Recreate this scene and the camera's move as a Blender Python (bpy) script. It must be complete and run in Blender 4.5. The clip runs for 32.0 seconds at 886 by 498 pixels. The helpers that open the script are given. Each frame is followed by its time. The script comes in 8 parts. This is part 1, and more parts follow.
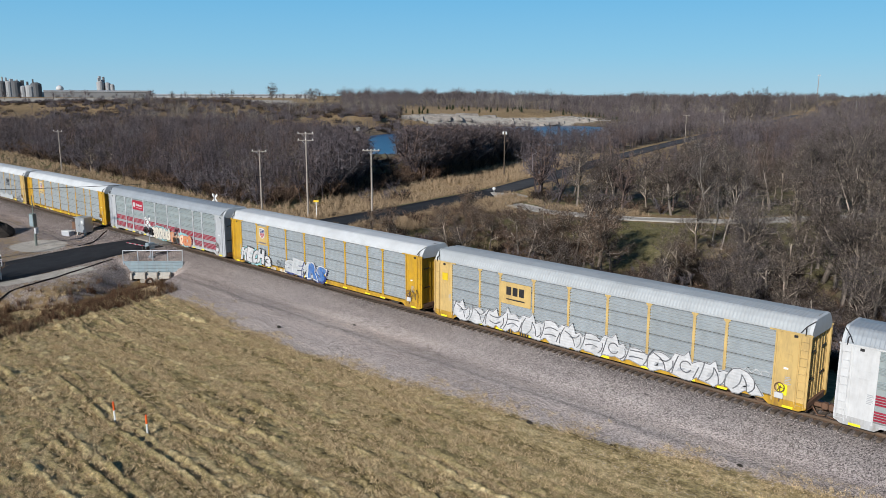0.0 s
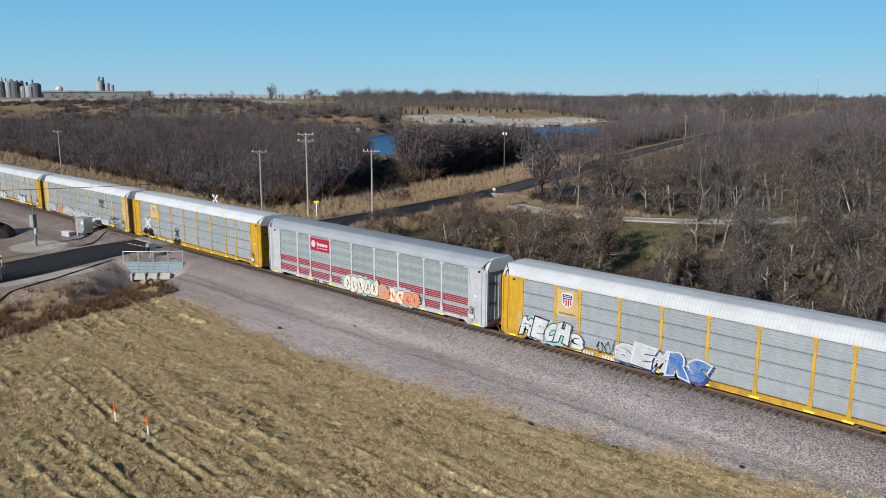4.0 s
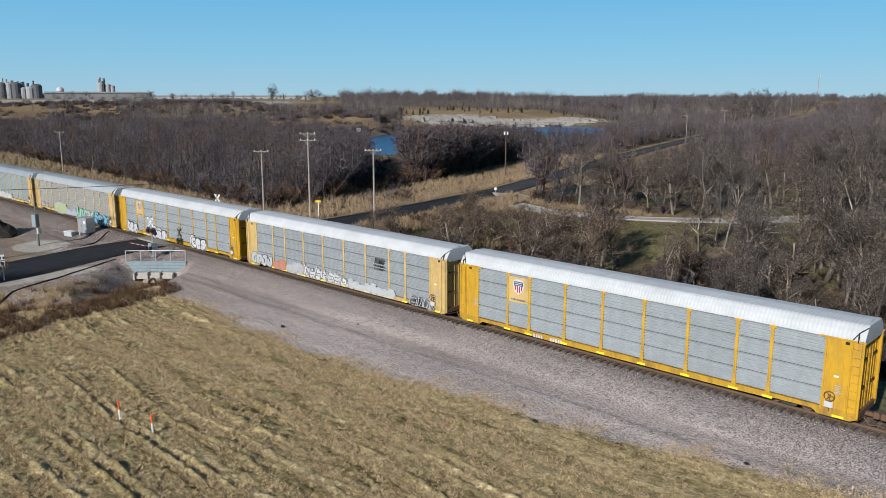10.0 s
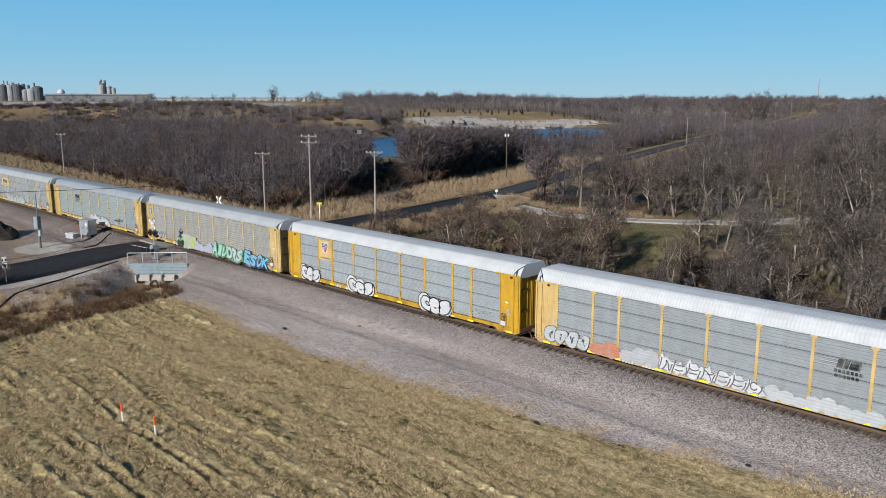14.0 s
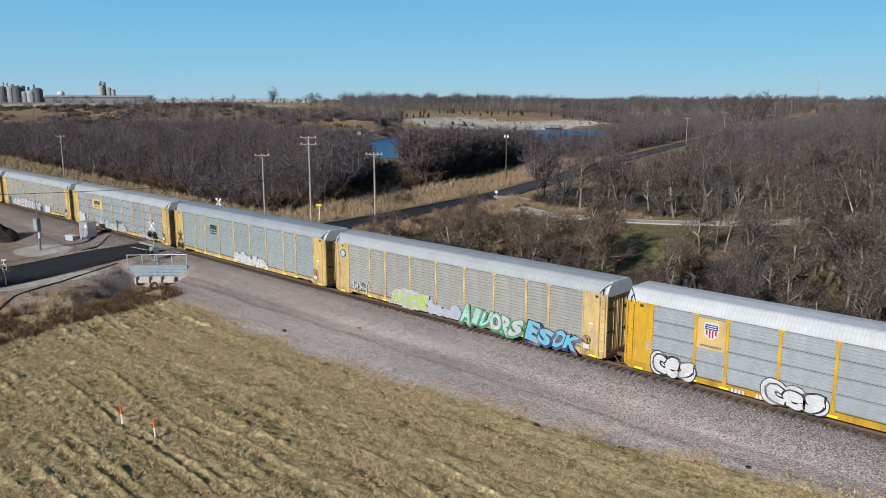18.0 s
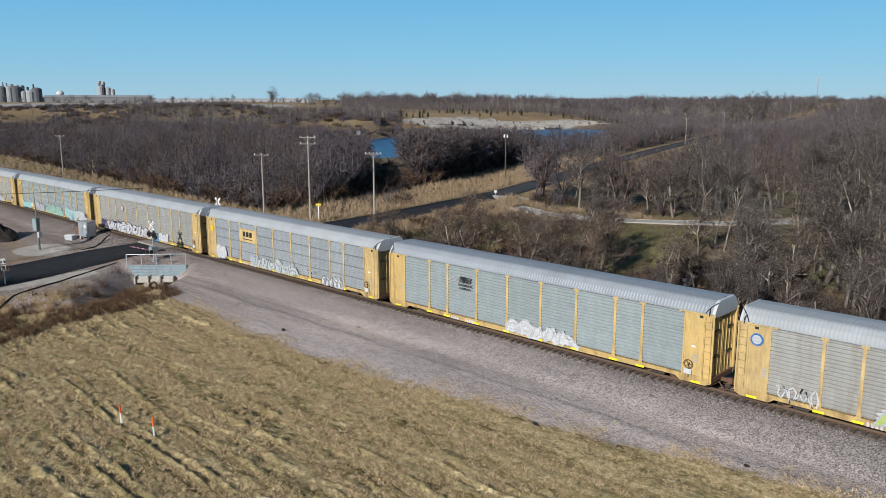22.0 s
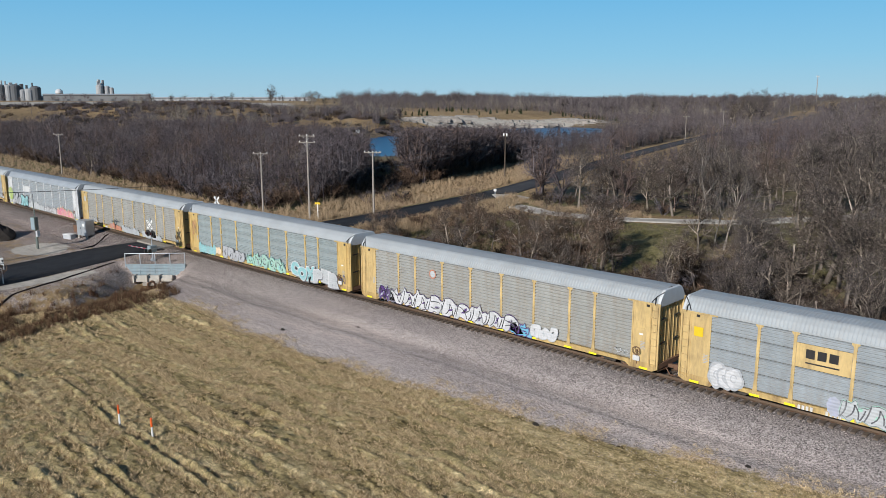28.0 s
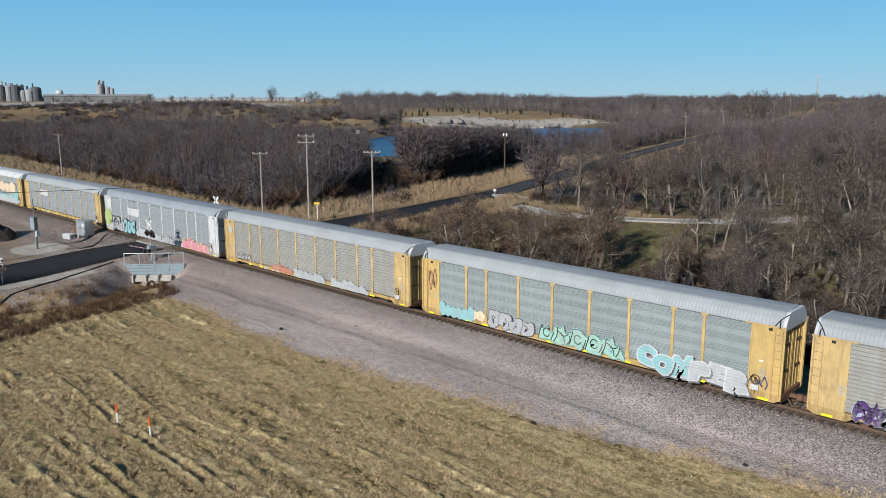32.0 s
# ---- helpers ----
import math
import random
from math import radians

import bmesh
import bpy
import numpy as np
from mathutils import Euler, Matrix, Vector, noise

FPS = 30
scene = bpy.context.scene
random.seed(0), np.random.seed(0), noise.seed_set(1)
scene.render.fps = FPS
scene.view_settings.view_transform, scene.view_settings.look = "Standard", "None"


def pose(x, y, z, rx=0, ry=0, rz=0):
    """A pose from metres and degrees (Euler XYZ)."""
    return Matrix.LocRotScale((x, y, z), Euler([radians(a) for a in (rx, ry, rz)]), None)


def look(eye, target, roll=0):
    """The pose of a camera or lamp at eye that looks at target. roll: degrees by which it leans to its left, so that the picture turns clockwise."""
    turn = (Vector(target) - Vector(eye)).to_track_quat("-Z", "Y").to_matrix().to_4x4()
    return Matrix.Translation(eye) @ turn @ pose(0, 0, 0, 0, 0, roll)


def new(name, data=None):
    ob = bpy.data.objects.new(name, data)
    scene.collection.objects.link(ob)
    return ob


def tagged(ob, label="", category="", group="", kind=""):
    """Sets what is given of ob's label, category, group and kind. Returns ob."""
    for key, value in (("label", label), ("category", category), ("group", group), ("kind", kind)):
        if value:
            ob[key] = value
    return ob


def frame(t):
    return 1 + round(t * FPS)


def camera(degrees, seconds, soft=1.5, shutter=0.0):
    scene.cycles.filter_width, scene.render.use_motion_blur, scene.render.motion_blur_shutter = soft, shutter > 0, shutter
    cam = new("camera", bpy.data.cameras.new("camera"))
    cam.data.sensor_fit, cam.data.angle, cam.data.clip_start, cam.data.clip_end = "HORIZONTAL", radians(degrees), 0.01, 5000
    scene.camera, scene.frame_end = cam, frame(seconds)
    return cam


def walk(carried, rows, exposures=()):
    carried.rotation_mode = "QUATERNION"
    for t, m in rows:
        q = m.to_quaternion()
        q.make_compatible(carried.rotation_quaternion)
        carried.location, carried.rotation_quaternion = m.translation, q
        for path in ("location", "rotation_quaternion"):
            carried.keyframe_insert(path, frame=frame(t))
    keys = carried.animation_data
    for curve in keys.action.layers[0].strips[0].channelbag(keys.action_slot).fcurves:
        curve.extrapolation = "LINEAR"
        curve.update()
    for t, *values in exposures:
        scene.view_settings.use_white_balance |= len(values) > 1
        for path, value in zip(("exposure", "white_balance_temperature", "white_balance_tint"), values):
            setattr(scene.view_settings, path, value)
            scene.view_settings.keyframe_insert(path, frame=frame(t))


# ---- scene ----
cam = camera(59.6, 32.0, 0.45)

# camera: seconds, x, y, z, heading, tilt below the horizon, lean
PATH = (
    (0, 0.147, -42.407, 17.158, 43.694, 11.201, 0.127),
    (1, 0.127, -42.414, 17.149, 43.674, 11.205, 0.144),
    (2, 0.081, -42.392, 17.147, 43.664, 11.193, 0.162),
    (3, 0.015, -42.390, 17.159, 43.663, 11.179, 0.161),
    (3.5, 0.011, -42.410, 17.169, 43.661, 11.172, 0.151),
    (5.5, 0.104, -42.505, 17.186, 43.663, 11.148, 0.126),
    (6.5, 0.108, -42.544, 17.164, 43.672, 11.158, 0.107),
    (7.5, 0.073, -42.574, 17.128, 43.686, 11.175, 0.086),
    (8.5, 0.029, -42.592, 17.104, 43.708, 11.174, 0.067),
    (9.5, -0.041, -42.589, 17.057, 43.718, 11.154, 0.045),
    (10.5, -0.069, -42.562, 16.987, 43.725, 11.109, 0.032),
    (11.5, -0.071, -42.552, 16.974, 43.745, 11.058, 0.025),
    (12.5, -0.055, -42.600, 17.011, 43.767, 11.023, 0.010),
    (13.5, -0.053, -42.680, 17.051, 43.760, 11.006, 0.023),
    (14.5, -0.041, -42.724, 17.066, 43.760, 10.978, 0.012),
    (16.5, 0.015, -42.726, 17.104, 43.753, 10.941, -0.049),
    (17.5, -0.031, -42.680, 17.112, 43.757, 10.930, -0.072),
    (18.5, -0.075, -42.672, 17.114, 43.754, 10.921, -0.087),
    (19.5, -0.101, -42.666, 17.114, 43.752, 10.905, -0.093),
    (20.5, -0.086, -42.663, 17.110, 43.749, 10.920, -0.099),
    (21.5, -0.017, -42.674, 17.094, 43.733, 10.932, -0.092),
    (22.5, 0.047, -42.685, 17.078, 43.710, 10.943, -0.069),
    (23.5, 0.110, -42.698, 17.089, 43.686, 10.981, -0.056),
    (24.5, 0.099, -42.684, 17.110, 43.661, 11.012, -0.035),
    (25.5, 0.030, -42.651, 17.125, 43.651, 11.021, -0.028),
    (27.5, -0.170, -42.557, 17.095, 43.661, 11.035, -0.073),
    (28.5, -0.160, -42.531, 17.100, 43.670, 11.052, -0.083),
    (29.5, -0.132, -42.550, 17.104, 43.673, 11.053, -0.084),
    (30.5, -0.090, -42.525, 17.090, 43.683, 11.045, -0.088),
    (31.5, -0.045, -42.466, 17.039, 43.699, 11.023, -0.109),
    (32, -0.022, -42.463, 17.023, 43.703, 11.016, -0.123),
)
walk(cam, [(t, pose(x, y, z, 90 - tilt, 0, turn) @ pose(0, 0, 0, 0, 0, lean)) for t, x, y, z, turn, tilt, lean in PATH])

# ---------------------------------------------------------------- light
SUN_AZ, SUN_EL = 100.0, 25.0            # where the rays travel to (from +x, counter-clockwise), height of the sun
ray_dir = Vector((math.cos(radians(SUN_AZ)) * math.cos(radians(SUN_EL)),
                  math.sin(radians(SUN_AZ)) * math.cos(radians(SUN_EL)), -math.sin(radians(SUN_EL))))
world = bpy.data.worlds.new("sky")
scene.world = world
world.use_nodes = True
wn = world.node_tree
sky = wn.nodes.new("ShaderNodeTexSky")
sky.sky_type = "NISHITA"
sky.sun_disc = False
sky.sun_elevation = radians(SUN_EL)
sky.sun_rotation = math.atan2(-ray_dir.x, -ray_dir.y)
sky.altitude, sky.air_density, sky.dust_density, sky.ozone_density = 1200, 1.0, 0.0, 2.0
tint = wn.nodes.new("ShaderNodeMix")
tint.data_type, tint.blend_type = "RGBA", "MULTIPLY"
tint.inputs[0].default_value = 1.0
gen = wn.nodes.new("ShaderNodeTexCoord")
sepz = wn.nodes.new("ShaderNodeSeparateXYZ")
wn.links.new(gen.outputs["Generated"], sepz.inputs[0])
hue = wn.nodes.new("ShaderNodeValToRGB")
hue.color_ramp.elements[0].position, hue.color_ramp.elements[0].color = 0.0, (0.485, 0.70, 1.05, 1)
hue.color_ramp.elements[1].position, hue.color_ramp.elements[1].color = 0.22, (0.55, 1.12, 1.15, 1)
zen = hue.color_ramp.elements.new(0.5)
zen.color = (0.62, 0.84, 0.89, 1)
wn.links.new(sepz.outputs[2], hue.inputs[0])
wn.links.new(hue.outputs[0], tint.inputs[7])
wn.links.new(sky.outputs[0], tint.inputs[6])
# thin haze that evens the clear sky out
haze = wn.nodes.new("ShaderNodeValToRGB")
haze.color_ramp.elements[0].position, haze.color_ramp.elements[0].color = 0.0, (0.365, 0.585, 0.73, 1)
haze.color_ramp.elements[1].position, haze.color_ramp.elements[1].color = 1.0, (0.010, 0.034, 0.095, 1)
for at_z, c in ((0.05, (0.255, 0.55, 0.77, 1)), (0.13, (0.15, 0.465, 0.77, 1)), (0.24, (0.07, 0.24, 0.46, 1)), (0.42, (0.028, 0.095, 0.22, 1))):
    haze.color_ramp.elements.new(at_z).color = c
wn.links.new(sepz.outputs[2], haze.inputs[0])
lift = wn.nodes.new("ShaderNodeMix")
lift.data_type, lift.blend_type = "RGBA", "MULTIPLY"
lift.inputs[0].default_value = 1.0
lift.inputs[7].default_value = (11.1, 11.1, 11.1, 1)
wn.links.new(haze.outputs[0], lift.inputs[6])
even = wn.nodes.new("ShaderNodeMix")
even.data_type = "RGBA"
even.inputs[0].default_value = 0.88
wn.links.new(tint.outputs[2], even.inputs[6])
wn.links.new(lift.outputs[2], even.inputs[7])
wn.links.new(even.outputs[2], wn.nodes["Background"].inputs[0])
wn.nodes["Background"].inputs[1].default_value = 0.090
sun = new("sun", bpy.data.lights.new("sun", "SUN"))
sun.data.energy, sun.data.angle, sun.data.color = 4.75, radians(0.55), (1.0, 0.967, 0.925)
sun.matrix_world = look((0, 0, 60), Vector((0, 0, 60)) + ray_dir)
scene.view_settings.exposure = 0.0

# ---------------------------------------------------------------- materials
MATS = {}


def material(name):
    m = bpy.data.materials.new(name)
    m.use_nodes = True
    MATS[name] = m
    return m, m.node_tree, m.node_tree.nodes["Principled BSDF"]


def node(nt, kind, **values):
    n = nt.nodes.new(kind)
    for key, v in values.items():
        n.inputs[key].default_value = v
    return n


def noise_of(nt, coords, scale, detail=5.0, rough=0.6, stretch=None):
    n = node(nt, "ShaderNodeTexNoise", Scale=scale, Detail=detail, Roughness=rough)
    if stretch:
        mp = nt.nodes.new("ShaderNodeMapping")
        mp.inputs["Scale"].default_value = stretch
        nt.links.new(coords, mp.inputs["Vector"])
        coords = mp.outputs[0]
    nt.links.new(coords, n.inputs["Vector"])
    return n.outputs["Fac"]


def ramp(nt, fac, stops):
    r = nt.nodes.new("ShaderNodeValToRGB")
    e = r.color_ramp.elements
    while len(e) < len(stops):
        e.new(0.5)
    for el, (p, c) in zip(e, stops):
        el.position = p
        el.color = (*c, 1) if len(c) == 3 else c
    nt.links.new(fac, r.inputs[0])
    return r.outputs[0]


def mix(nt, fac, a, b, mode="MIX"):
    m = nt.nodes.new("ShaderNodeMix")
    m.data_type = "RGBA"
    m.blend_type = mode
    for sock, v in ((m.inputs[0], fac), (m.inputs[6], a), (m.inputs[7], b)):
        if isinstance(v, bpy.types.NodeSocket):
            nt.links.new(v, sock)
        elif isinstance(v, (int, float)):
            sock.default_value = v
        else:
            sock.default_value = (*v, 1)
    return m.outputs[2]


def bump(nt, bsdf, height, strength, distance):
    b = node(nt, "ShaderNodeBump", Strength=strength, Distance=distance)
    nt.links.new(height, b.inputs["Height"])
    nt.links.new(b.outputs[0], bsdf.inputs["Normal"])


def coords_of(nt, world_space=False):
    if world_space:
        return nt.nodes.new("ShaderNodeNewGeometry").outputs["Position"]
    return nt.nodes.new("ShaderNodeTexCoord").outputs["Object"]


def painted(name, color, rough=0.45, metal=0.0, dirt=0.35, dirt_color=(0.16, 0.11, 0.07), scale=1.2, streak=True, spread=0.10):
    """Weathered paint or bare metal: tone shifts, streaks of dirt that run down, fine relief."""
    m, nt, b = material(name)
    co = coords_of(nt)
    a = noise_of(nt, co, scale, 4, 0.65)
    s = noise_of(nt, co, 1.0, 6, 0.7, (2.2, 2.2, 0.35) if streak else (2, 2, 2))
    tone = ramp(nt, a, [(0.3, tuple(c * (1 - spread) for c in color)), (0.7, tuple(min(1, c * (1 + spread)) for c in color))])
    obi = nt.nodes.new("ShaderNodeObjectInfo")
    vary = ramp(nt, obi.outputs["Random"], [(0.0, (0.93, 0.93, 0.93)), (1.0, (1.05, 1.05, 1.05))])
    tone = mix(nt, 1.0, tone, vary, "MULTIPLY")
    mask = ramp(nt, s, [(0.45, (0, 0, 0)), (0.75, (dirt, dirt, dirt))])
    nt.links.new(mix(nt, mask, tone, dirt_color), b.inputs["Base Color"])
    b.inputs["Roughness"].default_value = rough
    b.inputs["Metallic"].default_value = metal
    bump(nt, b, noise_of(nt, co, 14, 3), 0.08, 0.01)
    return m


painted("yellow_paint", (0.58, 0.33, 0.022), 0.42, dirt=0.6)
painted("pale_yellow_paint", (0.58, 0.405, 0.155), 0.5, dirt=0.55)
painted("faded_yellow_paint", (0.57, 0.41, 0.18), 0.55, dirt=0.75, spread=0.14)
painted("yellow_sill", (0.52, 0.30, 0.025), 0.5, dirt=0.85, dirt_color=(0.13, 0.07, 0.035), scale=2)
painted("pale_yellow_sill", (0.52, 0.36, 0.14), 0.55, dirt=0.9, dirt_color=(0.15, 0.085, 0.045), scale=2)
painted("faded_yellow_sill", (0.50, 0.35, 0.14), 0.6, dirt=0.95, dirt_color=(0.15, 0.085, 0.045), scale=2, spread=0.18)
painted("silver_sill", (0.46, 0.47, 0.48), 0.5, dirt=0.7, dirt_color=(0.17, 0.12, 0.085), scale=2)
painted("silver_paint", (0.47, 0.49, 0.515), 0.4, dirt=0.3)
painted("white_paint", (0.58, 0.585, 0.59), 0.45, dirt=0.25)
painted("roof_white", (0.52, 0.54, 0.555), 0.5, dirt=0.22, dirt_color=(0.4, 0.36, 0.32), scale=0.6)
painted("roof_galvanised", (0.34, 0.37, 0.40), 0.42, metal=0.2, dirt=0.3, dirt_color=(0.3, 0.29, 0.28), scale=0.6)
painted("roof_silver", (0.41, 0.435, 0.45), 0.5, metal=0.05, dirt=0.3, dirt_color=(0.34, 0.33, 0.32), scale=0.6)
painted("roof_pale", (0.34, 0.365, 0.38), 0.5, metal=0.05, dirt=0.35, dirt_color=(0.36, 0.33, 0.3), scale=0.6)
painted("panel_clean", (0.38, 0.415, 0.435), 0.42, metal=0.25, dirt=0.25, dirt_color=(0.3, 0.28, 0.26))
painted("panel_dull", (0.33, 0.36, 0.38), 0.5, metal=0.15, dirt=0.5, dirt_color=(0.27, 0.24, 0.21))
painted("panel_dirty", (0.33, 0.33, 0.31), 0.6, metal=0.1, dirt=0.8, dirt_color=(0.26, 0.21, 0.16))
painted("panel_teal", (0.325, 0.37, 0.375), 0.45, metal=0.2, dirt=0.4, dirt_color=(0.28, 0.28, 0.27))
painted("stripe_red", (0.33, 0.022, 0.05), 0.45, dirt=0.3)
painted("sign_red", (0.36, 0.014, 0.04), 0.4, dirt=0.1)
painted("pink_plate", (0.62, 0.36, 0.34), 0.5, dirt=0.2)
painted("dark_steel", (0.05, 0.045, 0.04), 0.65, metal=0.2, dirt=0.6, dirt_color=(0.12, 0.075, 0.045))
painted("rust_steel", (0.16, 0.085, 0.05), 0.75, dirt=0.5, dirt_color=(0.06, 0.045, 0.04))
painted("rail_steel", (0.20, 0.14, 0.10), 0.5, metal=0.5, dirt=0.4)
painted("black_paint", (0.02, 0.02, 0.022), 0.5, dirt=0.2)
painted("safety_yellow", (0.85, 0.75, 0.02), 0.5, dirt=0.15)
painted("galvanised", (0.46, 0.49, 0.52), 0.42, metal=0.5, dirt=0.25, dirt_color=(0.3, 0.3, 0.3))
painted("mast_green", (0.17, 0.20, 0.18), 0.5, metal=0.2, dirt=0.3)
painted("sheet_blue_grey", (0.30, 0.38, 0.42), 0.45, metal=0.2, dirt=0.35, dirt_color=(0.25, 0.2, 0.15))
painted("concrete", (0.46, 0.43, 0.38), 0.85, dirt=0.4, dirt_color=(0.26, 0.23, 0.19), scale=3)
painted("dirty_concrete", (0.32, 0.29, 0.25), 0.9, dirt=0.6, dirt_color=(0.18, 0.15, 0.12), scale=3)
painted("pole_wood", (0.33, 0.29, 0.25), 0.85, dirt=0.5, dirt_color=(0.17, 0.14, 0.12), scale=3)
painted("dark_wood", (0.10, 0.075, 0.055), 0.85, dirt=0.4, scale=3)
painted("tie_wood", (0.11, 0.082, 0.062), 0.9, dirt=0.7, dirt_color=(0.24, 0.20, 0.17), scale=3, spread=0.3)
painted("marker_white", (0.82, 0.82, 0.80), 0.4, dirt=0.1)
painted("marker_orange", (0.85, 0.13, 0.02), 0.45, dirt=0.08)
painted("sign_yellow", (0.75, 0.52, 0.02), 0.45, dirt=0.15)
painted("far_wall", (0.24, 0.245, 0.25), 0.8, dirt=0.3, scale=0.05)
painted("far_concrete", (0.37, 0.38, 0.39), 0.8, dirt=0.3, scale=0.05)
painted("far_dark", (0.10, 0.108, 0.12), 0.7, dirt=0.3, scale=0.05)
painted("far_roof", (0.62, 0.63, 0.64), 0.6, dirt=0.3, scale=0.05)


def spray(name, color, rough=0.55):
    """Sprayed paint on ribbed sheet: the ribs show through as relief."""
    m, nt, b = material(name)
    co = coords_of(nt)
    a = noise_of(nt, co, 2.5, 4)
    tone = ramp(nt, a, [(0.3, tuple(c * 0.82 for c in color)), (0.7, color)])
    worn = noise_of(nt, co, 1.4, 7, 0.75, (1.0, 1.0, 0.6))
    tone = mix(nt, ramp(nt, worn, [(0.46, (0, 0, 0)), (0.72, (0.7, 0.7, 0.7))]), tone, (0.33, 0.345, 0.35))
    nt.links.new(tone, b.inputs["Base Color"])
    b.inputs["Roughness"].default_value = rough
    w = node(nt, "ShaderNodeTexWave", Scale=1.7)
    w.bands_direction = "Z"
    nt.links.new(co, w.inputs["Vector"])
    bump(nt, b, w.outputs["Fac"], 0.35, 0.03)
    return m


for name, c in dict(white=(0.60, 0.60, 0.61), black=(0.012, 0.012, 0.014), blue=(0.03, 0.14, 0.42), sky=(0.13, 0.43, 0.60), cyan=(0.27, 0.52, 0.54),
                    green=(0.06, 0.24, 0.13), mint=(0.34, 0.58, 0.47), lime=(0.40, 0.50, 0.14), purple=(0.08, 0.03, 0.16), orange=(0.62, 0.26, 0.11),
                    red=(0.60, 0.04, 0.04), pink=(0.70, 0.15, 0.32), peach=(0.80, 0.62, 0.42), grey=(0.42, 0.43, 0.45), pale=(0.48, 0.50, 0.51),
                    navy=(0.02, 0.035, 0.16), salmon=(0.50, 0.20, 0.12), dim=(0.10, 0.10, 0.11), cream=(0.72, 0.66, 0.55), lilac=(0.40, 0.42, 0.52), yellow=(0.78, 0.62, 0.05)).items():
    spray("spray_" + name, c)


def ground_material():
    m, nt, b = material("ground_surface")
    co = coords_of(nt, True)
    zone = nt.nodes.new("ShaderNodeAttribute")
    zone.attribute_name = "zone"
    sep = nt.nodes.new("ShaderNodeSeparateColor")
    nt.links.new(zone.outputs["Color"], sep.inputs[0])
    # mown straw-coloured grass with rows left by the mower
    lay = noise_of(nt, co, 1.0, 6, 0.7, (0.25, 1.9, 1))
    fine = noise_of(nt, co, 7.0, 4, 0.75)
    tiny = noise_of(nt, co, 26.0, 3, 0.8)
    wv = node(nt, "ShaderNodeTexWave", Scale=0.11, Distortion=6.0, Detail=4.0)
    wv.bands_direction = "Y"
    wv.inputs["Detail Scale"].default_value = 0.6
    mpw = nt.nodes.new("ShaderNodeMapping")
    mpw.inputs["Rotation"].default_value = (0, 0, 0.06)
    nt.links.new(co, mpw.inputs["Vector"])
    nt.links.new(mpw.outputs[0], wv.inputs["Vector"])
    rows = mix(nt, 0.14, lay, wv.outputs["Fac"])
    clump = noise_of(nt, co, 2.6, 5, 0.7, (0.7, 1.2, 1))
    field = ramp(nt, mix(nt, 0.5, rows, clump), [(0.36, (0.04, 0.03, 0.014)), (0.44, (0.22, 0.17, 0.082)), (0.55, (0.47, 0.375, 0.21)), (0.66, (0.74, 0.62, 0.40))])
    patch = noise_of(nt, co, 0.16, 3, 0.6)
    field = mix(nt, ramp(nt, patch, [(0.48, (0, 0, 0)), (0.62, (0.45, 0.45, 0.45))]), field, (0.31, 0.26, 0.135))
    bare = noise_of(nt, co, 0.33, 4, 0.65)
    field = mix(nt, ramp(nt, bare, [(0.60, (0, 0, 0)), (0.70, (0.6, 0.6, 0.6))]), field, (0.40, 0.315, 0.195))
    field = mix(nt, 0.9, field, ramp(nt, fine, [(0.30, (0.26, 0.25, 0.21)), (0.46, (0.86, 0.86, 0.83)), (0.66, (1.6, 1.55, 1.42))]), "MULTIPLY")
    field = mix(nt, 0.9, field, ramp(nt, tiny, [(0.34, (0.38, 0.38, 0.36)), (0.6, (1.35, 1.35, 1.33))]), "MULTIPLY")
    # pinkish grey crushed stone
    vor = node(nt, "ShaderNodeTexVoronoi", Scale=18.0)
    nt.links.new(co, vor.inputs["Vector"])
    stone = ramp(nt, vor.outputs["Color"], [(0.12, (0.13, 0.118, 0.113)), (0.42, (0.46, 0.412, 0.388)), (0.78, (0.86, 0.79, 0.75))])
    grit = noise_of(nt, co, 40, 3, 0.8)
    stone = mix(nt, 0.8, stone, ramp(nt, grit, [(0.3, (0.55, 0.55, 0.55)), (0.7, (1.25, 1.25, 1.25))]), "MULTIPLY")
    wear = noise_of(nt, co, 1.0, 4, 0.6, (0.06, 0.45, 1))
    stone = mix(nt, 0.7, stone, ramp(nt, wear, [(0.35, (0.72, 0.71, 0.72)), (0.65, (1.22, 1.2, 1.18))]), "MULTIPLY")
    sepp = nt.nodes.new("ShaderNodeSeparateXYZ")
    nt.links.new(co, sepp.inputs[0])
    yw = nt.nodes.new("ShaderNodeMath")
    yw.operation = "MULTIPLY_ADD"
    nt.links.new(noise_of(nt, co, 0.12, 3), yw.inputs[0])
    yw.inputs[1].default_value = 1.6
    nt.links.new(sepp.outputs[1], yw.inputs[2])
    rng_y = nt.nodes.new("ShaderNodeMapRange")
    rng_y.inputs["From Min"].default_value, rng_y.inputs["From Max"].default_value = -11.2, 0.8
    nt.links.new(yw.outputs[0], rng_y.inputs["Value"])
    lanes = ramp(nt, rng_y.outputs[0], [(0.0, (0.88, 0.86, 0.82)), (0.12, (1.02, 1.0, 0.97)), (0.22, (0.94, 0.92, 0.91)), (0.31, (1.03, 1.0, 0.98)), (0.38, (1.10, 1.06, 1.03)), (0.42, (0.95, 0.93, 0.92)), (0.445, (0.66, 0.65, 0.65)), (0.47, (0.98, 0.96, 0.94)), (0.53, (1.16, 1.12, 1.08)), (0.60, (1.0, 0.97, 0.96)), (0.70, (0.66, 0.655, 0.66)), (1.0, (0.48, 0.465, 0.46))])
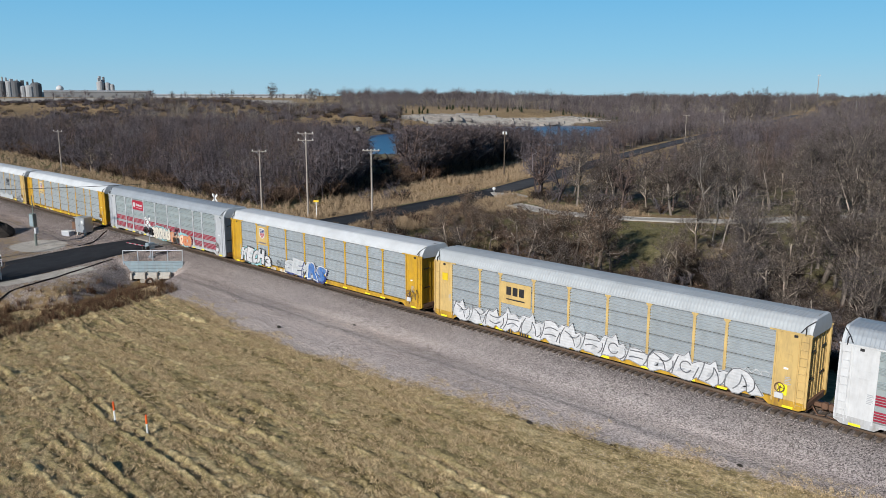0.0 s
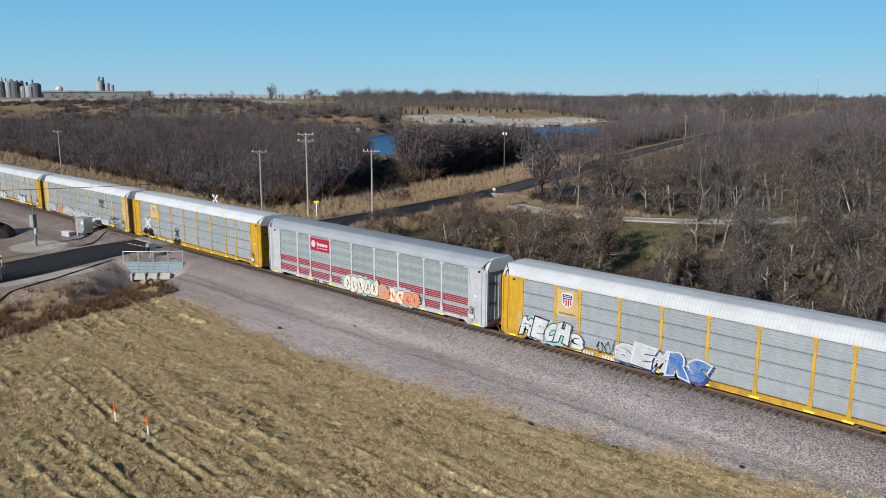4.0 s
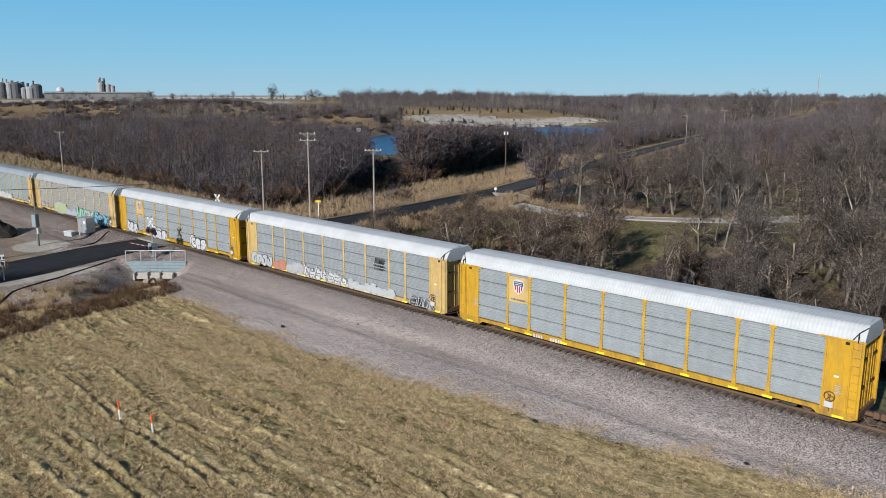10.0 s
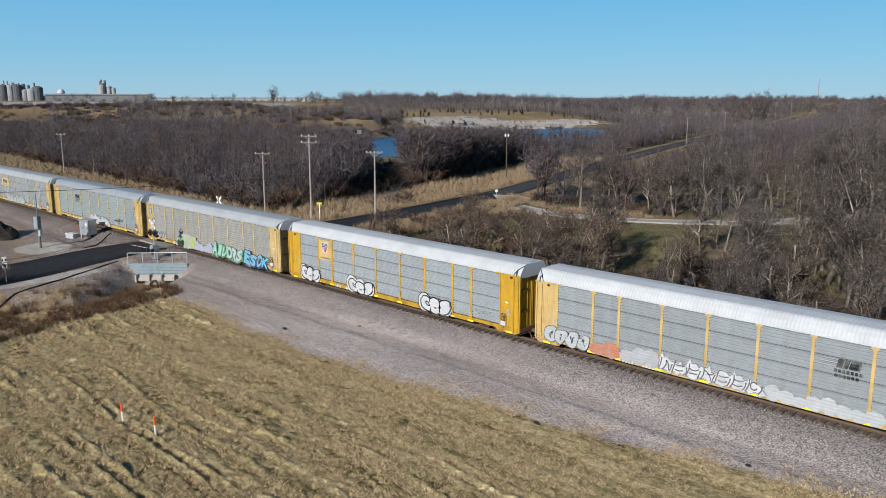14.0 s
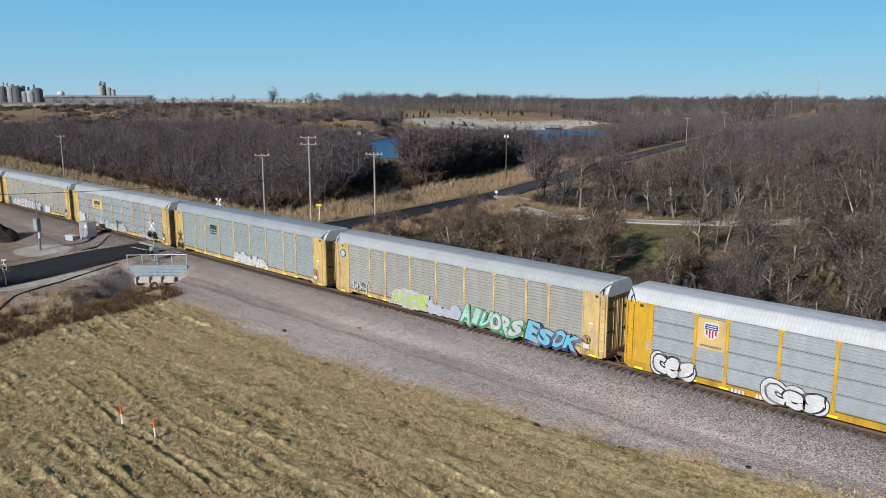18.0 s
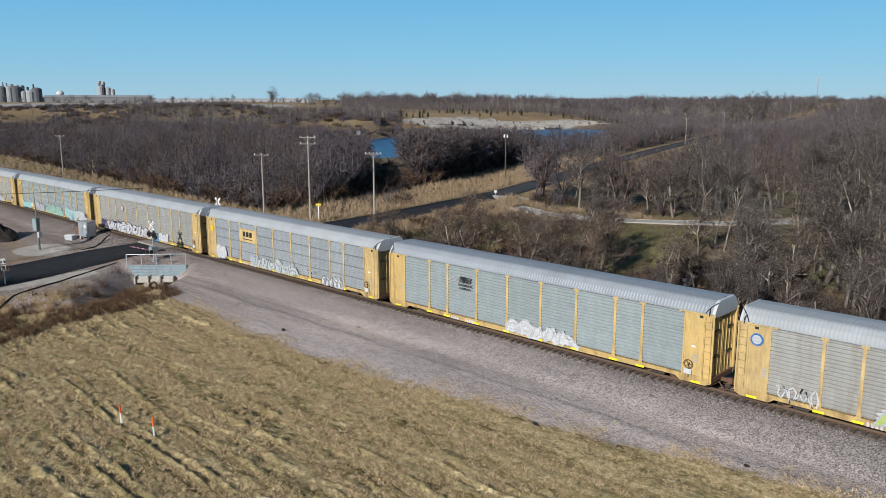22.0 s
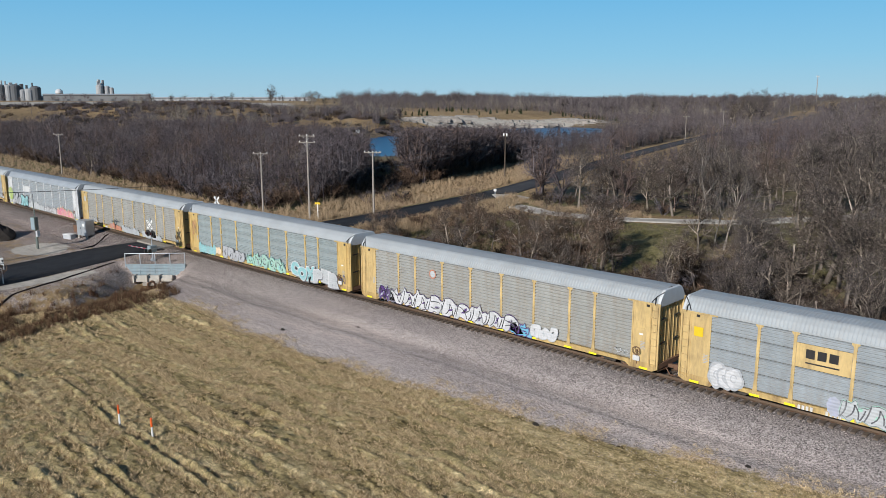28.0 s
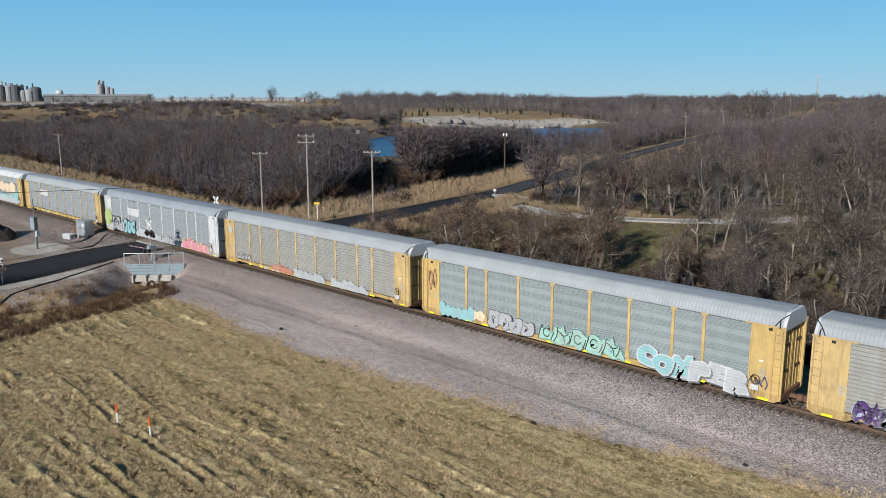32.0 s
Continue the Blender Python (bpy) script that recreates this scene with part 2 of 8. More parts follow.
    stone = mix(nt, 0.9, stone, mix(nt, 1.0, lanes, (0.96, 0.95, 0.95), "MULTIPLY"), "MULTIPLY")
    # the stone near the crossing is dirty with soil
    soil = nt.nodes.new("ShaderNodeMath")
    soil.operation = "MULTIPLY_ADD"
    nt.links.new(noise_of(nt, co, 0.18, 4, 0.65), soil.inputs[0])
    soil.inputs[1].default_value = 16.0
    nt.links.new(sepp.outputs[0], soil.inputs[2])
    along = nt.nodes.new("ShaderNodeMapRange")
    along.inputs["From Min"].default_value, along.inputs["From Max"].default_value = -86.0, 4.0
    nt.links.new(soil.outputs[0], along.inputs["Value"])
    stone = mix(nt, 1.0, stone, ramp(nt, along.outputs[0], [(0.0, (0.60, 0.565, 0.545)), (0.2, (0.75, 0.72, 0.70)), (0.58, (0.98, 0.97, 0.97)), (0.8, (0.93, 0.93, 0.94)), (1.0, (0.78, 0.78, 0.79))]), "MULTIPLY")
    # tall dead grass, woodland floor
    tan = ramp(nt, noise_of(nt, co, 1.3, 6, 0.75), [(0.3, (0.12, 0.082, 0.045)), (0.6, (0.34, 0.25, 0.145)), (0.75, (0.44, 0.335, 0.20))])
    wood = ramp(nt, noise_of(nt, co, 0.35, 6, 0.7), [(0.3, (0.06, 0.046, 0.033)), (0.5, (0.165, 0.125, 0.085)), (0.68, (0.34, 0.265, 0.175))])
    far_tone = ramp(nt, noise_of(nt, co, 0.022, 5, 0.7), [(0.32, (0.72, 0.69, 0.66)), (0.5, (1.2, 1.15, 1.08)), (0.7, (1.7, 1.6, 1.42))])
    tan = mix(nt, 0.8, tan, far_tone, "MULTIPLY")
    grassy = noise_of(nt, co, 0.045, 3, 0.6)
    turfy = ramp(nt, noise_of(nt, co, 1.7, 5, 0.75), [(0.3, (0.08, 0.076, 0.036)), (0.5, (0.18, 0.168, 0.075)), (0.7, (0.34, 0.285, 0.155))])
    sepm = nt.nodes.new("ShaderNodeSeparateXYZ")
    nt.links.new(co, sepm.inputs[0])
    near_lane = nt.nodes.new("ShaderNodeMapRange")
    near_lane.inputs["From Min"].default_value, near_lane.inputs["From Max"].default_value = 150.0, 95.0
    nt.links.new(sepm.outputs[1], near_lane.inputs["Value"])
    wood = mix(nt, mix(nt, 1.0, ramp(nt, grassy, [(0.42, (0, 0, 0)), (0.52, (0.85, 0.85, 0.85))]), near_lane.outputs[0], "MULTIPLY"), wood, turfy)
    edge = mix(nt, 0.35, noise_of(nt, co, 1.6, 6, 0.8), noise_of(nt, co, 0.22, 3, 0.6))

    def soft(channel):
        add = nt.nodes.new("ShaderNodeMath")
        add.operation = "ADD"
        nt.links.new(channel, add.inputs[0])
        nt.links.new(edge, add.inputs[1])
        return ramp(nt, add.outputs[0], [(0.92 / 1, (0, 0, 0)), (1.0, (1, 1, 1))])

    col = mix(nt, soft(sep.outputs[2]), wood, tan)
    col = mix(nt, soft(sep.outputs[1]), col, field)
    col = mix(nt, soft(sep.outputs[0]), col, stone)
    pale = mix(nt, 0.75, ramp(nt, noise_of(nt, co, 0.8, 5, 0.7), [(0.3, (0.37, 0.335, 0.285)), (0.7, (0.62, 0.57, 0.50))]), ramp(nt, grit, [(0.3, (0.6, 0.6, 0.6)), (0.7, (1.2, 1.2, 1.2))]), "MULTIPLY")
    col = mix(nt, soft(zone.outputs["Alpha"]), col, pale)
    nt.links.new(col, b.inputs["Base Color"])
    b.inputs["Roughness"].default_value = 0.95
    b.inputs["Specular IOR Level"].default_value = 0.15
    h1 = mix(nt, 0.6, mix(nt, 0.4, fine, tiny), mix(nt, 0.5, rows, clump))
    hh = mix(nt, soft(sep.outputs[0]), h1, mix(nt, 0.84, vor.outputs["Distance"], (0.5, 0.5, 0.5)))
    bump(nt, b, hh, 1.0, 0.12)
    return m


ground_material()


def rough_ground(name, stops, scale, gscale, relief=0.02, stretch=None, rough=0.9):
    m, nt, b = material(name)
    co = coords_of(nt, True)
    a = ramp(nt, noise_of(nt, co, scale, 5, 0.65, stretch), stops)
    g = noise_of(nt, co, gscale, 3, 0.8)
    nt.links.new(mix(nt, 0.7, a, ramp(nt, g, [(0.3, (0.6, 0.6, 0.6)), (0.7, (1.25, 1.25, 1.25))]), "MULTIPLY"), b.inputs["Base Color"])
    b.inputs["Roughness"].default_value = rough
    b.inputs["Specular IOR Level"].default_value = 0.2
    bump(nt, b, g, 0.6, relief)
    return m


rough_ground("asphalt", [(0.3, (0.020, 0.021, 0.024)), (0.7, (0.036, 0.037, 0.041))], 0.6, 22, 0.01)
rough_ground("old_asphalt", [(0.3, (0.05, 0.05, 0.055)), (0.7, (0.085, 0.083, 0.085))], 0.3, 12, 0.01)
rough_ground("lane_gravel", [(0.3, (0.34, 0.315, 0.275)), (0.7, (0.52, 0.49, 0.445))], 0.9, 9, 0.03)
rough_ground("ballast", [(0.3, (0.18, 0.155, 0.15)), (0.7, (0.33, 0.29, 0.28))], 1.1, 14, 0.06)
rough_ground("pale_dirt", [(0.3, (0.34, 0.31, 0.27)), (0.7, (0.47, 0.44, 0.40))], 0.4, 10, 0.03)
rough_ground("quarry_stone", [(0.3, (0.20, 0.18, 0.16)), (0.7, (0.38, 0.345, 0.315))], 0.3, 2.0, 0.3)
rough_ground("dark_ground", [(0.3, (0.02, 0.017, 0.015)), (0.7, (0.05, 0.042, 0.036))], 0.9, 8, 0.1)


def plant(name, a, b_, rough=0.9, dark=0.0):
    m, nt, b = material(name)
    isl = nt.nodes.new("ShaderNodeNewGeometry").outputs["Random Per Island"]
    obi = nt.nodes.new("ShaderNodeObjectInfo")
    col = ramp(nt, isl, [(dark, a), (1.0, b_)])
    vary = ramp(nt, obi.outputs["Random"], [(0.0, (0.78, 0.76, 0.78)), (1.0, (1.2, 1.16, 1.12))])
    nt.links.new(mix(nt, 1.0, col, vary, "MULTIPLY"), b.inputs["Base Color"])
    b.inputs["Roughness"].default_value = rough
    b.inputs["Specular IOR Level"].default_value = 0.1
    return m


plant("bark", (0.05, 0.043, 0.036), (0.50, 0.435, 0.365), 0.9, 0.25)
plant("bark_pale", (0.17, 0.153, 0.13), (0.43, 0.39, 0.34))
plant("twigs", (0.017, 0.0135, 0.012), (0.20, 0.162, 0.138), 0.9, 0.2)
plant("twigs_red", (0.026, 0.018, 0.014), (0.25, 0.17, 0.122), 0.9, 0.15)
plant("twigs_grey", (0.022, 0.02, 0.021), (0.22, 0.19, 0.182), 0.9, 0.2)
plant("stem_pale", (0.12, 0.107, 0.092), (0.34, 0.305, 0.26))
plant("straw", (0.20, 0.148, 0.093), (0.45, 0.35, 0.235))
plant("brush_dark", (0.022, 0.019, 0.022), (0.15, 0.128, 0.138))
plant("brush_red", (0.028, 0.021, 0.021), (0.20, 0.150, 0.135))
plant("brush_grey", (0.035, 0.032, 0.036), (0.22, 0.197, 0.212))
# twigs of the far woods: distance haze put into a greyer, lighter colour
plant("twigs_far_haze", (0.04, 0.035, 0.038), (0.20, 0.174, 0.18))
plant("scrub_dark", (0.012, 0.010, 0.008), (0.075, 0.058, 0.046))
plant("straw_short", (0.15, 0.105, 0.052), (0.70, 0.57, 0.365))
plant("meadow_grass", (0.07, 0.07, 0.028), (0.24, 0.215, 0.10))
plant("weed_brown", (0.05, 0.028, 0.018), (0.145, 0.082, 0.05))
plant("cedar", (0.020, 0.032, 0.016), (0.05, 0.062, 0.03))
plant("weed_straw", (0.075, 0.048, 0.03), (0.215, 0.148, 0.09))
plant("pebble", (0.20, 0.175, 0.165), (0.66, 0.60, 0.56))
m, nt, b = material("water")
b.inputs["Base Color"].default_value = (0.01, 0.06, 0.16, 1)
b.inputs["Roughness"].default_value = 0.3
bump(nt, b, noise_of(nt, coords_of(nt, True), 1.2, 3), 0.25, 0.05)
m, nt, b = material("lamp_glass")
b.inputs["Base Color"].default_value = (0.05, 0.008, 0.008, 1)
b.inputs["Roughness"].default_value = 0.2
m, nt, b = material("window_dark")
b.inputs["Base Color"].default_value = (0.02, 0.022, 0.025, 1)
b.inputs["Roughness"].default_value = 0.1


# ---------------------------------------------------------------- mesh tools
class Shape:
    """Collects faces; every face may have its own material slot."""

    def __init__(self):
        self.v, self.f, self.m, self.cuts = [], [], [], [0]

    def add(self, verts, faces, slot=0):
        o = len(self.v)
        self.v += [tuple(p) for p in verts]
        self.f += [tuple(i + o for i in f) for f in faces]
        self.m += [slot] * len(faces)
        return self

    def cut(self):
        """From here on the faces belong to the next piece."""
        self.cuts.append(len(self.f))

    def box(self, x0, x1, y0, y1, z0, z1, slot=0, bev=0.0):
        if bev <= 0:
            vs = [(x, y, z) for x in (x0, x1) for y in (y0, y1) for z in (z0, z1)]
            return self.add(vs, [(0, 1, 3, 2), (4, 6, 7, 5), (0, 4, 5, 1), (2, 3, 7, 6), (0, 2, 6, 4), (1, 5, 7, 3)], slot)
        vs, fs = [], []
        for x, s in ((x0, 0), (x0 + bev, 1), (x1 - bev, 1), (x1, 0)):
            e = 0 if s else bev
            vs += [(x, y0 + e, z0 + bev + e), (x, y0 + bev + e, z0 + e), (x, y1 - bev - e, z0 + e), (x, y1 - e, z0 + bev + e),
                   (x, y1 - e, z1 - bev - e), (x, y1 - bev - e, z1 - e), (x, y0 + bev + e, z1 - e), (x, y0 + e, z1 - bev - e)]
        for r in range(3):
            for i in range(8):
                fs.append((r * 8 + i, r * 8 + (i + 1) % 8, r * 8 + 8 + (i + 1) % 8, r * 8 + 8 + i))
        fs += [tuple(range(7, -1, -1)), tuple(range(24, 32))]
        return self.add(vs, fs, slot)

    def tube(self, p, q, r0, r1=None, n=6, slot=0, caps=True):
        r1 = r0 if r1 is None else r1
        p, q = Vector(p), Vector(q)
        d = (q - p).normalized()
        a = d.orthogonal().normalized()
        b = d.cross(a)
        vs = []
        for c, r in ((p, r0), (q, r1)):
            vs += [c + a * (r * math.cos(2 * math.pi * i / n)) + b * (r * math.sin(2 * math.pi * i / n)) for i in range(n)]
        fs = [(i, (i + 1) % n, n + (i + 1) % n, n + i) for i in range(n)]
        if caps:
            fs += [tuple(range(n - 1, -1, -1)), tuple(range(n, 2 * n))]
        return self.add(vs, fs, slot)

    def extrude(self, ring, axis, a, b, slot=0):
        """A closed outline of (u, w) pairs carried along an axis: x takes (y, z), y takes (x, z), z takes (x, y)."""
        def put(u, w, c):
            return {"x": (c, u, w), "y": (u, c, w), "z": (u, w, c)}[axis]
        n = len(ring)
        vs = [put(u, w, c) for c in (a, b) for u, w in ring]
        fs = [(i, (i + 1) % n, n + (i + 1) % n, n + i) for i in range(n)] + [tuple(range(n - 1, -1, -1)), tuple(range(n, 2 * n))]
        return self.add(vs, fs, slot)

    def lathe(self, profile, n=12, slot=0, cx=0, cy=0):
        vs = [(cx + r * math.cos(2 * math.pi * i / n), cy + r * math.sin(2 * math.pi * i / n), z) for r, z in profile for i in range(n)]
        fs = [(k * n + i, k * n + (i + 1) % n, k * n + n + (i + 1) % n, k * n + n + i) for k in range(len(profile) - 1) for i in range(n)]
        fs += [tuple(range(n - 1, -1, -1)), tuple(range((len(profile) - 1) * n, len(profile) * n))]
        return self.add(vs, fs, slot)

    def mesh(self, name, mats, smooth=False):
        me = bpy.data.meshes.new(name)
        me.from_pydata(self.v, [], self.f)
        for mt in ([mats] if isinstance(mats, str) else mats):
            me.materials.append(MATS[mt])
        if any(self.m):
            me.polygons.foreach_set("material_index", self.m)
        bm = bmesh.new()
        bm.from_mesh(me)
        bmesh.ops.recalc_face_normals(bm, faces=bm.faces)
        bm.to_mesh(me)
        bm.free()
        if smooth:
            me.polygons.foreach_set("use_smooth", [True] * len(me.polygons))
        return me


def part(name, shape, mats, parent=None, label="", at=None, smooth=False):
    """One mesh object, from a Shape or from a mesh that is shared, under a thing or a part."""
    me = shape.mesh(name, mats, smooth) if isinstance(shape, Shape) else shape
    ob = new(name, me)
    if parent:
        ob.parent = parent
    if at is not None:
        ob.matrix_basis = at
    if label:
        ob["label"] = label
    return ob


def empty(name, m, label, category, group="", kind=""):
    ob = new(name)
    ob.empty_display_size = 0.3
    ob.matrix_basis = m
    return tagged(ob, label, category, group, kind)


def raw_mesh(name, v, f, mats, slots=None):
    """A large mesh straight from arrays (all faces with the same number of corners)."""
    me = bpy.data.meshes.new(name)
    v, f = np.asarray(v, np.float32), np.asarray(f, np.int32)
    k = f.shape[1]
    me.vertices.add(len(v))
    me.vertices.foreach_set("co", v.ravel())
    me.loops.add(f.size)
    me.loops.foreach_set("vertex_index", f.ravel())
    me.polygons.add(len(f))
    me.polygons.foreach_set("loop_start", np.arange(0, f.size, k, dtype=np.int32))
    for mt in ([mats] if isinstance(mats, str) else mats):
        me.materials.append(MATS[mt])
    if slots is not None:
        me.polygons.foreach_set("material_index", np.asarray(slots, np.int32))
    me.update(calc_edges=True)
    me.validate()
    return me


# ---------------------------------------------------------------- the lie of the land
def step(a, b, v):
    t = np.clip((v - a) / (b - a), 0, 1)
    return t * t * (3 - 2 * t)


def band(v, a, b, c, d):
    return step(a, b, v) * (1 - step(c, d, v))


def wobble(x, y, s):
    return (np.sin(x / s + 1.3 * np.sin(y / (1.7 * s))) + np.sin(y / (0.83 * s) + 2.1 + np.sin(x / (2.3 * s)))) * 0.5


def lattice(x, y, s):
    """Smooth random heights, 0 to 1, on a square lattice s metres wide."""
    x, y = np.asarray(x, float) / s, np.asarray(y, float) / s
    i, j = np.floor(x), np.floor(y)
    u, w = x - i, y - j
    u, w = u * u * (3 - 2 * u), w * w * (3 - 2 * w)

    def h(a, b):
        q = np.sin(a * 127.1 + b * 311.7 + s * 17.3) * 43758.5453
        return q - np.floor(q)

    return (h(i, j) * (1 - u) + h(i + 1, j) * u) * (1 - w) + (h(i, j + 1) * (1 - u) + h(i + 1, j + 1) * u) * w


RIDGES = [-12.2 - 1.42 * i + 0.35 * math.sin(i * 2.7) for i in range(18)]


def field_edge(x):
    """Where the mown grass ends and the crushed stone begins."""
    return np.interp(x, (-72, -60, -50, -44, -37, -30, -24, -18, -15, -12, -8, 0), (-10.4, -11.0, -11.9, -12.1, -11.2, -10.3, -9.8, -9.0, -8.4, -8.0, -7.2, -6.4)) + 0.45 * wobble(x, x * 0, 2.6)


def turf(x, y):
    """Lumps and mower ridges of the cut grass."""
    t = 0.11 * (lattice(x * 0.45, y, 0.9) - 0.5) + 0.20 * (lattice(x * 0.8, y * 1.2, 0.37) - 0.5) + 0.15 * (lattice(x, y, 0.19) - 0.5)
    for k, c in enumerate(RIDGES):
        d = y - (c - 0.055 * (x + 40) + 0.22 * np.sin(x * 0.35) + 0.25 * (lattice(x, y * 0, 3.1 + 0.1 * k) - 0.5))
        on = step(0.22, 0.55, lattice(x, y * 0 + k * 3, 9.0)) * (1 - 0.8 * step(-34, -22, x) * step(-18, -14, y))
        t = t + 0.9 * (0.08 + 0.17 * lattice(x, y * 0 + k, 1.9)) * on * (np.exp(-(d / 0.17) ** 2) - 0.55 * np.exp(-((d + 0.42) / 0.2) ** 2))
    return t


def road_x(y):
    """The paved road's middle line."""
    return np.interp(y, (-400, -60, -20, -8, 0, 22, 37, 72, 100, 145, 222, 349, 454, 591, 800, 1400), (-84, -84, -84.4, -85.4, -85.5, -85, -86.5, -95, -103.5, -118.5, -141, -176, -204, -238, -288, -430))


DITCH = ((-76.3, -6.7), (-73.0, -10.5), (-71, -16), (-74, -24), (-84, -32), (-120, -44))
WALL = (-79.25, -8.13, -74.95, -3.59)


def ditch_distance(x, y):
    best = np.full(np.shape(x), 1e9)
    for (ax, ay), (bx, by) in zip(DITCH, DITCH[1:]):
        dx, dy = bx - ax, by - ay
        t = np.clip(((x - ax) * dx + (y - ay) * dy) / (dx * dx + dy * dy), 0, 1)
        best = np.minimum(best, np.hypot(x - ax - t * dx, y - ay - t * dy))
    return best


POND = (-268.0, 283.0, 160.0, 62.0, 67.0)          # middle, half length, half width, turn


def pond_d(x, y):
    a = radians(POND[4])
    u = (x - POND[0]) * -math.cos(a) + (y - POND[1]) * math.sin(a)
    w = (x - POND[0]) * math.sin(a) + (y - POND[1]) * math.cos(a)
    return np.hypot(u / POND[2], w / POND[3])


TRACK_Z = 0.35


def height(x, y):
    x, y = np.asarray(x, float), np.asarray(y, float)
    r = np.hypot(x, y + 42)
    th = np.degrees(np.arctan2(-x, y + 42))
    z = np.full(x.shape, -0.6) + 0.10 * wobble(x, y, 9) * step(-13, -22, y)
    z = z + 0.12 * band(y, -10.5, -8.5, -6.5, -4.5) - 0.9 * step(5, 16, y) + 0.12 * wobble(x, y, 23) * step(20, 60, y)
    z = z - 2.3 * band(y, 12, 26, 40, 54) * step(-78, -62, x)
    z = np.where(np.abs(y) < 60, z + (TRACK_Z - 0.13 - z) * (1 - step(1.65, 5.2, np.abs(y))), z)
    # crossing and road bed
    onroad = 1 - step(4.2, 8.5, np.abs(x - road_x(y)))
    bed = TRACK_Z - 0.03 - 0.7 * step(3, 20, np.abs(y)) - 0.6 * step(25, 80, y)
    far = step(330, 700, r)
    z = z + (bed - z) * onroad * (1 - far)
    front = ((x - WALL[0]) * (WALL[3] - WALL[1]) - (y - WALL[1]) * (WALL[2] - WALL[0])) / math.hypot(WALL[2] - WALL[0], WALL[3] - WALL[1])
    z = z - 1.85 * (1 - step(1.2, 4.4, ditch_distance(x, y))) * step(4.0, 5.4, np.abs(x - road_x(y))) * step(-0.35, 0.25, front)
    # pit lake, quarry bench, bluff and the plateau beyond
    z = z - 5.0 * (1 - step(0.85, 1.12, pond_d(x, y)))
    left, right = step(54, 60, th), 1 - step(30, 38, th)
    mid = np.clip(1 - left - right, 0, 1)
    shore = np.interp(th, (30, 33, 39, 45.5, 50, 56), (590, 575, 530, 500, 455, 440))        # foot of the quarry ledge
    rise = left * (4 * step(330, 440, r) + 10.2 * step(450, 570, r)) + mid * (5.4 * step(2, 13, r - shore) + 2.6 * step(16, 100, r - shore) + 4.5 * step(100, 320, r - shore)) + right * 12.0 * step(680, 1300, r)
    z = z + rise + 1.2 * wobble(x, y, 70) * step(380, 620, r) + 0.8 * step(800, 2000, r) + 5 * wobble(x, y, 420) * step(1500, 3200, r)
    return z


def graded(a, fine0, fine1, b, stepsize, growth):
    """Coordinates: even between fine0 and fine1, wider and wider outside."""
    mid = list(np.arange(fine0, fine1 + 1e-6, stepsize))
    lo, d = [fine0], stepsize
    while lo[-1] > a:
        d *= growth
        lo.append(lo[-1] - d)
    hi, d = [mid[-1]], stepsize
    while hi[-1] < b:
        d *= growth
        hi.append(hi[-1] + d)
    return np.array(lo[:0:-1] + mid + hi[1:])


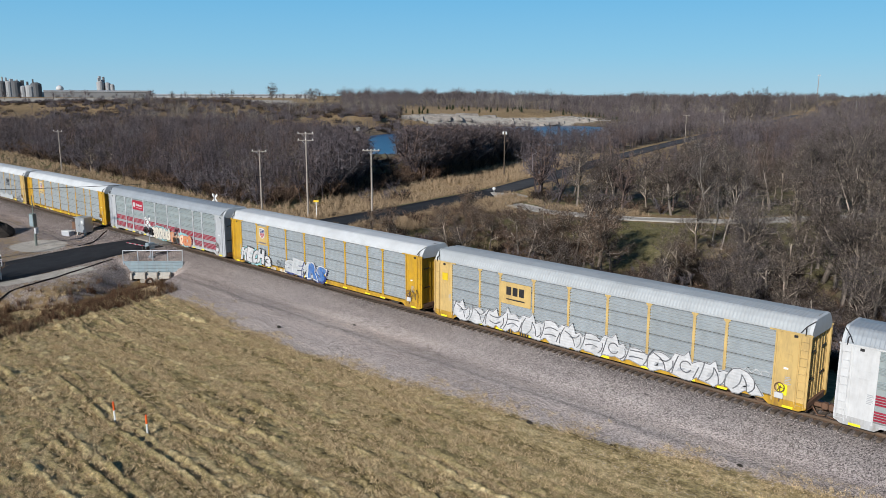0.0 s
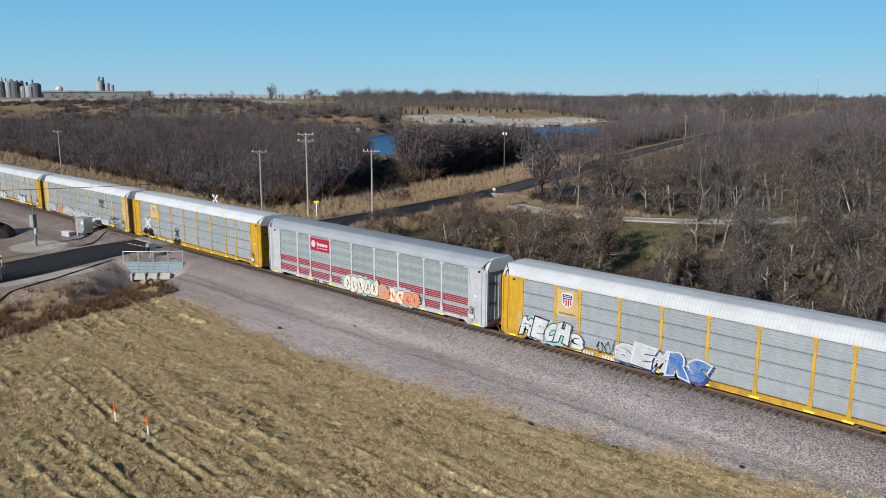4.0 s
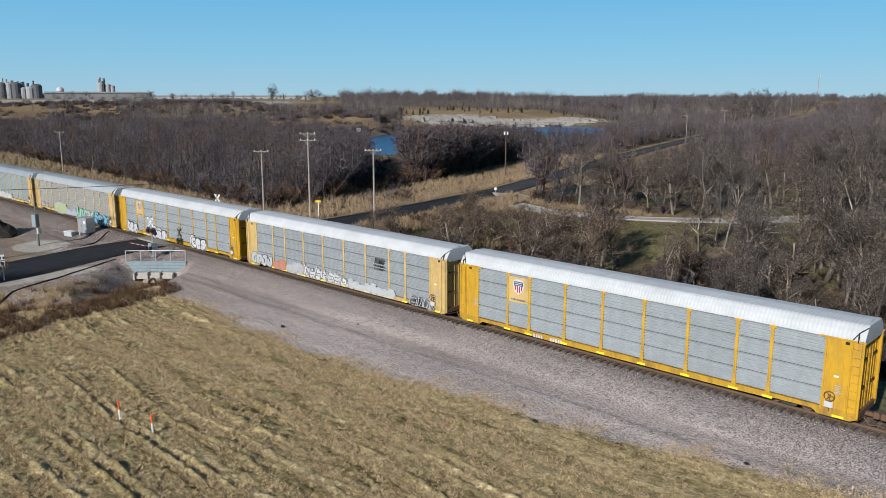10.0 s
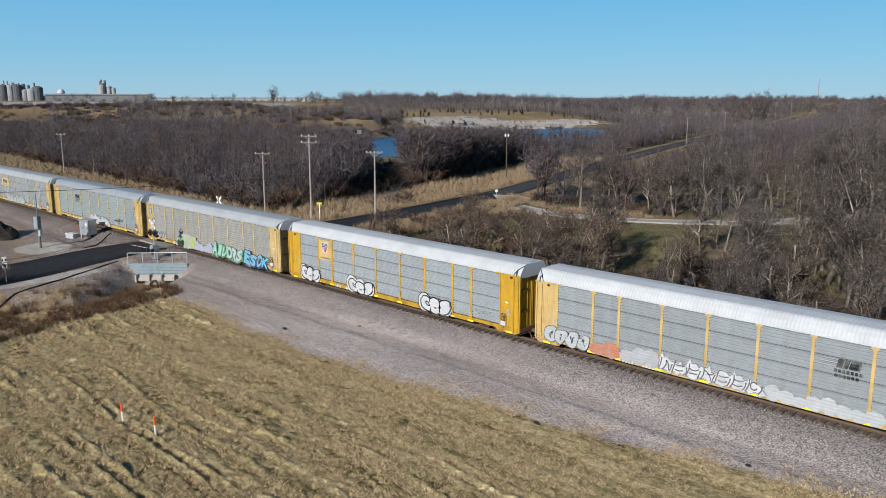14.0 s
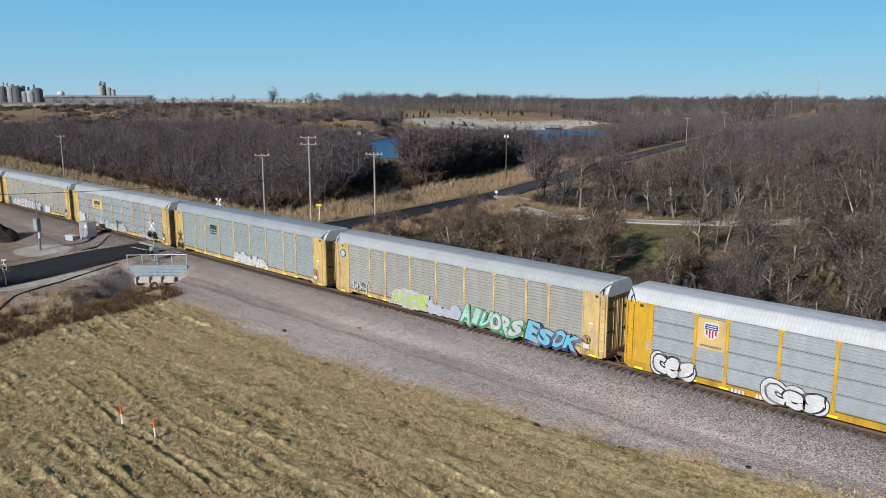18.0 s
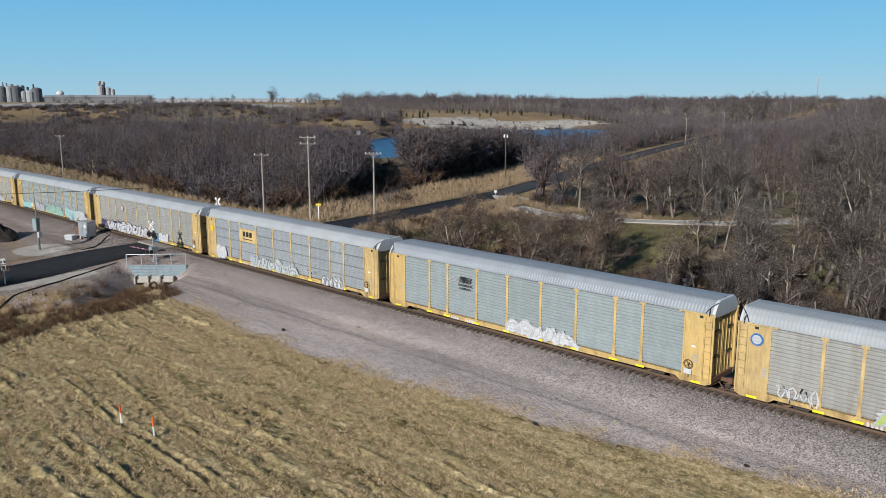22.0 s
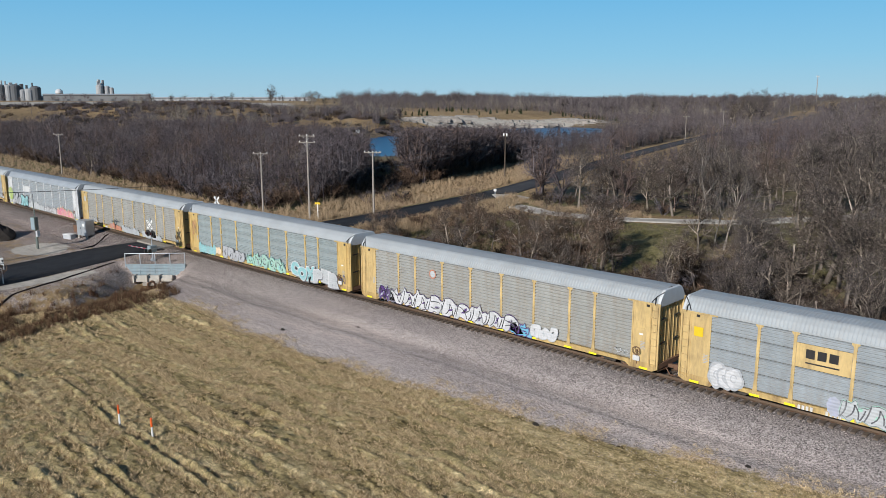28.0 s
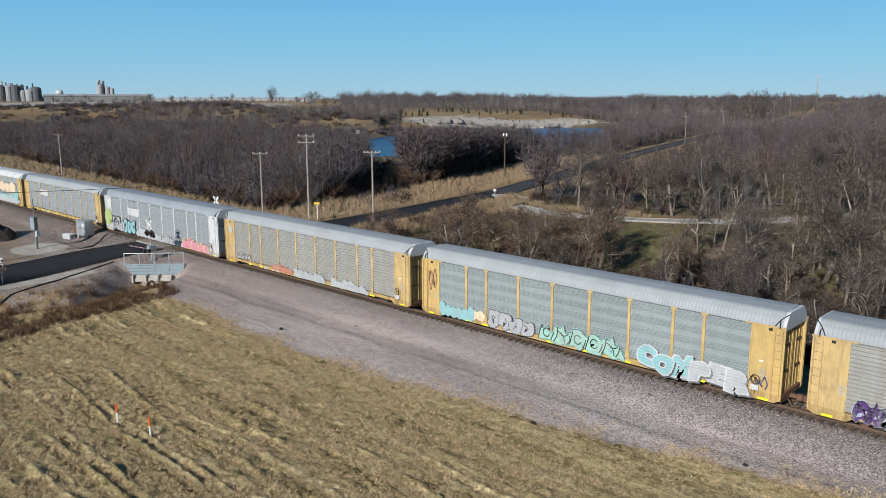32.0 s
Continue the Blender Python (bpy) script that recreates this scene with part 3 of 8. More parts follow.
def build_ground():
    xs, ys = graded(-4200, -64, -3, 2500, 0.16, 1.035), graded(-1600, -34, -9, 4600, 0.16, 1.035)
    X, Y = np.meshgrid(xs, ys)
    Z = height(X, Y)
    cut = (1 - step(-0.8, 0.2, Y - field_edge(X))) * band(X, -76, -68, -1, 3) * step(-40, -35, Y)
    Z = Z + cut * (1 - 0.75 * step(-30, -20, X) * step(-15.5, -13.5, Y)) * turf(X, Y) + (1 - cut) * band(Y, -14, -11, 4, 5) * band(X, -110, -100, -1, 3) * 0.05 * (lattice(X, Y, 0.35) - 0.5)
    nx, ny = len(xs), len(ys)
    i = np.arange(nx * ny).reshape(ny, nx)
    f = np.stack([i[:-1, :-1], i[:-1, 1:], i[1:, 1:], i[1:, :-1]], -1).reshape(-1, 4)
    v = np.stack([X, Y, Z], -1).reshape(-1, 3)
    me = raw_mesh("ground", v, f, "ground_surface")
    x, y = v[:, 0], v[:, 1]
    r = np.hypot(x, y + 42)
    th = np.degrees(np.arctan2(-x, y + 42))
    near_edge = field_edge(x)
    gravel = step(-2.4, 1.9, y - near_edge) * (1 - step(3.6, 5.2, y))
    gravel = np.maximum(gravel, 0.62 * band(x, -125, -108, -73, -66) * band(y, -24, -20, 3, 5) * step(1.0, 2.4, ditch_distance(x, y)))
    gravel = np.where((x < -72) & (y < -5.5), np.minimum(gravel, 0.64), gravel)
    gravel *= 1 - 0.5 * (1 - step(1.2, 2.6, ditch_distance(x, y)))
    field = (1 - step(-0.9, 2.2, y - near_edge)) * (1 - band(x, -140, -125, -76, -72)) * step(2.6, 5.5, ditch_distance(x, y))
    tall = band(y, 4, 6, 24, 34) * (1 - step(-80, -68, x)) + (1 - step(3.5, 15, np.abs(x - road_x(y) + 13))) * band(y, 20, 30, 170, 200) + 0.62 * (1 - step(6, 16, x - road_x(y))) * step(2, 4, x - road_x(y)) * band(y, 8, 14, 150, 180)
    lane_y = np.interp(x, (-96, -86, -76.4, -63.3, -48.5, -33.7, -24, -8), (75, 64.5, 61, 62.7, 72, 94.7, 117, 155))
    tall = np.maximum(tall, 0.85 * band(x, -130, -120, -76, -72) * band(y, -26, -22, 3, 5))
    tall = np.maximum(tall, 0.75 * band(y - lane_y, -5.5, -3.5, 6, 9) * band(x, -84, -78, -20, 0))
    tall = np.maximum(tall, 0.75 * band(x, -82, -79, -62, -58) * band(y, -40, -34, -10, -7) * (1 - step(7, 10, ditch_distance(x, y))))
    left = step(54, 60, th)
    tall = np.maximum(tall, step(36, 42, th) * band(r, 400, 470, 640, 800))
    tall = np.maximum(tall, (1 - step(9, 14, np.abs(x - road_x(y) - 3))) * step(60, 90, y))
    tall = np.maximum(tall, 0.75 * step(46, 54, th) * step(640, 800, r))
    shore = np.interp(th, (30, 33, 39, 45.5, 50, 56), (590, 575, 530, 500, 455, 440))
    tall = np.maximum(tall, 0.9 * band(th, 30, 34, 54, 60) * band(r - shore, 8, 14, 130, 200))
    col = np.ones((len(v), 4), np.float32)
    pale = (1 - step(2.0, 4.2, np.hypot((x + 97.6) / 1.4, y + 10.2))) + 0.85 * band(x, -80.9, -80.3, -79.0, -77.6) * band(y, -24, -20, -13, -9)
    pale = pale + 0.85 * band(th, 31, 33.5, 46.5, 48) * band(r - shore, -3, 1, 14, 40)
    pale = pale + 0.8 * step(52, 56, th) * band(r, 640, 680, 1050, 1150)
    col[:, 3] = np.clip(pale, 0, 1) * 0.8
    col[:, 0], col[:, 1], col[:, 2] = np.clip(gravel, 0, 1) * 0.8, np.clip(field, 0, 1) * 0.8, np.clip(tall, 0, 1) * 0.8
    at = me.color_attributes.new("zone", "FLOAT_COLOR", "POINT")
    at.data.foreach_set("color", col.ravel())
    me.polygons.foreach_set("use_smooth", [True] * len(me.polygons))
    tagged(new("ground", me), "straw-coloured mown field, crushed stone and brown woodland floor", "ground", kind="structure")


build_ground()


def ribbon(name, line, width, mat, label, lift=0.05, every=2.0, cross=4, category="road", wobbly=0.0):
    """A road surface that follows the ground: line of (x, y), width a number or one per point."""
    pts = [Vector(p) for p in line]
    ws = [width] * len(pts) if isinstance(width, (int, float)) else list(width)
    fine = []
    for (p, w0), (q, w1) in zip(zip(pts, ws), zip(pts[1:], ws[1:])):
        n = max(1, int((q - p).length / every))
        fine += [(p.lerp(q, k / n), w0 + (w1 - w0) * k / n) for k in range(n)]
    fine.append((pts[-1], ws[-1]))
    v = []
    for k, (p, w) in enumerate(fine):
        d = (fine[min(k + 1, len(fine) - 1)][0] - fine[max(k - 1, 0)][0]).normalized()
        s = Vector((-d.y, d.x))
        for c in range(cross + 1):
            e = (c / cross - 0.5)
            o = p + s * (w * e + (wobbly * math.sin(k * 0.9 + c * 5) if c in (0, cross) else 0))
            v.append((o.x, o.y, 0.0))
    v = np.array(v)
    v[:, 2] = height(v[:, 0], v[:, 1]) + lift
    k = cross + 1
    low = v.copy()
    low[:, 2] -= 0.25
    f = [(a * k + c, a * k + c + 1, a * k + k + c + 1, a * k + k + c) for a in range(len(fine) - 1) for c in range(cross)]
    n = len(v)
    f += [(a * k + e, a * k + k + e, n + a * k + k + e, n + a * k + e) for a in range(len(fine) - 1) for e in (0, cross)]
    me = raw_mesh(name, np.concatenate([v, low]), f, mat)
    return tagged(new(name, me), label, category, kind="structure")


ribbon("road_near", [(road_x(y), y) for y in (-110, -60, -30, -20, -12, -8, -5.5, -2.2)], (9, 9, 9, 9, 8.2, 7.6, 7, 6.6), "asphalt", "fresh black asphalt road up to the railway crossing", 0.07, 1.2)
ribbon("road_far", [(road_x(y), y) for y in (2.2, 8, 22, 37, 55, 72)], 6.6, "asphalt", "dark asphalt road beyond the railway crossing", 0.08)
ribbon("road_woods", [(road_x(y), y) for y in (72, 100, 127, 145, 180, 222, 280, 349, 400, 454, 520, 591, 700)], 6.4, "old_asphalt", "worn grey asphalt road that leads away through the woods", 0.08)
ribbon("lane_gravel", [(-91.6, 71.6), (-90.2, 69.3), (-86, 64.5), (-76.4, 61), (-63.3, 62.7), (-48.5, 72), (-33.7, 94.7), (-24, 117), (-8, 155)], (7, 6, 4.4, 3.9, 3.9, 4.2, 4.4, 4.6, 4.6), "lane_gravel", "pale crushed-stone lane through the trees", 0.09, wobbly=0.3)
ribbon("lane_service", [(-420, -40.2), (-100, -40.2), (60, -40.2), (300, -40.2)], 5.0, "old_asphalt", "narrow worn asphalt lane beside the mown field", 0.06, 4.0)


def build_water():
    a = radians(POND[4])
    n = 72
    ring = []
    for k in range(n):
        t = 2 * math.pi * k / n
        e = 1.08 + 0.05 * math.sin(3 * t + 1) + 0.03 * math.sin(7 * t)
        u, w = POND[2] * e * math.cos(t), POND[3] * e * math.sin(t)
        ring.append((POND[0] - math.cos(a) * u + math.sin(a) * w, POND[1] + math.sin(a) * u + math.cos(a) * w, -3.6))
    s = Shape()
    s.add(ring, [tuple(range(n))])
    tagged(part("water", s, "water"), "deep blue water of a flooded quarry pit", "water", kind="structure")


build_water()


# ---------------------------------------------------------------- track
def build_track():
    track = empty("railway_track", pose(0, 0, TRACK_Z), "steel rails on dark wooden sleepers in crushed stone", "railway track", kind="structure")
    prof = [(-0.075, -0.01), (0.075, -0.01), (0.075, 0.01), (0.012, 0.035), (0.012, 0.125), (0.036, 0.14), (0.036, 0.17), (-0.036, 0.17), (-0.036, 0.14), (-0.012, 0.125), (-0.012, 0.035), (-0.075, 0.01)]
    for side in (-0.755, 0.755):
        s = Shape()
        s.extrude([(side + u, w) for u, w in prof], "x", -420, 120)
        part("rail", s, "rail_steel", track)
    tie = Shape()
    tie.box(-0.115, 0.115, -1.40, 1.40, -0.19, 0.0, bev=0.012)
    me = tie.mesh("tie", "tie_wood")
    rng = random.Random(4)
    rest = Shape()
    n = 0
    for i in range(1000):
        x = 30 - i * 0.52
        if x < -400:
            break
        if -89 < x < -81.8:
            continue
        if -150 < x < -1:
            o = part("tie", me, None, track, at=pose(x + rng.uniform(-0.03, 0.03), rng.uniform(-0.06, 0.06), rng.uniform(-0.015, 0.0), 0, 0, rng.uniform(-1.2, 1.2)))
            n += 1
        else:
            rest.box(x - 0.115, x + 0.115, -1.32, 1.32, -0.19, -0.01)
    ob = part("far_ties", rest, "tie_wood", track)
    ob["kind"] = "stuff"
    pl = Shape()
    for x in np.arange(-150, -1, 0.52):
        for sd in (-0.755, 0.755):
            pl.box(x - 0.09, x + 0.09, sd - 0.17, sd + 0.17, 0.0, 0.012)
    ob = part("tie_plates", pl, "rust_steel", track)
    ob["kind"] = "stuff"
    cr = empty("level_crossing_surface", pose(0, 0, TRACK_Z), "concrete crossing panels between and beside the rails", "crossing", kind="structure")
    for x in (-88.2, -86.0, -83.8):
        for a, b in ((-2.1, -0.84), (-0.66, 0.66), (0.84, 2.1)):
            s = Shape()
            s.box(x - 1.08, x + 1.08, a, b, -0.19, 0.165, bev=0.02)
            part("panel", s, "dirty_concrete", cr)


build_track()


# ---------------------------------------------------------------- the train
PITCH = 28.6                      # coupling to coupling
BOUNDS = (2.5, 5.2, 7.1, 10.0, 12.85, 15.75, 18.6, 21.5, 23.4, 26.1)
Z_SILL, Z_PANEL, Z_EAVE, Z_TOP = 0.78, 1.28, 5.0, 5.86
HALF = 1.55
CAR_MESH = {}


def cached(key, build):
    if key not in CAR_MESH:
        CAR_MESH[key] = build()
    return CAR_MESH[key]


def panel_shape(width, ribs):
    """Ribbed sheet between two posts; outline in (y, z), carried along x. ribs: 'fine' or 'groups'."""
    s = Shape()
    z0, z1 = Z_PANEL, Z_EAVE - 0.02
    line = []                       # (out, z, slot)
    if ribs in ("fine", "plain"):
        n = 20 if ribs == "fine" else 17
        h = (z1 - z0) / n
        for i in range(n):
            z = z0 + i * h
            if i % 5 == 0 and i and ribs == "fine":
                line += [(-0.045, z, 1), (-0.045, z + 0.022, 0)]
                z, hh = z + 0.022, h - 0.022
            else:
                hh = h
            line += [(0.0, z + 0.02, 0), (0.0, z + hh * 0.26, 0), (0.085, z + hh * 0.52, 0), (0.085, z + hh * 0.78, 0)]
    else:
        z = z0
        pattern = [("r", 4), ("f", 0.22), ("r", 4), ("f", 0.25), ("g", 3), ("f", 0.25), ("g", 3), ("f", 0.22), ("g", 4)]
        total = sum(n * 0.115 if k != "f" else n for k, n in pattern)
        q = (z1 - z0) / total
        for k, n in pattern:
            if k == "f":
                line += [(0.0, z, 0), (0.0, z + n * q, 0)]
                z += n * q
                continue
            for i in range(n):
                h = 0.115 * q
                sl = 1 if k == "r" else 0
                line += [(0.0, z, 2 if k == "g" else 0), (0.0, z + h * 0.24, sl), (0.085, z + h * 0.5, sl), (0.085, z + h * 0.78, sl)]
                z += h
    line.append((0.0, z1, 0))
    vs = [(x, -o, z) for x in (0, width) for o, z, _ in line]
    n = len(line)
    for i in range(n - 1):
        s.add([vs[i], vs[i + 1], vs[n + i + 1], vs[n + i]], [(0, 3, 2, 1)], line[i][2])
    # thickness
    s.add([(0, 0.05, z0), (width, 0.05, z0), (width, 0.05, z1), (0, 0.05, z1)], [(0, 1, 2, 3)])
    return s


def post_shape(flare):
    s = Shape()
    w, y0, y1 = 0.085, -HALF - 0.03, -HALF + 0.10
    s.extrude([(-w, Z_PANEL - 0.32), (w, Z_PANEL - 0.32), (w, Z_EAVE - 0.16), (w + 0.11, Z_EAVE - 0.04), (w + 0.11, Z_EAVE + 0.03), (-w - 0.11, Z_EAVE + 0.03), (-w - 0.11, Z_EAVE - 0.04), (-w, Z_EAVE - 0.16)], "y", y0, y1)
    f = 0.23 if flare else 0.15
    s.extrude([(-f, Z_SILL + 0.20), (f, Z_SILL + 0.20), (w, Z_PANEL + 0.62), (-w, Z_PANEL + 0.62)], "y", y0 - 0.025, y0 - 0.002)
    return s


def roof_shape():
    """Cross-ribbed roof with rounded shoulders."""
    cs = [(-1.56, Z_EAVE + 0.02), (-1.55, Z_EAVE + 0.12), (-1.34, Z_EAVE + 0.46), (-1.10, Z_EAVE + 0.72), (-0.95, Z_TOP - 0.06), (0.0, Z_TOP + 0.02)]
    cs += [(-y, z) for y, z in cs[-2::-1]]
    s = Shape()
    n = 128
    L = PITCH - 1.7
    vs = []
    xs = []
    for i in range(n):
        x = 0.85 + L * i / n
        d = L / n
        xs += [(x, 0.0), (x + d * 0.32, 0.0), (x + d * 0.5, 0.016), (x + d * 0.82, 0.016)]
    xs.append((0.85 + L, 0.0))
    for x, o in xs:
        for k, (y, z) in enumerate(cs):
            e = o if 0 < k < len(cs) - 1 else 0
            vs.append((x, y * (1 + e * 0.35), z + e))
    k = len(cs)
    fs = [(a * k + c, a * k + c + 1, a * k + k + c + 1, a * k + k + c) for a in range(len(xs) - 1) for c in range(k - 1)]
    s.add(vs, fs)
    s.add([(0.85, -1.5, Z_EAVE - 0.02), (0.85 + L, -1.5, Z_EAVE - 0.02), (0.85 + L, 1.5, Z_EAVE - 0.02), (0.85, 1.5, Z_EAVE - 0.02)], [(0, 1, 2, 3)])
    return s


def roof_cap_shape(end):
    """White hood over the end doors."""
    cs = [(-1.50, Z_EAVE - 0.12), (-1.545, Z_EAVE + 0.09), (-1.54, Z_EAVE + 0.16), (-1.34, Z_EAVE + 0.48), (-1.10, Z_EAVE + 0.74), (-0.95, Z_TOP - 0.04), (0.95, Z_TOP - 0.04), (1.10, Z_EAVE + 0.74), (1.34, Z_EAVE + 0.48), (1.54, Z_EAVE + 0.16), (1.545, Z_EAVE + 0.09), (1.50, Z_EAVE - 0.12)]
    s = Shape()
    a, b = (0.86, 0.70) if end < 0 else (PITCH - 0.86, PITCH - 0.70)
    n = len(cs)
    vs = [(a, y, z + 0.012) for y, z in cs] + [(b, y * 0.985, z - 0.015) for y, z in cs]
    s.add(vs, [(i, i + 1, n + i + 1, n + i) for i in range(n - 1)] + [tuple(range(n, 2 * n))])
    s.add([vs[0], vs[n - 1], vs[2 * n - 1], vs[n]], [(0, 1, 2, 3)])
    return s


def end_panel_shape(u0, u1, mirror):
    s = Shape()
    s.box(u0, u1, -HALF, -HALF + 0.10, Z_SILL + 0.22, Z_EAVE, bev=0.012)
    lo, hi = (u0, u1)
    # raised door frame, vertical stiffeners, top lip
    for u in (lo + 0.03, hi - 0.03):
        s.box(u - 0.04, u + 0.04, -HALF - 0.045, -HALF - 0.002, Z_SILL + 0.3, Z_EAVE - 0.03)
    s.box(lo - 0.05, hi + 0.35 if mirror < 0 else hi + 0.05, -HALF - 0.06, -HALF - 0.002, Z_EAVE - 0.02, Z_EAVE + 0.06) if mirror < 0 else s.box(lo - 0.35, hi + 0.05, -HALF - 0.06, -HALF - 0.002, Z_EAVE - 0.02, Z_EAVE + 0.06)
    mid = lo + (0.62 if mirror < 0 else (hi - lo) - 0.62)
    s.box(mid - 0.02, mid + 0.02, -HALF - 0.03, -HALF - 0.002, Z_SILL + 0.35, Z_EAVE - 0.06)
    c = (mid + hi) / 2 if mirror < 0 else (mid + lo) / 2
    for z in (3.35, ):
        for a, b, d, e in ((c - 0.32, c + 0.32, z, z + 0.03), (c - 0.32, c + 0.32, z + 0.42, z + 0.45), (c - 0.32, c - 0.29, z + 0.03, z + 0.42), (c + 0.29, c + 0.32, z + 0.03, z + 0.42)):
            s.box(a, b, -HALF - 0.02, -HALF - 0.002, d, e)
    return s


def ladder_shape(u):
    s = Shape()
    for e in (-0.20, 0.20):
        s.tube((u + e, -HALF - 0.09, Z_SILL + 0.2), (u + e, -HALF - 0.09, Z_EAVE - 0.12), 0.018, n=5)
    for i in range(9):
        z = Z_SILL + 0.35 + i * 0.44
        s.tube((u - 0.2, -HALF - 0.09, z), (u + 0.2, -HALF - 0.09, z), 0.016, n=5)
    return s


def sill_shape():
    """Deep side sill, lower between the trucks, with step wells at the ends."""
    s = Shape()
    ring = [(0.68, Z_SILL + 0.20), (1.05, Z_SILL + 0.02), (2.6, Z_SILL + 0.02), (2.9, Z_SILL + 0.24), (4.8, Z_SILL + 0.24), (5.2, Z_SILL + 0.16), (8.6, Z_SILL + 0.12), (20.0, Z_SILL + 0.12), (23.4, Z_SILL + 0.16), (23.8, Z_SILL + 0.24),
            (25.7, Z_SILL + 0.24), (26.0, Z_SILL + 0.02), (27.55, Z_SILL + 0.02), (27.92, Z_SILL + 0.20), (27.92, Z_PANEL - 0.02), (0.68, Z_PANEL - 0.02)]
    s.extrude(ring, "y", -HALF - 0.02, -HALF + 0.12)
    s.box(2.6, 26.0, -HALF - 0.06, -HALF - 0.02, Z_PANEL - 0.10, Z_PANEL - 0.02)
    return s


def truck_parts(parent, x, mat):
    t = part("truck", Shape().box(-0.32, 0.32, -1.15, 1.15, 0.42, 0.72, bev=0.03), "dark_steel", parent, at=pose(x, 0, TRACK_Z))
    def frame_shape():
        s = Shape()
        s.extrude([(-1.25, 0.42), (-1.25, 0.72), (-0.75, 0.82), (-0.35, 0.95), (0.35, 0.95), (0.75, 0.82), (1.25, 0.72), (1.25, 0.42), (0.95, 0.42), (0.55, 0.52), (0.35, 0.34), (-0.35, 0.34), (-0.55, 0.52), (-0.95, 0.42)], "y", -1.16, -1.02)
        for u in (-0.2, 0, 0.2):
            s.tube((u, -1.09, 0.5), (u, -1.09, 0.8), 0.07, n=6)
        return s
    me = cached("truck_frame", lambda: frame_shape().mesh("side_frame", "dark_steel"))
    part("side_frame", me, None, t)
    part("side_frame", me, None, t, at=pose(0, 0, 0, 0, 0, 180))
    def wheels():
        s = Shape()
        for sd in (-0.755, 0.755):
            s.tube((0, sd - 0.065, 0), (0, sd + 0.065, 0), 0.42, n=20)
            o = 0.05 if sd < 0 else -0.05
            s.tube((0, sd + o, 0), (0, sd + o * 1.6, 0), 0.45, n=20)
            s.tube((0, sd - 0.09, 0), (0, sd + 0.09, 0), 0.14, n=10)
            for a in range(5):
                c, d = math.cos(a * 1.2566), math.sin(a * 1.2566)
                s.box(0.26 * c - 0.03, 0.26 * c + 0.03, sd - 0.072, sd + 0.072, 0.26 * d - 0.03, 0.26 * d + 0.03)
        s.tube((0, -0.9, 0), (0, 0.9, 0), 0.08, n=8)
        return s
    mw = cached("wheelset", lambda: wheels().mesh("wheelset", "rust_steel"))
    for u in (-0.89, 0.89):
        WHEELS.append(part("wheelset", mw, None, t, at=pose(u, 0, 0.59)))
    return t


WHEELS = []


def end_door_shape(end, leaf):
    s = Shape()
    x = 0.92 if end < 0 else PITCH - 0.92
    e = -1 if end < 0 else 1
    a, b = ((-1.44, -0.015), (0.015, 1.44))[leaf]
    s.box(min(x, x + e * 0.07), max(x, x + e * 0.07), a, b, Z_SILL + 0.35, Z_EAVE - 0.12, bev=0.01)
    for q in (a + 0.06, a + 0.5, b - 0.5, b - 0.06):
        s.box(min(x + e * 0.06, x + e * 0.10), max(x + e * 0.06, x + e * 0.10), q - 0.035, q + 0.035, Z_SILL + 0.4, Z_EAVE - 0.16)
    return s


def end_bar_shape(end, y, z):
    x = 0.92 if end < 0 else PITCH - 0.92
    e = -1 if end < 0 else 1
    return Shape().tube((x + e * 0.14, y - 0.3, z), (x + e * 0.14, y + 0.3, z + 0.05), 0.04, n=6)


def strap_shape(end):
    """Dark seam strap over the end of the roof's shoulder."""
    x = 1.25 if end < 0 else PITCH - 1.25
    e = -1 if end < 0 else 1
    s = Shape()
    pts = [(x + e * 0.55, -1.12, Z_EAVE + 0.72), (x + e * 0.2, -1.42, Z_EAVE + 0.42), (x, -1.59, Z_EAVE + 0.10)]
    for p, q in zip(pts, pts[1:]):
        s.tube(p, q, 0.03, n=5)
    s.tube((x + e * 0.25, -1.585, Z_EAVE + 0.30), (x + e * 0.25, -1.60, Z_EAVE - 0.02), 0.035, n=5)
    s.tube((x + e * 0.2, -1.42, Z_EAVE + 0.42), (x + e * 0.25, -1.585, Z_EAVE + 0.30), 0.03, n=5)
    return s


def coupler_shape(end):
    s = Shape()
    e = -1 if end < 0 else 1
    x = 0.75 if end < 0 else PITCH - 0.75
    s.box(min(x - e * 0.6, x + e * 0.45), max(x - e * 0.6, x + e * 0.45), -0.12, 0.12, 0.80, 1.02, bev=0.02)
    s.box(min(x + e * 0.40, x + e * 0.74), max(x + e * 0.40, x + e * 0.74), -0.19, 0.16, 0.72, 1.08, bev=0.05)
    s.tube((x, -0.35, 0.85), (x + e * 0.35, -0.42, 0.45), 0.035, n=6)
    s.tube((x + e * 0.35, -0.42, 0.45), (x + e * 0.7, -0.38, 0.5), 0.035, n=6)
    s.tube((x + e * 0.02, -1.4, 0.86), (x + e * 0.06, -0.2, 0.80), 0.025, n=5)
    s.box(min(x - e * 0.5, x + e * 0.05), max(x - e * 0.5, x + e * 0.05), -1.45, 1.45, 0.95, 1.25)
    return s


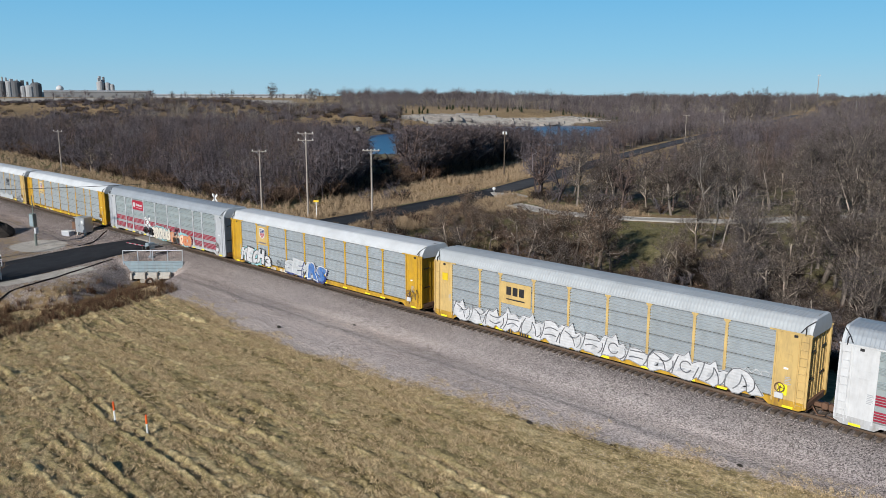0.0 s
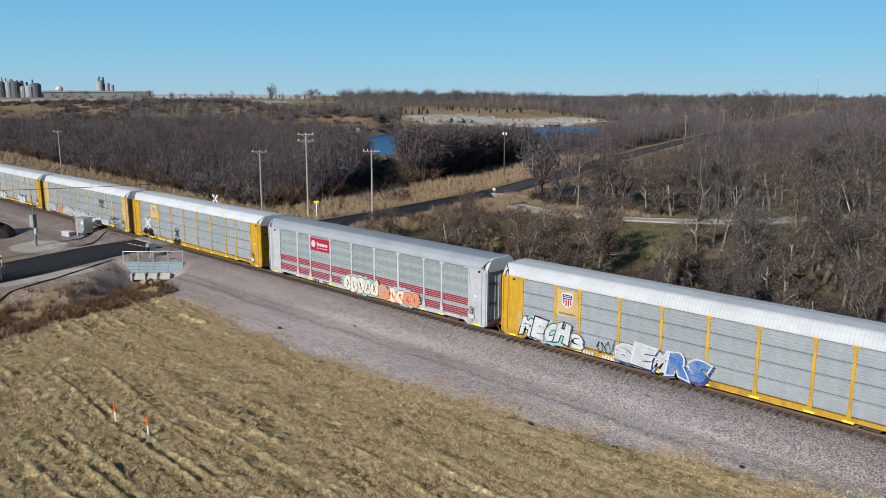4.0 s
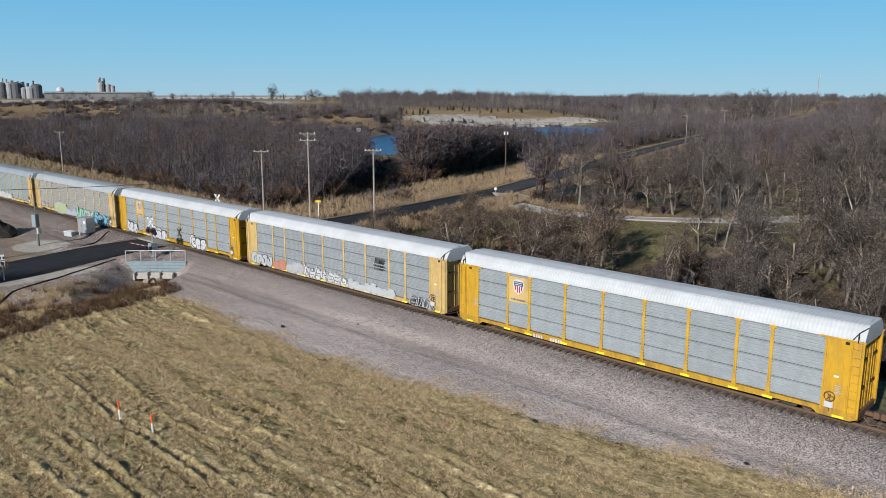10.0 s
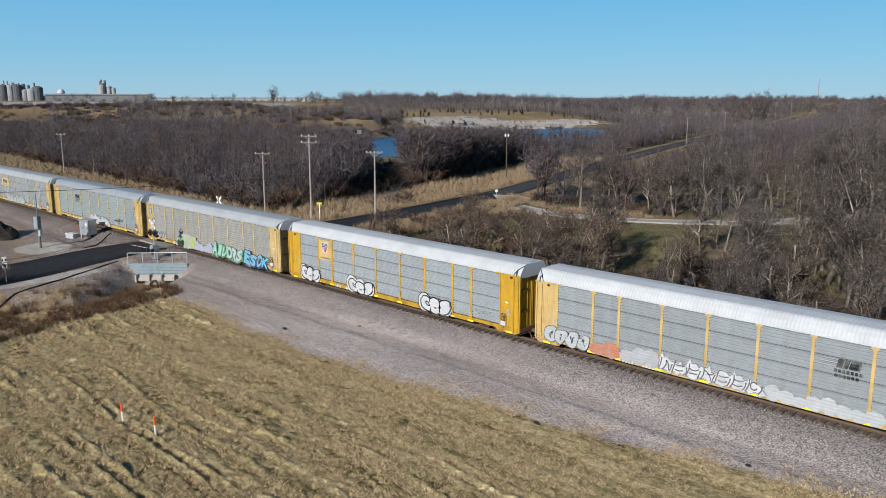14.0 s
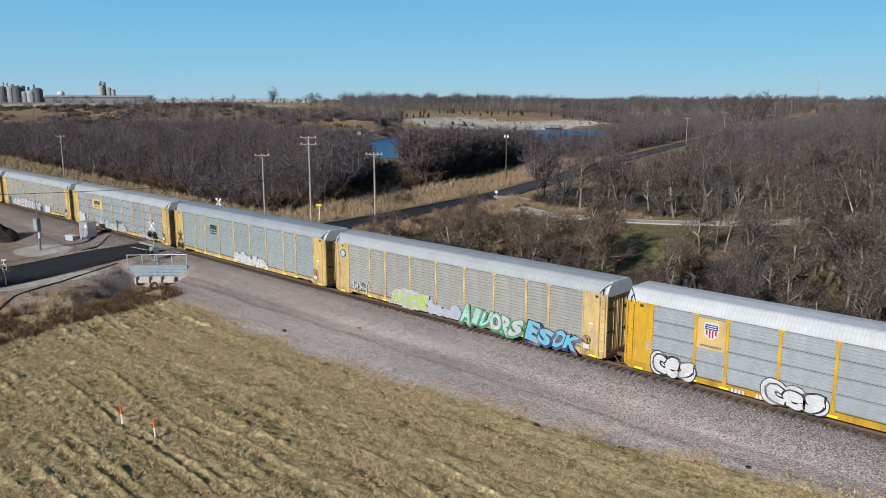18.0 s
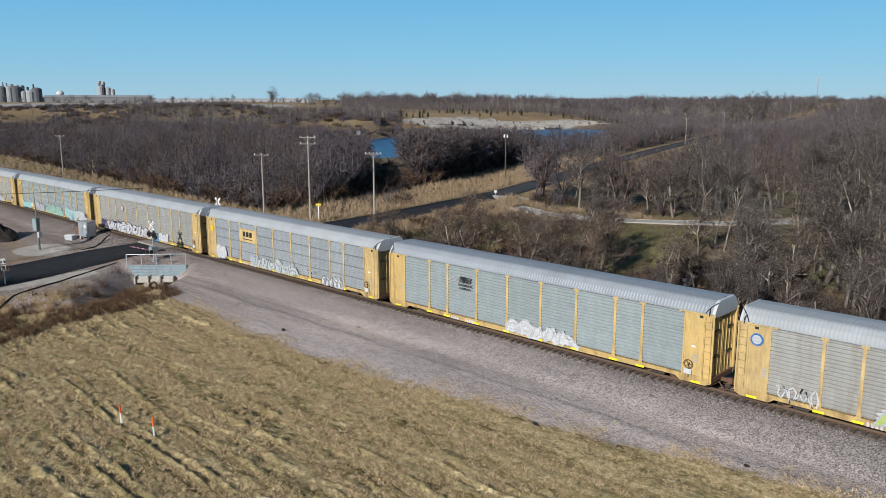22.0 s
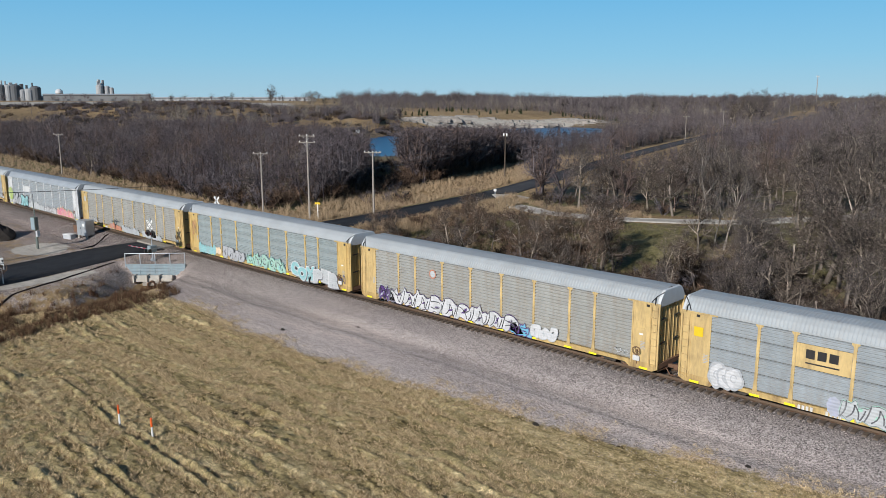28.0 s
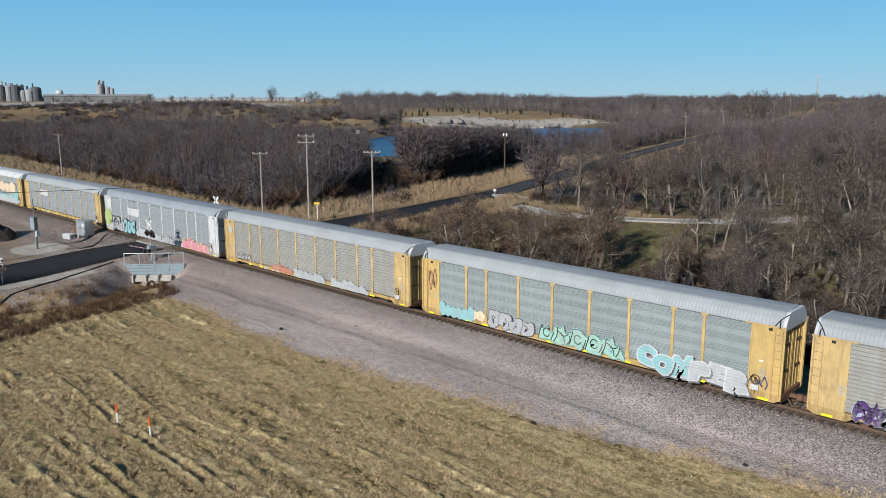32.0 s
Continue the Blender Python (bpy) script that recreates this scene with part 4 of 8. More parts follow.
def build_car(k, spec):
    car = empty("autorack_car", pose(k * PITCH, 0, 0), spec["label"], "train car", "cars of the train")
    paint, panel, roof, cap = spec["paint"], spec["panel"], spec["roof"], spec.get("cap", "roof_white")
    ribs = spec.get("ribs", "fine")
    sides = (None, pose(PITCH, 0, 0, 0, 0, 180))
    sill = {"white_paint": "silver_sill"}.get(spec.get("sill", paint), spec.get("sill", paint).replace("_paint", "_sill"))
    part("deck", cached("deck", lambda: Shape().box(0.9, PITCH - 0.9, -1.42, 1.42, 1.34, 1.44).box(6.5, PITCH - 6.5, -0.5, 0.5, 0.78, 1.34).box(6.8, PITCH - 6.8, -1.3, 1.3, 0.80, 0.98).mesh("deck", "dark_steel")), None, car)
    for at in sides:
        part("side_sill", cached(("sill", sill), lambda: sill_shape().mesh("side_sill", sill)), None, car, at=at)
        for a, b in zip(BOUNDS, BOUNDS[1:]):
            w = round(b - a, 2)
            me = cached(("panel", w, ribs, panel), lambda: panel_shape(w, ribs).mesh("side_panel", [panel, "dark_steel"] if ribs in ("fine", "plain") else [panel, "stripe_red" if ribs == "groups" else panel, panel]))
            m = pose(a, -HALF + 0.06, 0)
            part("side_panel", me, None, car, at=(at @ m if at else m))
        pm = cached(("post", paint, ribs), lambda: post_shape(ribs in ("groups", "bands")).mesh("post", paint))
        for b in BOUNDS[1:-1]:
            part("post", pm, None, car, at=(at @ pose(b, 0, 0) if at else pose(b, 0, 0)))
        for key, u0, u1, mr, lad in (("endL", 0.68, 2.5, -1, 1.0), ("endR", 26.1, 27.92, 1, 27.6)):
            e = part("end_panel", cached((key, paint), lambda: end_panel_shape(u0, u1, mr).mesh("end_panel", paint)), None, car, at=at)
            part("ladder", cached((key, "ladder", paint), lambda: ladder_shape(lad).mesh("ladder", paint)), None, e)
            part("door_slot", cached((key, "slot"), lambda: Shape().box(u0 + 0.92, u0 + 1.12, -HALF - 0.04, -HALF - 0.004, Z_EAVE - 0.22, Z_EAVE - 0.08).mesh("door_slot", "black_paint")), None, e)
    part("roof", cached(("roof", roof), lambda: roof_shape().mesh("roof", roof)), None, car)
    for end in (-1, 1):
        part("roof_hood", cached(("cap", cap, end), lambda: roof_cap_shape(end).mesh("roof_hood", cap)), None, car)
        for leaf in (0, 1):
            d = part("end_door", cached(("door", paint, end, leaf), lambda: end_door_shape(end, leaf).mesh("end_door", paint)), None, car)
            for z in (2.5, 4.0):
                y = (-0.95, 0.75)[leaf]
                part("hinge_bar", cached(("bar", end, y, z), lambda: end_bar_shape(end, y, z).mesh("hinge_bar", "black_paint")), None, d)
        part("seam_strap", cached(("strap", end), lambda: strap_shape(end).mesh("seam_strap", "black_paint")), None, car)
        part("coupler", cached(("coupler", end), lambda: coupler_shape(end).mesh("coupler", "rust_steel")), None, car)
    for x in (4.2, PITCH - 4.2):
        truck_parts(car, x, None)
    hb = part("hand_brake", cached("brake", lambda: brake_shape().mesh("hand_brake", "rust_steel")), None, car)
    part("chain_cover", cached("brake_cover", lambda: Shape().box(26.3, 26.75, -HALF - 0.16, -HALF - 0.05, 1.30, 1.62, bev=0.02).mesh("chain_cover", paint)), None, hb)
    st = cached("stencil", lambda: stencil_shape().mesh("stencil", "spray_grey"))
    for at in (None, pose(-24.6, 0, 0.1)):
        part("stencil", st, None, car, at=at)
    part("sticker", cached("sticker", lambda: Shape().box(26.62, 26.86, -HALF - 0.016, -HALF - 0.004, 2.95, 3.05).mesh("sticker", "marker_white")), None, car)
    # yellow reflectors and lettering bars along the sill
    refl = cached("reflector", lambda: Shape().box(-0.28, 0.28, -HALF - 0.075, -HALF - 0.062, 0.0, 0.13).mesh("reflector", "safety_yellow"))
    for u in (1.7, 5.2, 7.1, 10.0, 12.85, 15.75, 18.6, 21.5, 23.4, 27.0):
        part("reflector", refl, None, car, at=pose(u, 0, Z_SILL + (0.17 if 3 < u < 26 else 0.06)))
    mark = spec.get("mark", "white_paint")
    for u, n in ((7.5, 4), (8.9, 6)):
        part("sill_marking", cached(("mark", mark, n), lambda: mark_shape(u, n).mesh("sill_marking", mark)), None, car, "small lettering as bars on the sill")
    for fn, args in spec.get("art", ()):
        fn(car, *args)
    return car


def brake_shape():
    s = Shape()
    c = (26.55, -HALF - 0.20, 1.95)
    pts = [(c[0] + 0.26 * math.cos(a), c[1], c[2] + 0.26 * math.sin(a)) for a in np.linspace(0, 6.2832, 13)]
    for p, q in zip(pts, pts[1:]):
        s.tube(p, q, 0.025, n=5)
    for k in range(3):
        s.tube(c, pts[k * 4], 0.018, n=4)
    s.tube((c[0], -HALF - 0.02, c[2]), c, 0.05, n=6)
    s.tube((c[0], -HALF - 0.08, 1.1), (c[0], -HALF - 0.08, 1.95), 0.03, n=5)
    return s


def stencil_shape():
    s = Shape()
    for i in range(6):
        s.box(26.72, 26.72 + (0.22, 0.34, 0.28)[i % 3], -HALF - 0.014, -HALF - 0.004, 2.05 + i * 0.09, 2.09 + i * 0.09)
    return s


def mark_shape(u, n):
    s = Shape()
    for i in range(n):
        s.box(u, u + 0.13, -HALF - 0.034, -HALF - 0.022, Z_SILL + 0.12, Z_SILL + 0.36)
        u += 0.21
    return s


# ---------------------------------------------------------------- paint and plates on the cars
def text_faces(word, offset):
    cu = bpy.data.curves.new("letters", "FONT")
    cu.body, cu.size, cu.offset, cu.resolution_u = word, 1.0, offset, 3
    ob = bpy.data.objects.new("letters", cu)
    me = bpy.data.meshes.new_from_object(ob)
    v = np.empty(len(me.vertices) * 3)
    me.vertices.foreach_get("co", v)
    fs = [tuple(p.vertices) for p in me.polygons]
    bpy.data.objects.remove(ob)
    bpy.data.curves.remove(cu)
    bpy.data.meshes.remove(me)
    return v.reshape(-1, 3), fs


Y_ART = -HALF - 0.105


def plate(car, name, u0, u1, z0, z1, mat, y=-HALF - 0.035, label="", thick=0.02):
    return part(name, Shape().box(u0, u1, y, y + thick, z0, z1), mat, car, label)


def paint(s, mats, car, label):
    """The pieces of one painting: the ground coat or first letter, and each further letter under it."""
    ends = s.cuts[1:] + [len(s.f)]
    first = None
    for a, b in zip(s.cuts, ends):
        if a == b:
            continue
        used = sorted({i for f in s.f[a:b] for i in f})
        back = {i: k for k, i in enumerate(used)}
        q = Shape()
        q.v = [s.v[i] for i in used]
        q.f = [tuple(back[i] for i in f) for f in s.f[a:b]]
        q.m = s.m[a:b]
        if first is None:
            first = part("graffiti", q, mats, car, label)
        else:
            part("letter", q, mats, first)


def bars(s, mats, parent, label=""):
    """Each bar that stands for a letter, as a part of its own."""
    for f, slot in zip(s.f, s.m):
        q = Shape()
        q.add([s.v[i] for i in f], [tuple(range(len(f)))])
        part("letter", q, [mats[slot]], parent, label)


def outline_disc(u, z, a, b, lobes, depth, n=48, seed=0, turn=0.0):
    rng = random.Random(seed)
    ph = rng.uniform(0, 6)
    ring = []
    for i in range(n):
        t = 2 * math.pi * i / n
        e = 1 + depth * (abs(math.sin(lobes * t / 2 + ph)) - 0.5) + 0.4 * depth * math.sin(2 * t + ph)
        x, w = a * e * math.cos(t), b * e * math.sin(t)
        ring.append((u + x * math.cos(turn) - w * math.sin(turn), z + x * math.sin(turn) + w * math.cos(turn)))
    return ring


def flat(s, ring, y, slot):
    s.add([(u, y, z) for u, z in ring], [tuple(range(len(ring)))], slot)


def strokes(s, pts, w, y, slot):
    for (a, b), (c, d) in zip(pts, pts[1:]):
        L = math.hypot(c - a, d - b) or 1
        nx, nz = -(d - b) / L * w, (c - a) / L * w
        s.add([(a - nx, y, b - nz), (c - nx, y, d - nz), (c + nx, y, d + nz), (a + nx, y, b + nz)], [(0, 1, 2, 3)], slot)


def cloud(car, u0, u1, z0, z1, fill, line, seed=1, label="bubble-shaped graffiti"):
    """A rounded throw-up: dark outline, pale fill, inner loops."""
    s = Shape()
    u, z, a, b = (u0 + u1) / 2, (z0 + z1) / 2, (u1 - u0) / 2, (z1 - z0) / 2
    rng = random.Random(seed)
    for i, n in enumerate((-0.52, 0.0, 0.5)):
        s.cut()
        bb = b * rng.uniform(0.82, 1.0)
        zz = z0 + bb + 0.03 * i
        for gr, sl in ((1.0, 0), (0.86, 1)):
            flat(s, outline_disc(u + n * a, zz, a * 0.52 * gr + (0.0 if sl else 0.05), bb * gr + (0.0 if sl else 0.04), rng.choice((4, 5, 6)), 0.16, seed=seed + i), Y_ART - 0.004 * i - 0.0018 * sl, sl)
        strokes(s, [(u + n * a + 0.2 * a * math.cos(t), zz + 0.34 * bb * math.sin(t)) for t in np.linspace(0.4, 5.4, 9)], 0.035, Y_ART - 0.004 * i - 0.003, 0)
    paint(s, ["spray_" + line, "spray_" + fill], car, label)


def bubble(car, word, u0, u1, z0, z1, seed=3, fill="white", line="black"):
    """A white bubble with a dark rim and the letters drawn in it."""
    s = Shape()
    u, z, a, b = (u0 + u1) / 2, (z0 + z1) / 2, (u1 - u0) / 2, (z1 - z0) / 2
    n = len(word)
    for i in range(n):
        s.cut()
        for gr, sl, dy in ((0.06, 0, 0.010), (0.0, 1, 0.008)):
            c = u0 + (i + 0.5) * (u1 - u0) / n
            flat(s, outline_disc(c, z - 0.10 * i * b, a / n * 1.22 + gr, b * (1.0 - 0.13 * i) + gr, 3, 0.10, 40, seed + i), Y_ART + dy - 0.0006 * i, sl)
    paint(s, ["spray_" + line, "spray_" + fill], car, "white bubble graffiti with a black rim")
    letters(car, word, u0 + 0.1 * a, u1 - 0.1 * a, z0 + 0.22 * b, z1 - 0.30 * b, fill, line, None, seed, 0.1, "bubble letters in black outline", 0.05, -0.04)


def letters(car, word, u0, u1, z0, z1, fill, line, halo=None, seed=3, slant=0.18, label="lettered graffiti", fat=0.035, tilt=0.0, fill2=None, shade=None):
    """Fat letters with an outline, and a halo behind them where there is one."""
    s = Shape()
    rng = random.Random(seed)
    mats = ["spray_" + line, "spray_" + fill, "spray_" + (halo or fill), "spray_" + (fill2 or fill), "spray_" + (shade or line)]
    n = len(word)
    w = (u1 - u0) / n
    if halo:
        flat(s, outline_disc((u0 + u1) / 2, (z0 + z1) / 2, (u1 - u0) / 2 * 1.06, (z1 - z0) / 2 * 1.22, 17, 0.13, 90, seed), Y_ART + 0.006, 2)
    for i, ch in enumerate(word):
        s.cut()
        h0, h1 = z0 + rng.uniform(-0.06, 0.12) * (z1 - z0), z1 - rng.uniform(-0.10, 0.14) * (z1 - z0)
        lean, bow, wide = slant + rng.uniform(-0.12, 0.12), rng.uniform(-0.10, 0.10), rng.uniform(1.0, 1.16) * (0.5 if ch in "I1" else 1.0)
        coats = [(fat + 0.055, 0, 0.0, 0.0), (fat, 1 if not fill2 or i < n / 2 else 3, -0.002, 0.0)]
        if shade:
            coats.insert(0, (fat + 0.06, 4, 0.003, 0.07 * (z1 - z0)))
        for off, sl, dy, drop in coats:
            v, fs = text_faces(ch, off)
            if not fs:
                continue
            base, _ = text_faces(ch, fat)
            lo, hi = base.min(0), base.max(0)
            x = (v[:, 0] - lo[0]) / (hi[0] - lo[0] + 1e-6)
            y = (v[:, 1] - lo[1]) / (hi[1] - lo[1] + 1e-6)
            spread = wide + bow * (y - 0.5) * 2
            X = u0 + (i + 0.5 + (x - 0.5) * spread) * w + lean * (y - 0.5) * (z1 - z0) + 0.07 * w * np.sin(5 * y + 2.3 * i) + drop
            Z = h0 + y * (h1 - h0) + tilt * (X - u0) + 0.07 * (z1 - z0) * np.sin(4 * x + 2 * i) - drop
            s.add([(a, Y_ART + dy - 0.0065 * (i % 2), b) for a, b in zip(X, Z)], fs, sl)
    paint(s, mats, car, label)


def blobs(car, n, u0, u1, z0, z1, fill, line, halo=None, seed=3, label="rounded graffiti shapes", fill2=None, rim=0.055, slant=0.15):
    """A row of fat rounded shapes with rims and small dark counters: paint whose word cannot be read."""
    s = Shape()
    rng = random.Random(seed)
    if halo:
        flat(s, outline_disc((u0 + u1) / 2, (z0 + z1) / 2, (u1 - u0) / 2 * 1.07, (z1 - z0) / 2 * 1.2, 19, 0.14, 100, seed), Y_ART + 0.008, 2)
    w = (u1 - u0) / n
    for i in range(n):
        s.cut()
        c, h = u0 + (i + 0.5) * w, (z1 - z0) * rng.uniform(0.82, 1.05)
        m = z0 + h / 2 + rng.uniform(-0.03, 0.08) * h
        notch, deep, ph = rng.uniform(0, 6.28), rng.uniform(0.25, 0.5), rng.uniform(0, 6)
        for grow, sl, dy in ((rim, 0, 0.0), (0.0, 1 if not fill2 or i < n / 2 else 3, -0.002)):
            ring = []
            for k in range(36):
                t = 6.2832 * k / 36
                sq = (abs(math.cos(t)) ** 3 + abs(math.sin(t)) ** 3) ** (-1 / 3)
                e = sq * (1 + 0.07 * math.sin(3 * t + ph)) * (1 - deep * math.exp(-((math.cos((t - notch) / 2) ** 2 - 1) / 0.05) ** 2))
                x, y = (w * 0.56) * e * math.cos(t), h * 0.5 * e * math.sin(t)
                r = math.hypot(x, y) + 1e-6
                x, y = x * (1 + grow / r), y * (1 + grow / r)
                ring.append((c + x + slant * y, m + y))
            flat(s, ring, Y_ART + dy - 0.0045 * (i % 3), sl)
        y = Y_ART - 0.0045 * (i % 3) - 0.0035
        for _ in range(rng.choice((1, 2))):
            a, b = c + rng.uniform(-0.14, 0.14) * w, m + rng.uniform(-0.2, 0.2) * h
            flat(s, outline_disc(a, b, w * rng.uniform(0.04, 0.08), h * rng.uniform(0.08, 0.15), 2, 0.05, 12, i), y, 0)
        strokes(s, [(c + rng.uniform(-0.3, 0.3) * w, m - 0.3 * h), (c + rng.uniform(-0.2, 0.2) * w, m), (c + rng.uniform(-0.3, 0.3) * w, m + 0.22 * h)], 0.036, y, 0)
    paint(s, ["spray_" + line, "spray_" + fill, "spray_" + (halo or fill), "spray_" + (fill2 or fill)], car, label)


def curl(a, b, bow, n=7):
    """A bowed line from a to b."""
    (ax, az), (bx, bz) = a, b
    return [(ax + (bx - ax) * t - (bz - az) * bow * math.sin(math.pi * t), az + (bz - az) * t + (bx - ax) * bow * math.sin(math.pi * t)) for t in (k / (n - 1) for k in range(n))]


def wild(car, u0, u1, z0, z1, fill, line, n=8, seed=5, label="angular interlocking graffiti", accent=None):
    """One interlocked mass of letters: ragged spiky rim, bowed inner lines, tinted facets; no readable word."""
    s = Shape()
    rng = random.Random(seed)
    w, H = (u1 - u0) / n, z1 - z0
    # the outline climbs and falls letter by letter
    top = [(u0, z0 + 0.25 * H)]
    for i in range(n):
        c, hi = u0 + i * w, rng.uniform(0.66, 1.0)
        kind = rng.randrange(3)
        if kind == 0:
            top += [(c + 0.10 * w, z0 + hi * 0.82 * H), (c + 0.22 * w, z0 + (hi + 0.10) * H), (c + 0.36 * w, z0 + hi * 0.80 * H), (c + 0.62 * w, z0 + hi * 0.86 * H), (c + 0.86 * w, z0 + hi * 0.66 * H)]
        elif kind == 1:
            top += [(c + 0.08 * w, z0 + hi * 0.70 * H), (c + 0.24 * w, z0 + hi * 0.90 * H), (c + 0.48 * w, z0 + hi * 0.96 * H), (c + 0.70 * w, z0 + hi * 0.90 * H), (c + 0.90 * w, z0 + hi * 0.72 * H)]
        else:
            top += [(c + 0.06 * w, z0 + hi * 0.88 * H), (c + 0.40 * w, z0 + hi * 0.84 * H), (c + 0.58 * w, z0 + (hi + 0.06) * H), (c + 0.72 * w, z0 + hi * 0.62 * H), (c + 0.92 * w, z0 + hi * 0.74 * H)]
    top.append((u1 + 0.30 * w, z0 + 0.06 * H))
    low = [(u, max(Z_SILL + 0.18, z0 + rng.choice((-0.12, -0.05, 0.02, 0.08, 0.14)) * H)) for u, _ in top]
    m = len(top)
    for grow, y, slot in ((0.085, Y_ART + 0.0075, 2), (0.045, Y_ART + 0.0055, 0), (0.0, Y_ART + 0.0035, 1)):
        vs = [(u, y, z - grow * 0.6) for u, z in low] + [(u + (grow if k == m - 1 else -grow if k == 0 else 0), y, z + grow) for k, (u, z) in enumerate(top)]
        s.add(vs, [(k, k + 1, m + k + 1, m + k) for k in range(m - 1)], slot)
    for i in range(n):
        s.cut()
        c = u0 + i * w
        y = Y_ART - 0.0008 * (i % 3)

        def at(a, b):
            return (c + a * w + 0.10 * H * (b - 0.5), z0 + b * H * 0.86)

        # facets in a second tone
        for _ in range(rng.choice((1, 2))):
            a, b = rng.uniform(0.15, 0.65), rng.uniform(0.12, 0.5)
            d, e = rng.uniform(0.14, 0.3), rng.uniform(0.14, 0.3)
            flat(s, [at(a, b), at(a + d, b + e * 0.3), at(a + d * 1.15, b + e), at(a + d * 0.3, b + e * 0.75)], y + 0.002, 2)
        # letter edges
        strokes(s, curl(at(0.02, 0.04), at(0.16, 0.92), rng.uniform(-0.14, 0.14)), 0.036, y, 0)
        pick = rng.randrange(4)
        if pick == 0:
            strokes(s, curl(at(0.2, 0.62), at(0.85, 0.66), rng.uniform(-0.2, 0.2)), 0.036, y, 0)
            strokes(s, curl(at(0.22, 0.30), at(0.80, 0.34), rng.uniform(-0.2, 0.2)), 0.036, y, 0)
        elif pick == 1:
            strokes(s, [(at(0.5, 0.5)[0] + 0.22 * w * math.cos(t), at(0.5, 0.5)[1] + 0.22 * H * math.sin(t)) for t in np.linspace(0.5, 5.9, 11)], 0.036, y, 0)
        elif pick == 2:
            strokes(s, curl(at(0.2, 0.75), at(0.75, 0.1), 0.18), 0.036, y, 0)
            strokes(s, curl(at(0.45, 0.55), at(0.9, 0.72), -0.2), 0.036, y, 0)
        else:
            strokes(s, curl(at(0.3, 0.08), at(0.52, 0.78), -0.15) + curl(at(0.52, 0.78), at(0.78, 0.1), 0.12), 0.036, y, 0)
        strokes(s, curl(at(0.84, 0.06), at(0.98, 0.62), rng.uniform(-0.25, 0.05)), 0.036, y, 0)
    paint(s, ["spray_" + line, "spray_" + fill, "spray_" + (accent or fill)], car, label)


def smear(car, u0, u1, z0, z1, fill, seed=8, n=5, label="faded and half painted-over graffiti"):
    """Patches of faded paint."""
    s = Shape()
    rng = random.Random(seed)
    for i in range(n):
        s.cut()
        u = u0 + (u1 - u0) * (i + 0.5) / n
        h = (z1 - z0) * rng.uniform(0.6, 1.0)
        flat(s, outline_disc(u, z0 + h / 2, (u1 - u0) / n * 0.62, h / 2, rng.choice((5, 7, 9)), 0.13, seed=seed + i), Y_ART + 0.010 - 0.002 * (i % 4), 0)
    paint(s, ["spray_" + fill], car, label)


def tag(car, u0, u1, z0, z1, line, seed=2, wgt=0.03, label="thin scribbled tag"):
    s = Shape()
    rng = random.Random(seed)
    n = max(3, int((u1 - u0) / 0.35))
    pts = []
    for i in range(n * 4):
        t = i / (n * 4 - 1)
        pts.append((u0 + (u1 - u0) * t + 0.12 * math.sin(i * 2.1), (z0 + z1) / 2 + (z1 - z0) * 0.5 * math.sin(i * 1.57 + rng.uniform(-0.5, 0.5)) * rng.uniform(0.5, 1)))
    strokes(s, pts, wgt, Y_ART - 0.006, 0)
    paint(s, ["spray_" + line], car, label)


def shield_plate(car, u0=5.3, u1=7.0, z0=3.05, pale="pale_yellow_paint", faded=False):
    p = plate(car, "sign_plate", u0, u1, z0, Z_EAVE - 0.14, pale, label="yellow plate with a faded emblem" if faded else "yellow plate with a striped shield emblem")
    u, z, y = (u0 + u1) / 2, z0 + 1.12, -HALF - 0.045
    s = Shape()
    ring = [(-0.38, 0.42), (0, 0.49), (0.38, 0.42), (0.41, 0.10), (0.35, -0.28), (0.0, -0.50), (-0.35, -0.28), (-0.41, 0.10)]
    flat(s, [(u + a * 1.12, z + b * 1.1) for a, b in ring], y, 0)
    flat(s, [(u + a, z + b) for a, b in ring], y - 0.003, 1)
    flat(s, [(u - 0.36, z + 0.37), (u + 0.36, z + 0.37), (u + 0.38, z + 0.06), (u - 0.38, z + 0.06)], y - 0.006, 2)
    for i in range(2):
        flat(s, [(u - 0.3, z + 0.13 + 0.12 * i), (u + 0.3, z + 0.13 + 0.12 * i), (u + 0.3, z + 0.18 + 0.12 * i), (u - 0.3, z + 0.18 + 0.12 * i)], y - 0.009, 1)
    part("emblem", s, ["white_paint", "white_paint", "spray_navy"] if not faded else ["white_paint", "white_paint", "spray_salmon"], p)
    for i in range(4):
        c = u - 0.27 + 0.18 * i
        b = -0.25 if i in (0, 3) else -0.40
        part("stripe", Shape().box(c - 0.05, c + 0.05, y - 0.007, y - 0.004, z + b, z + 0.04), "spray_salmon" if faded else "sign_red", p)
    t = Shape()
    for i in range(10):
        flat(t, [(u0 + 0.22 + i * 0.13, z0 + 0.14), (u0 + 0.31 + i * 0.13, z0 + 0.14), (u0 + 0.31 + i * 0.13, z0 + 0.26), (u0 + 0.22 + i * 0.13, z0 + 0.26)], y, 0)
    bars(t, ["spray_navy"], p)


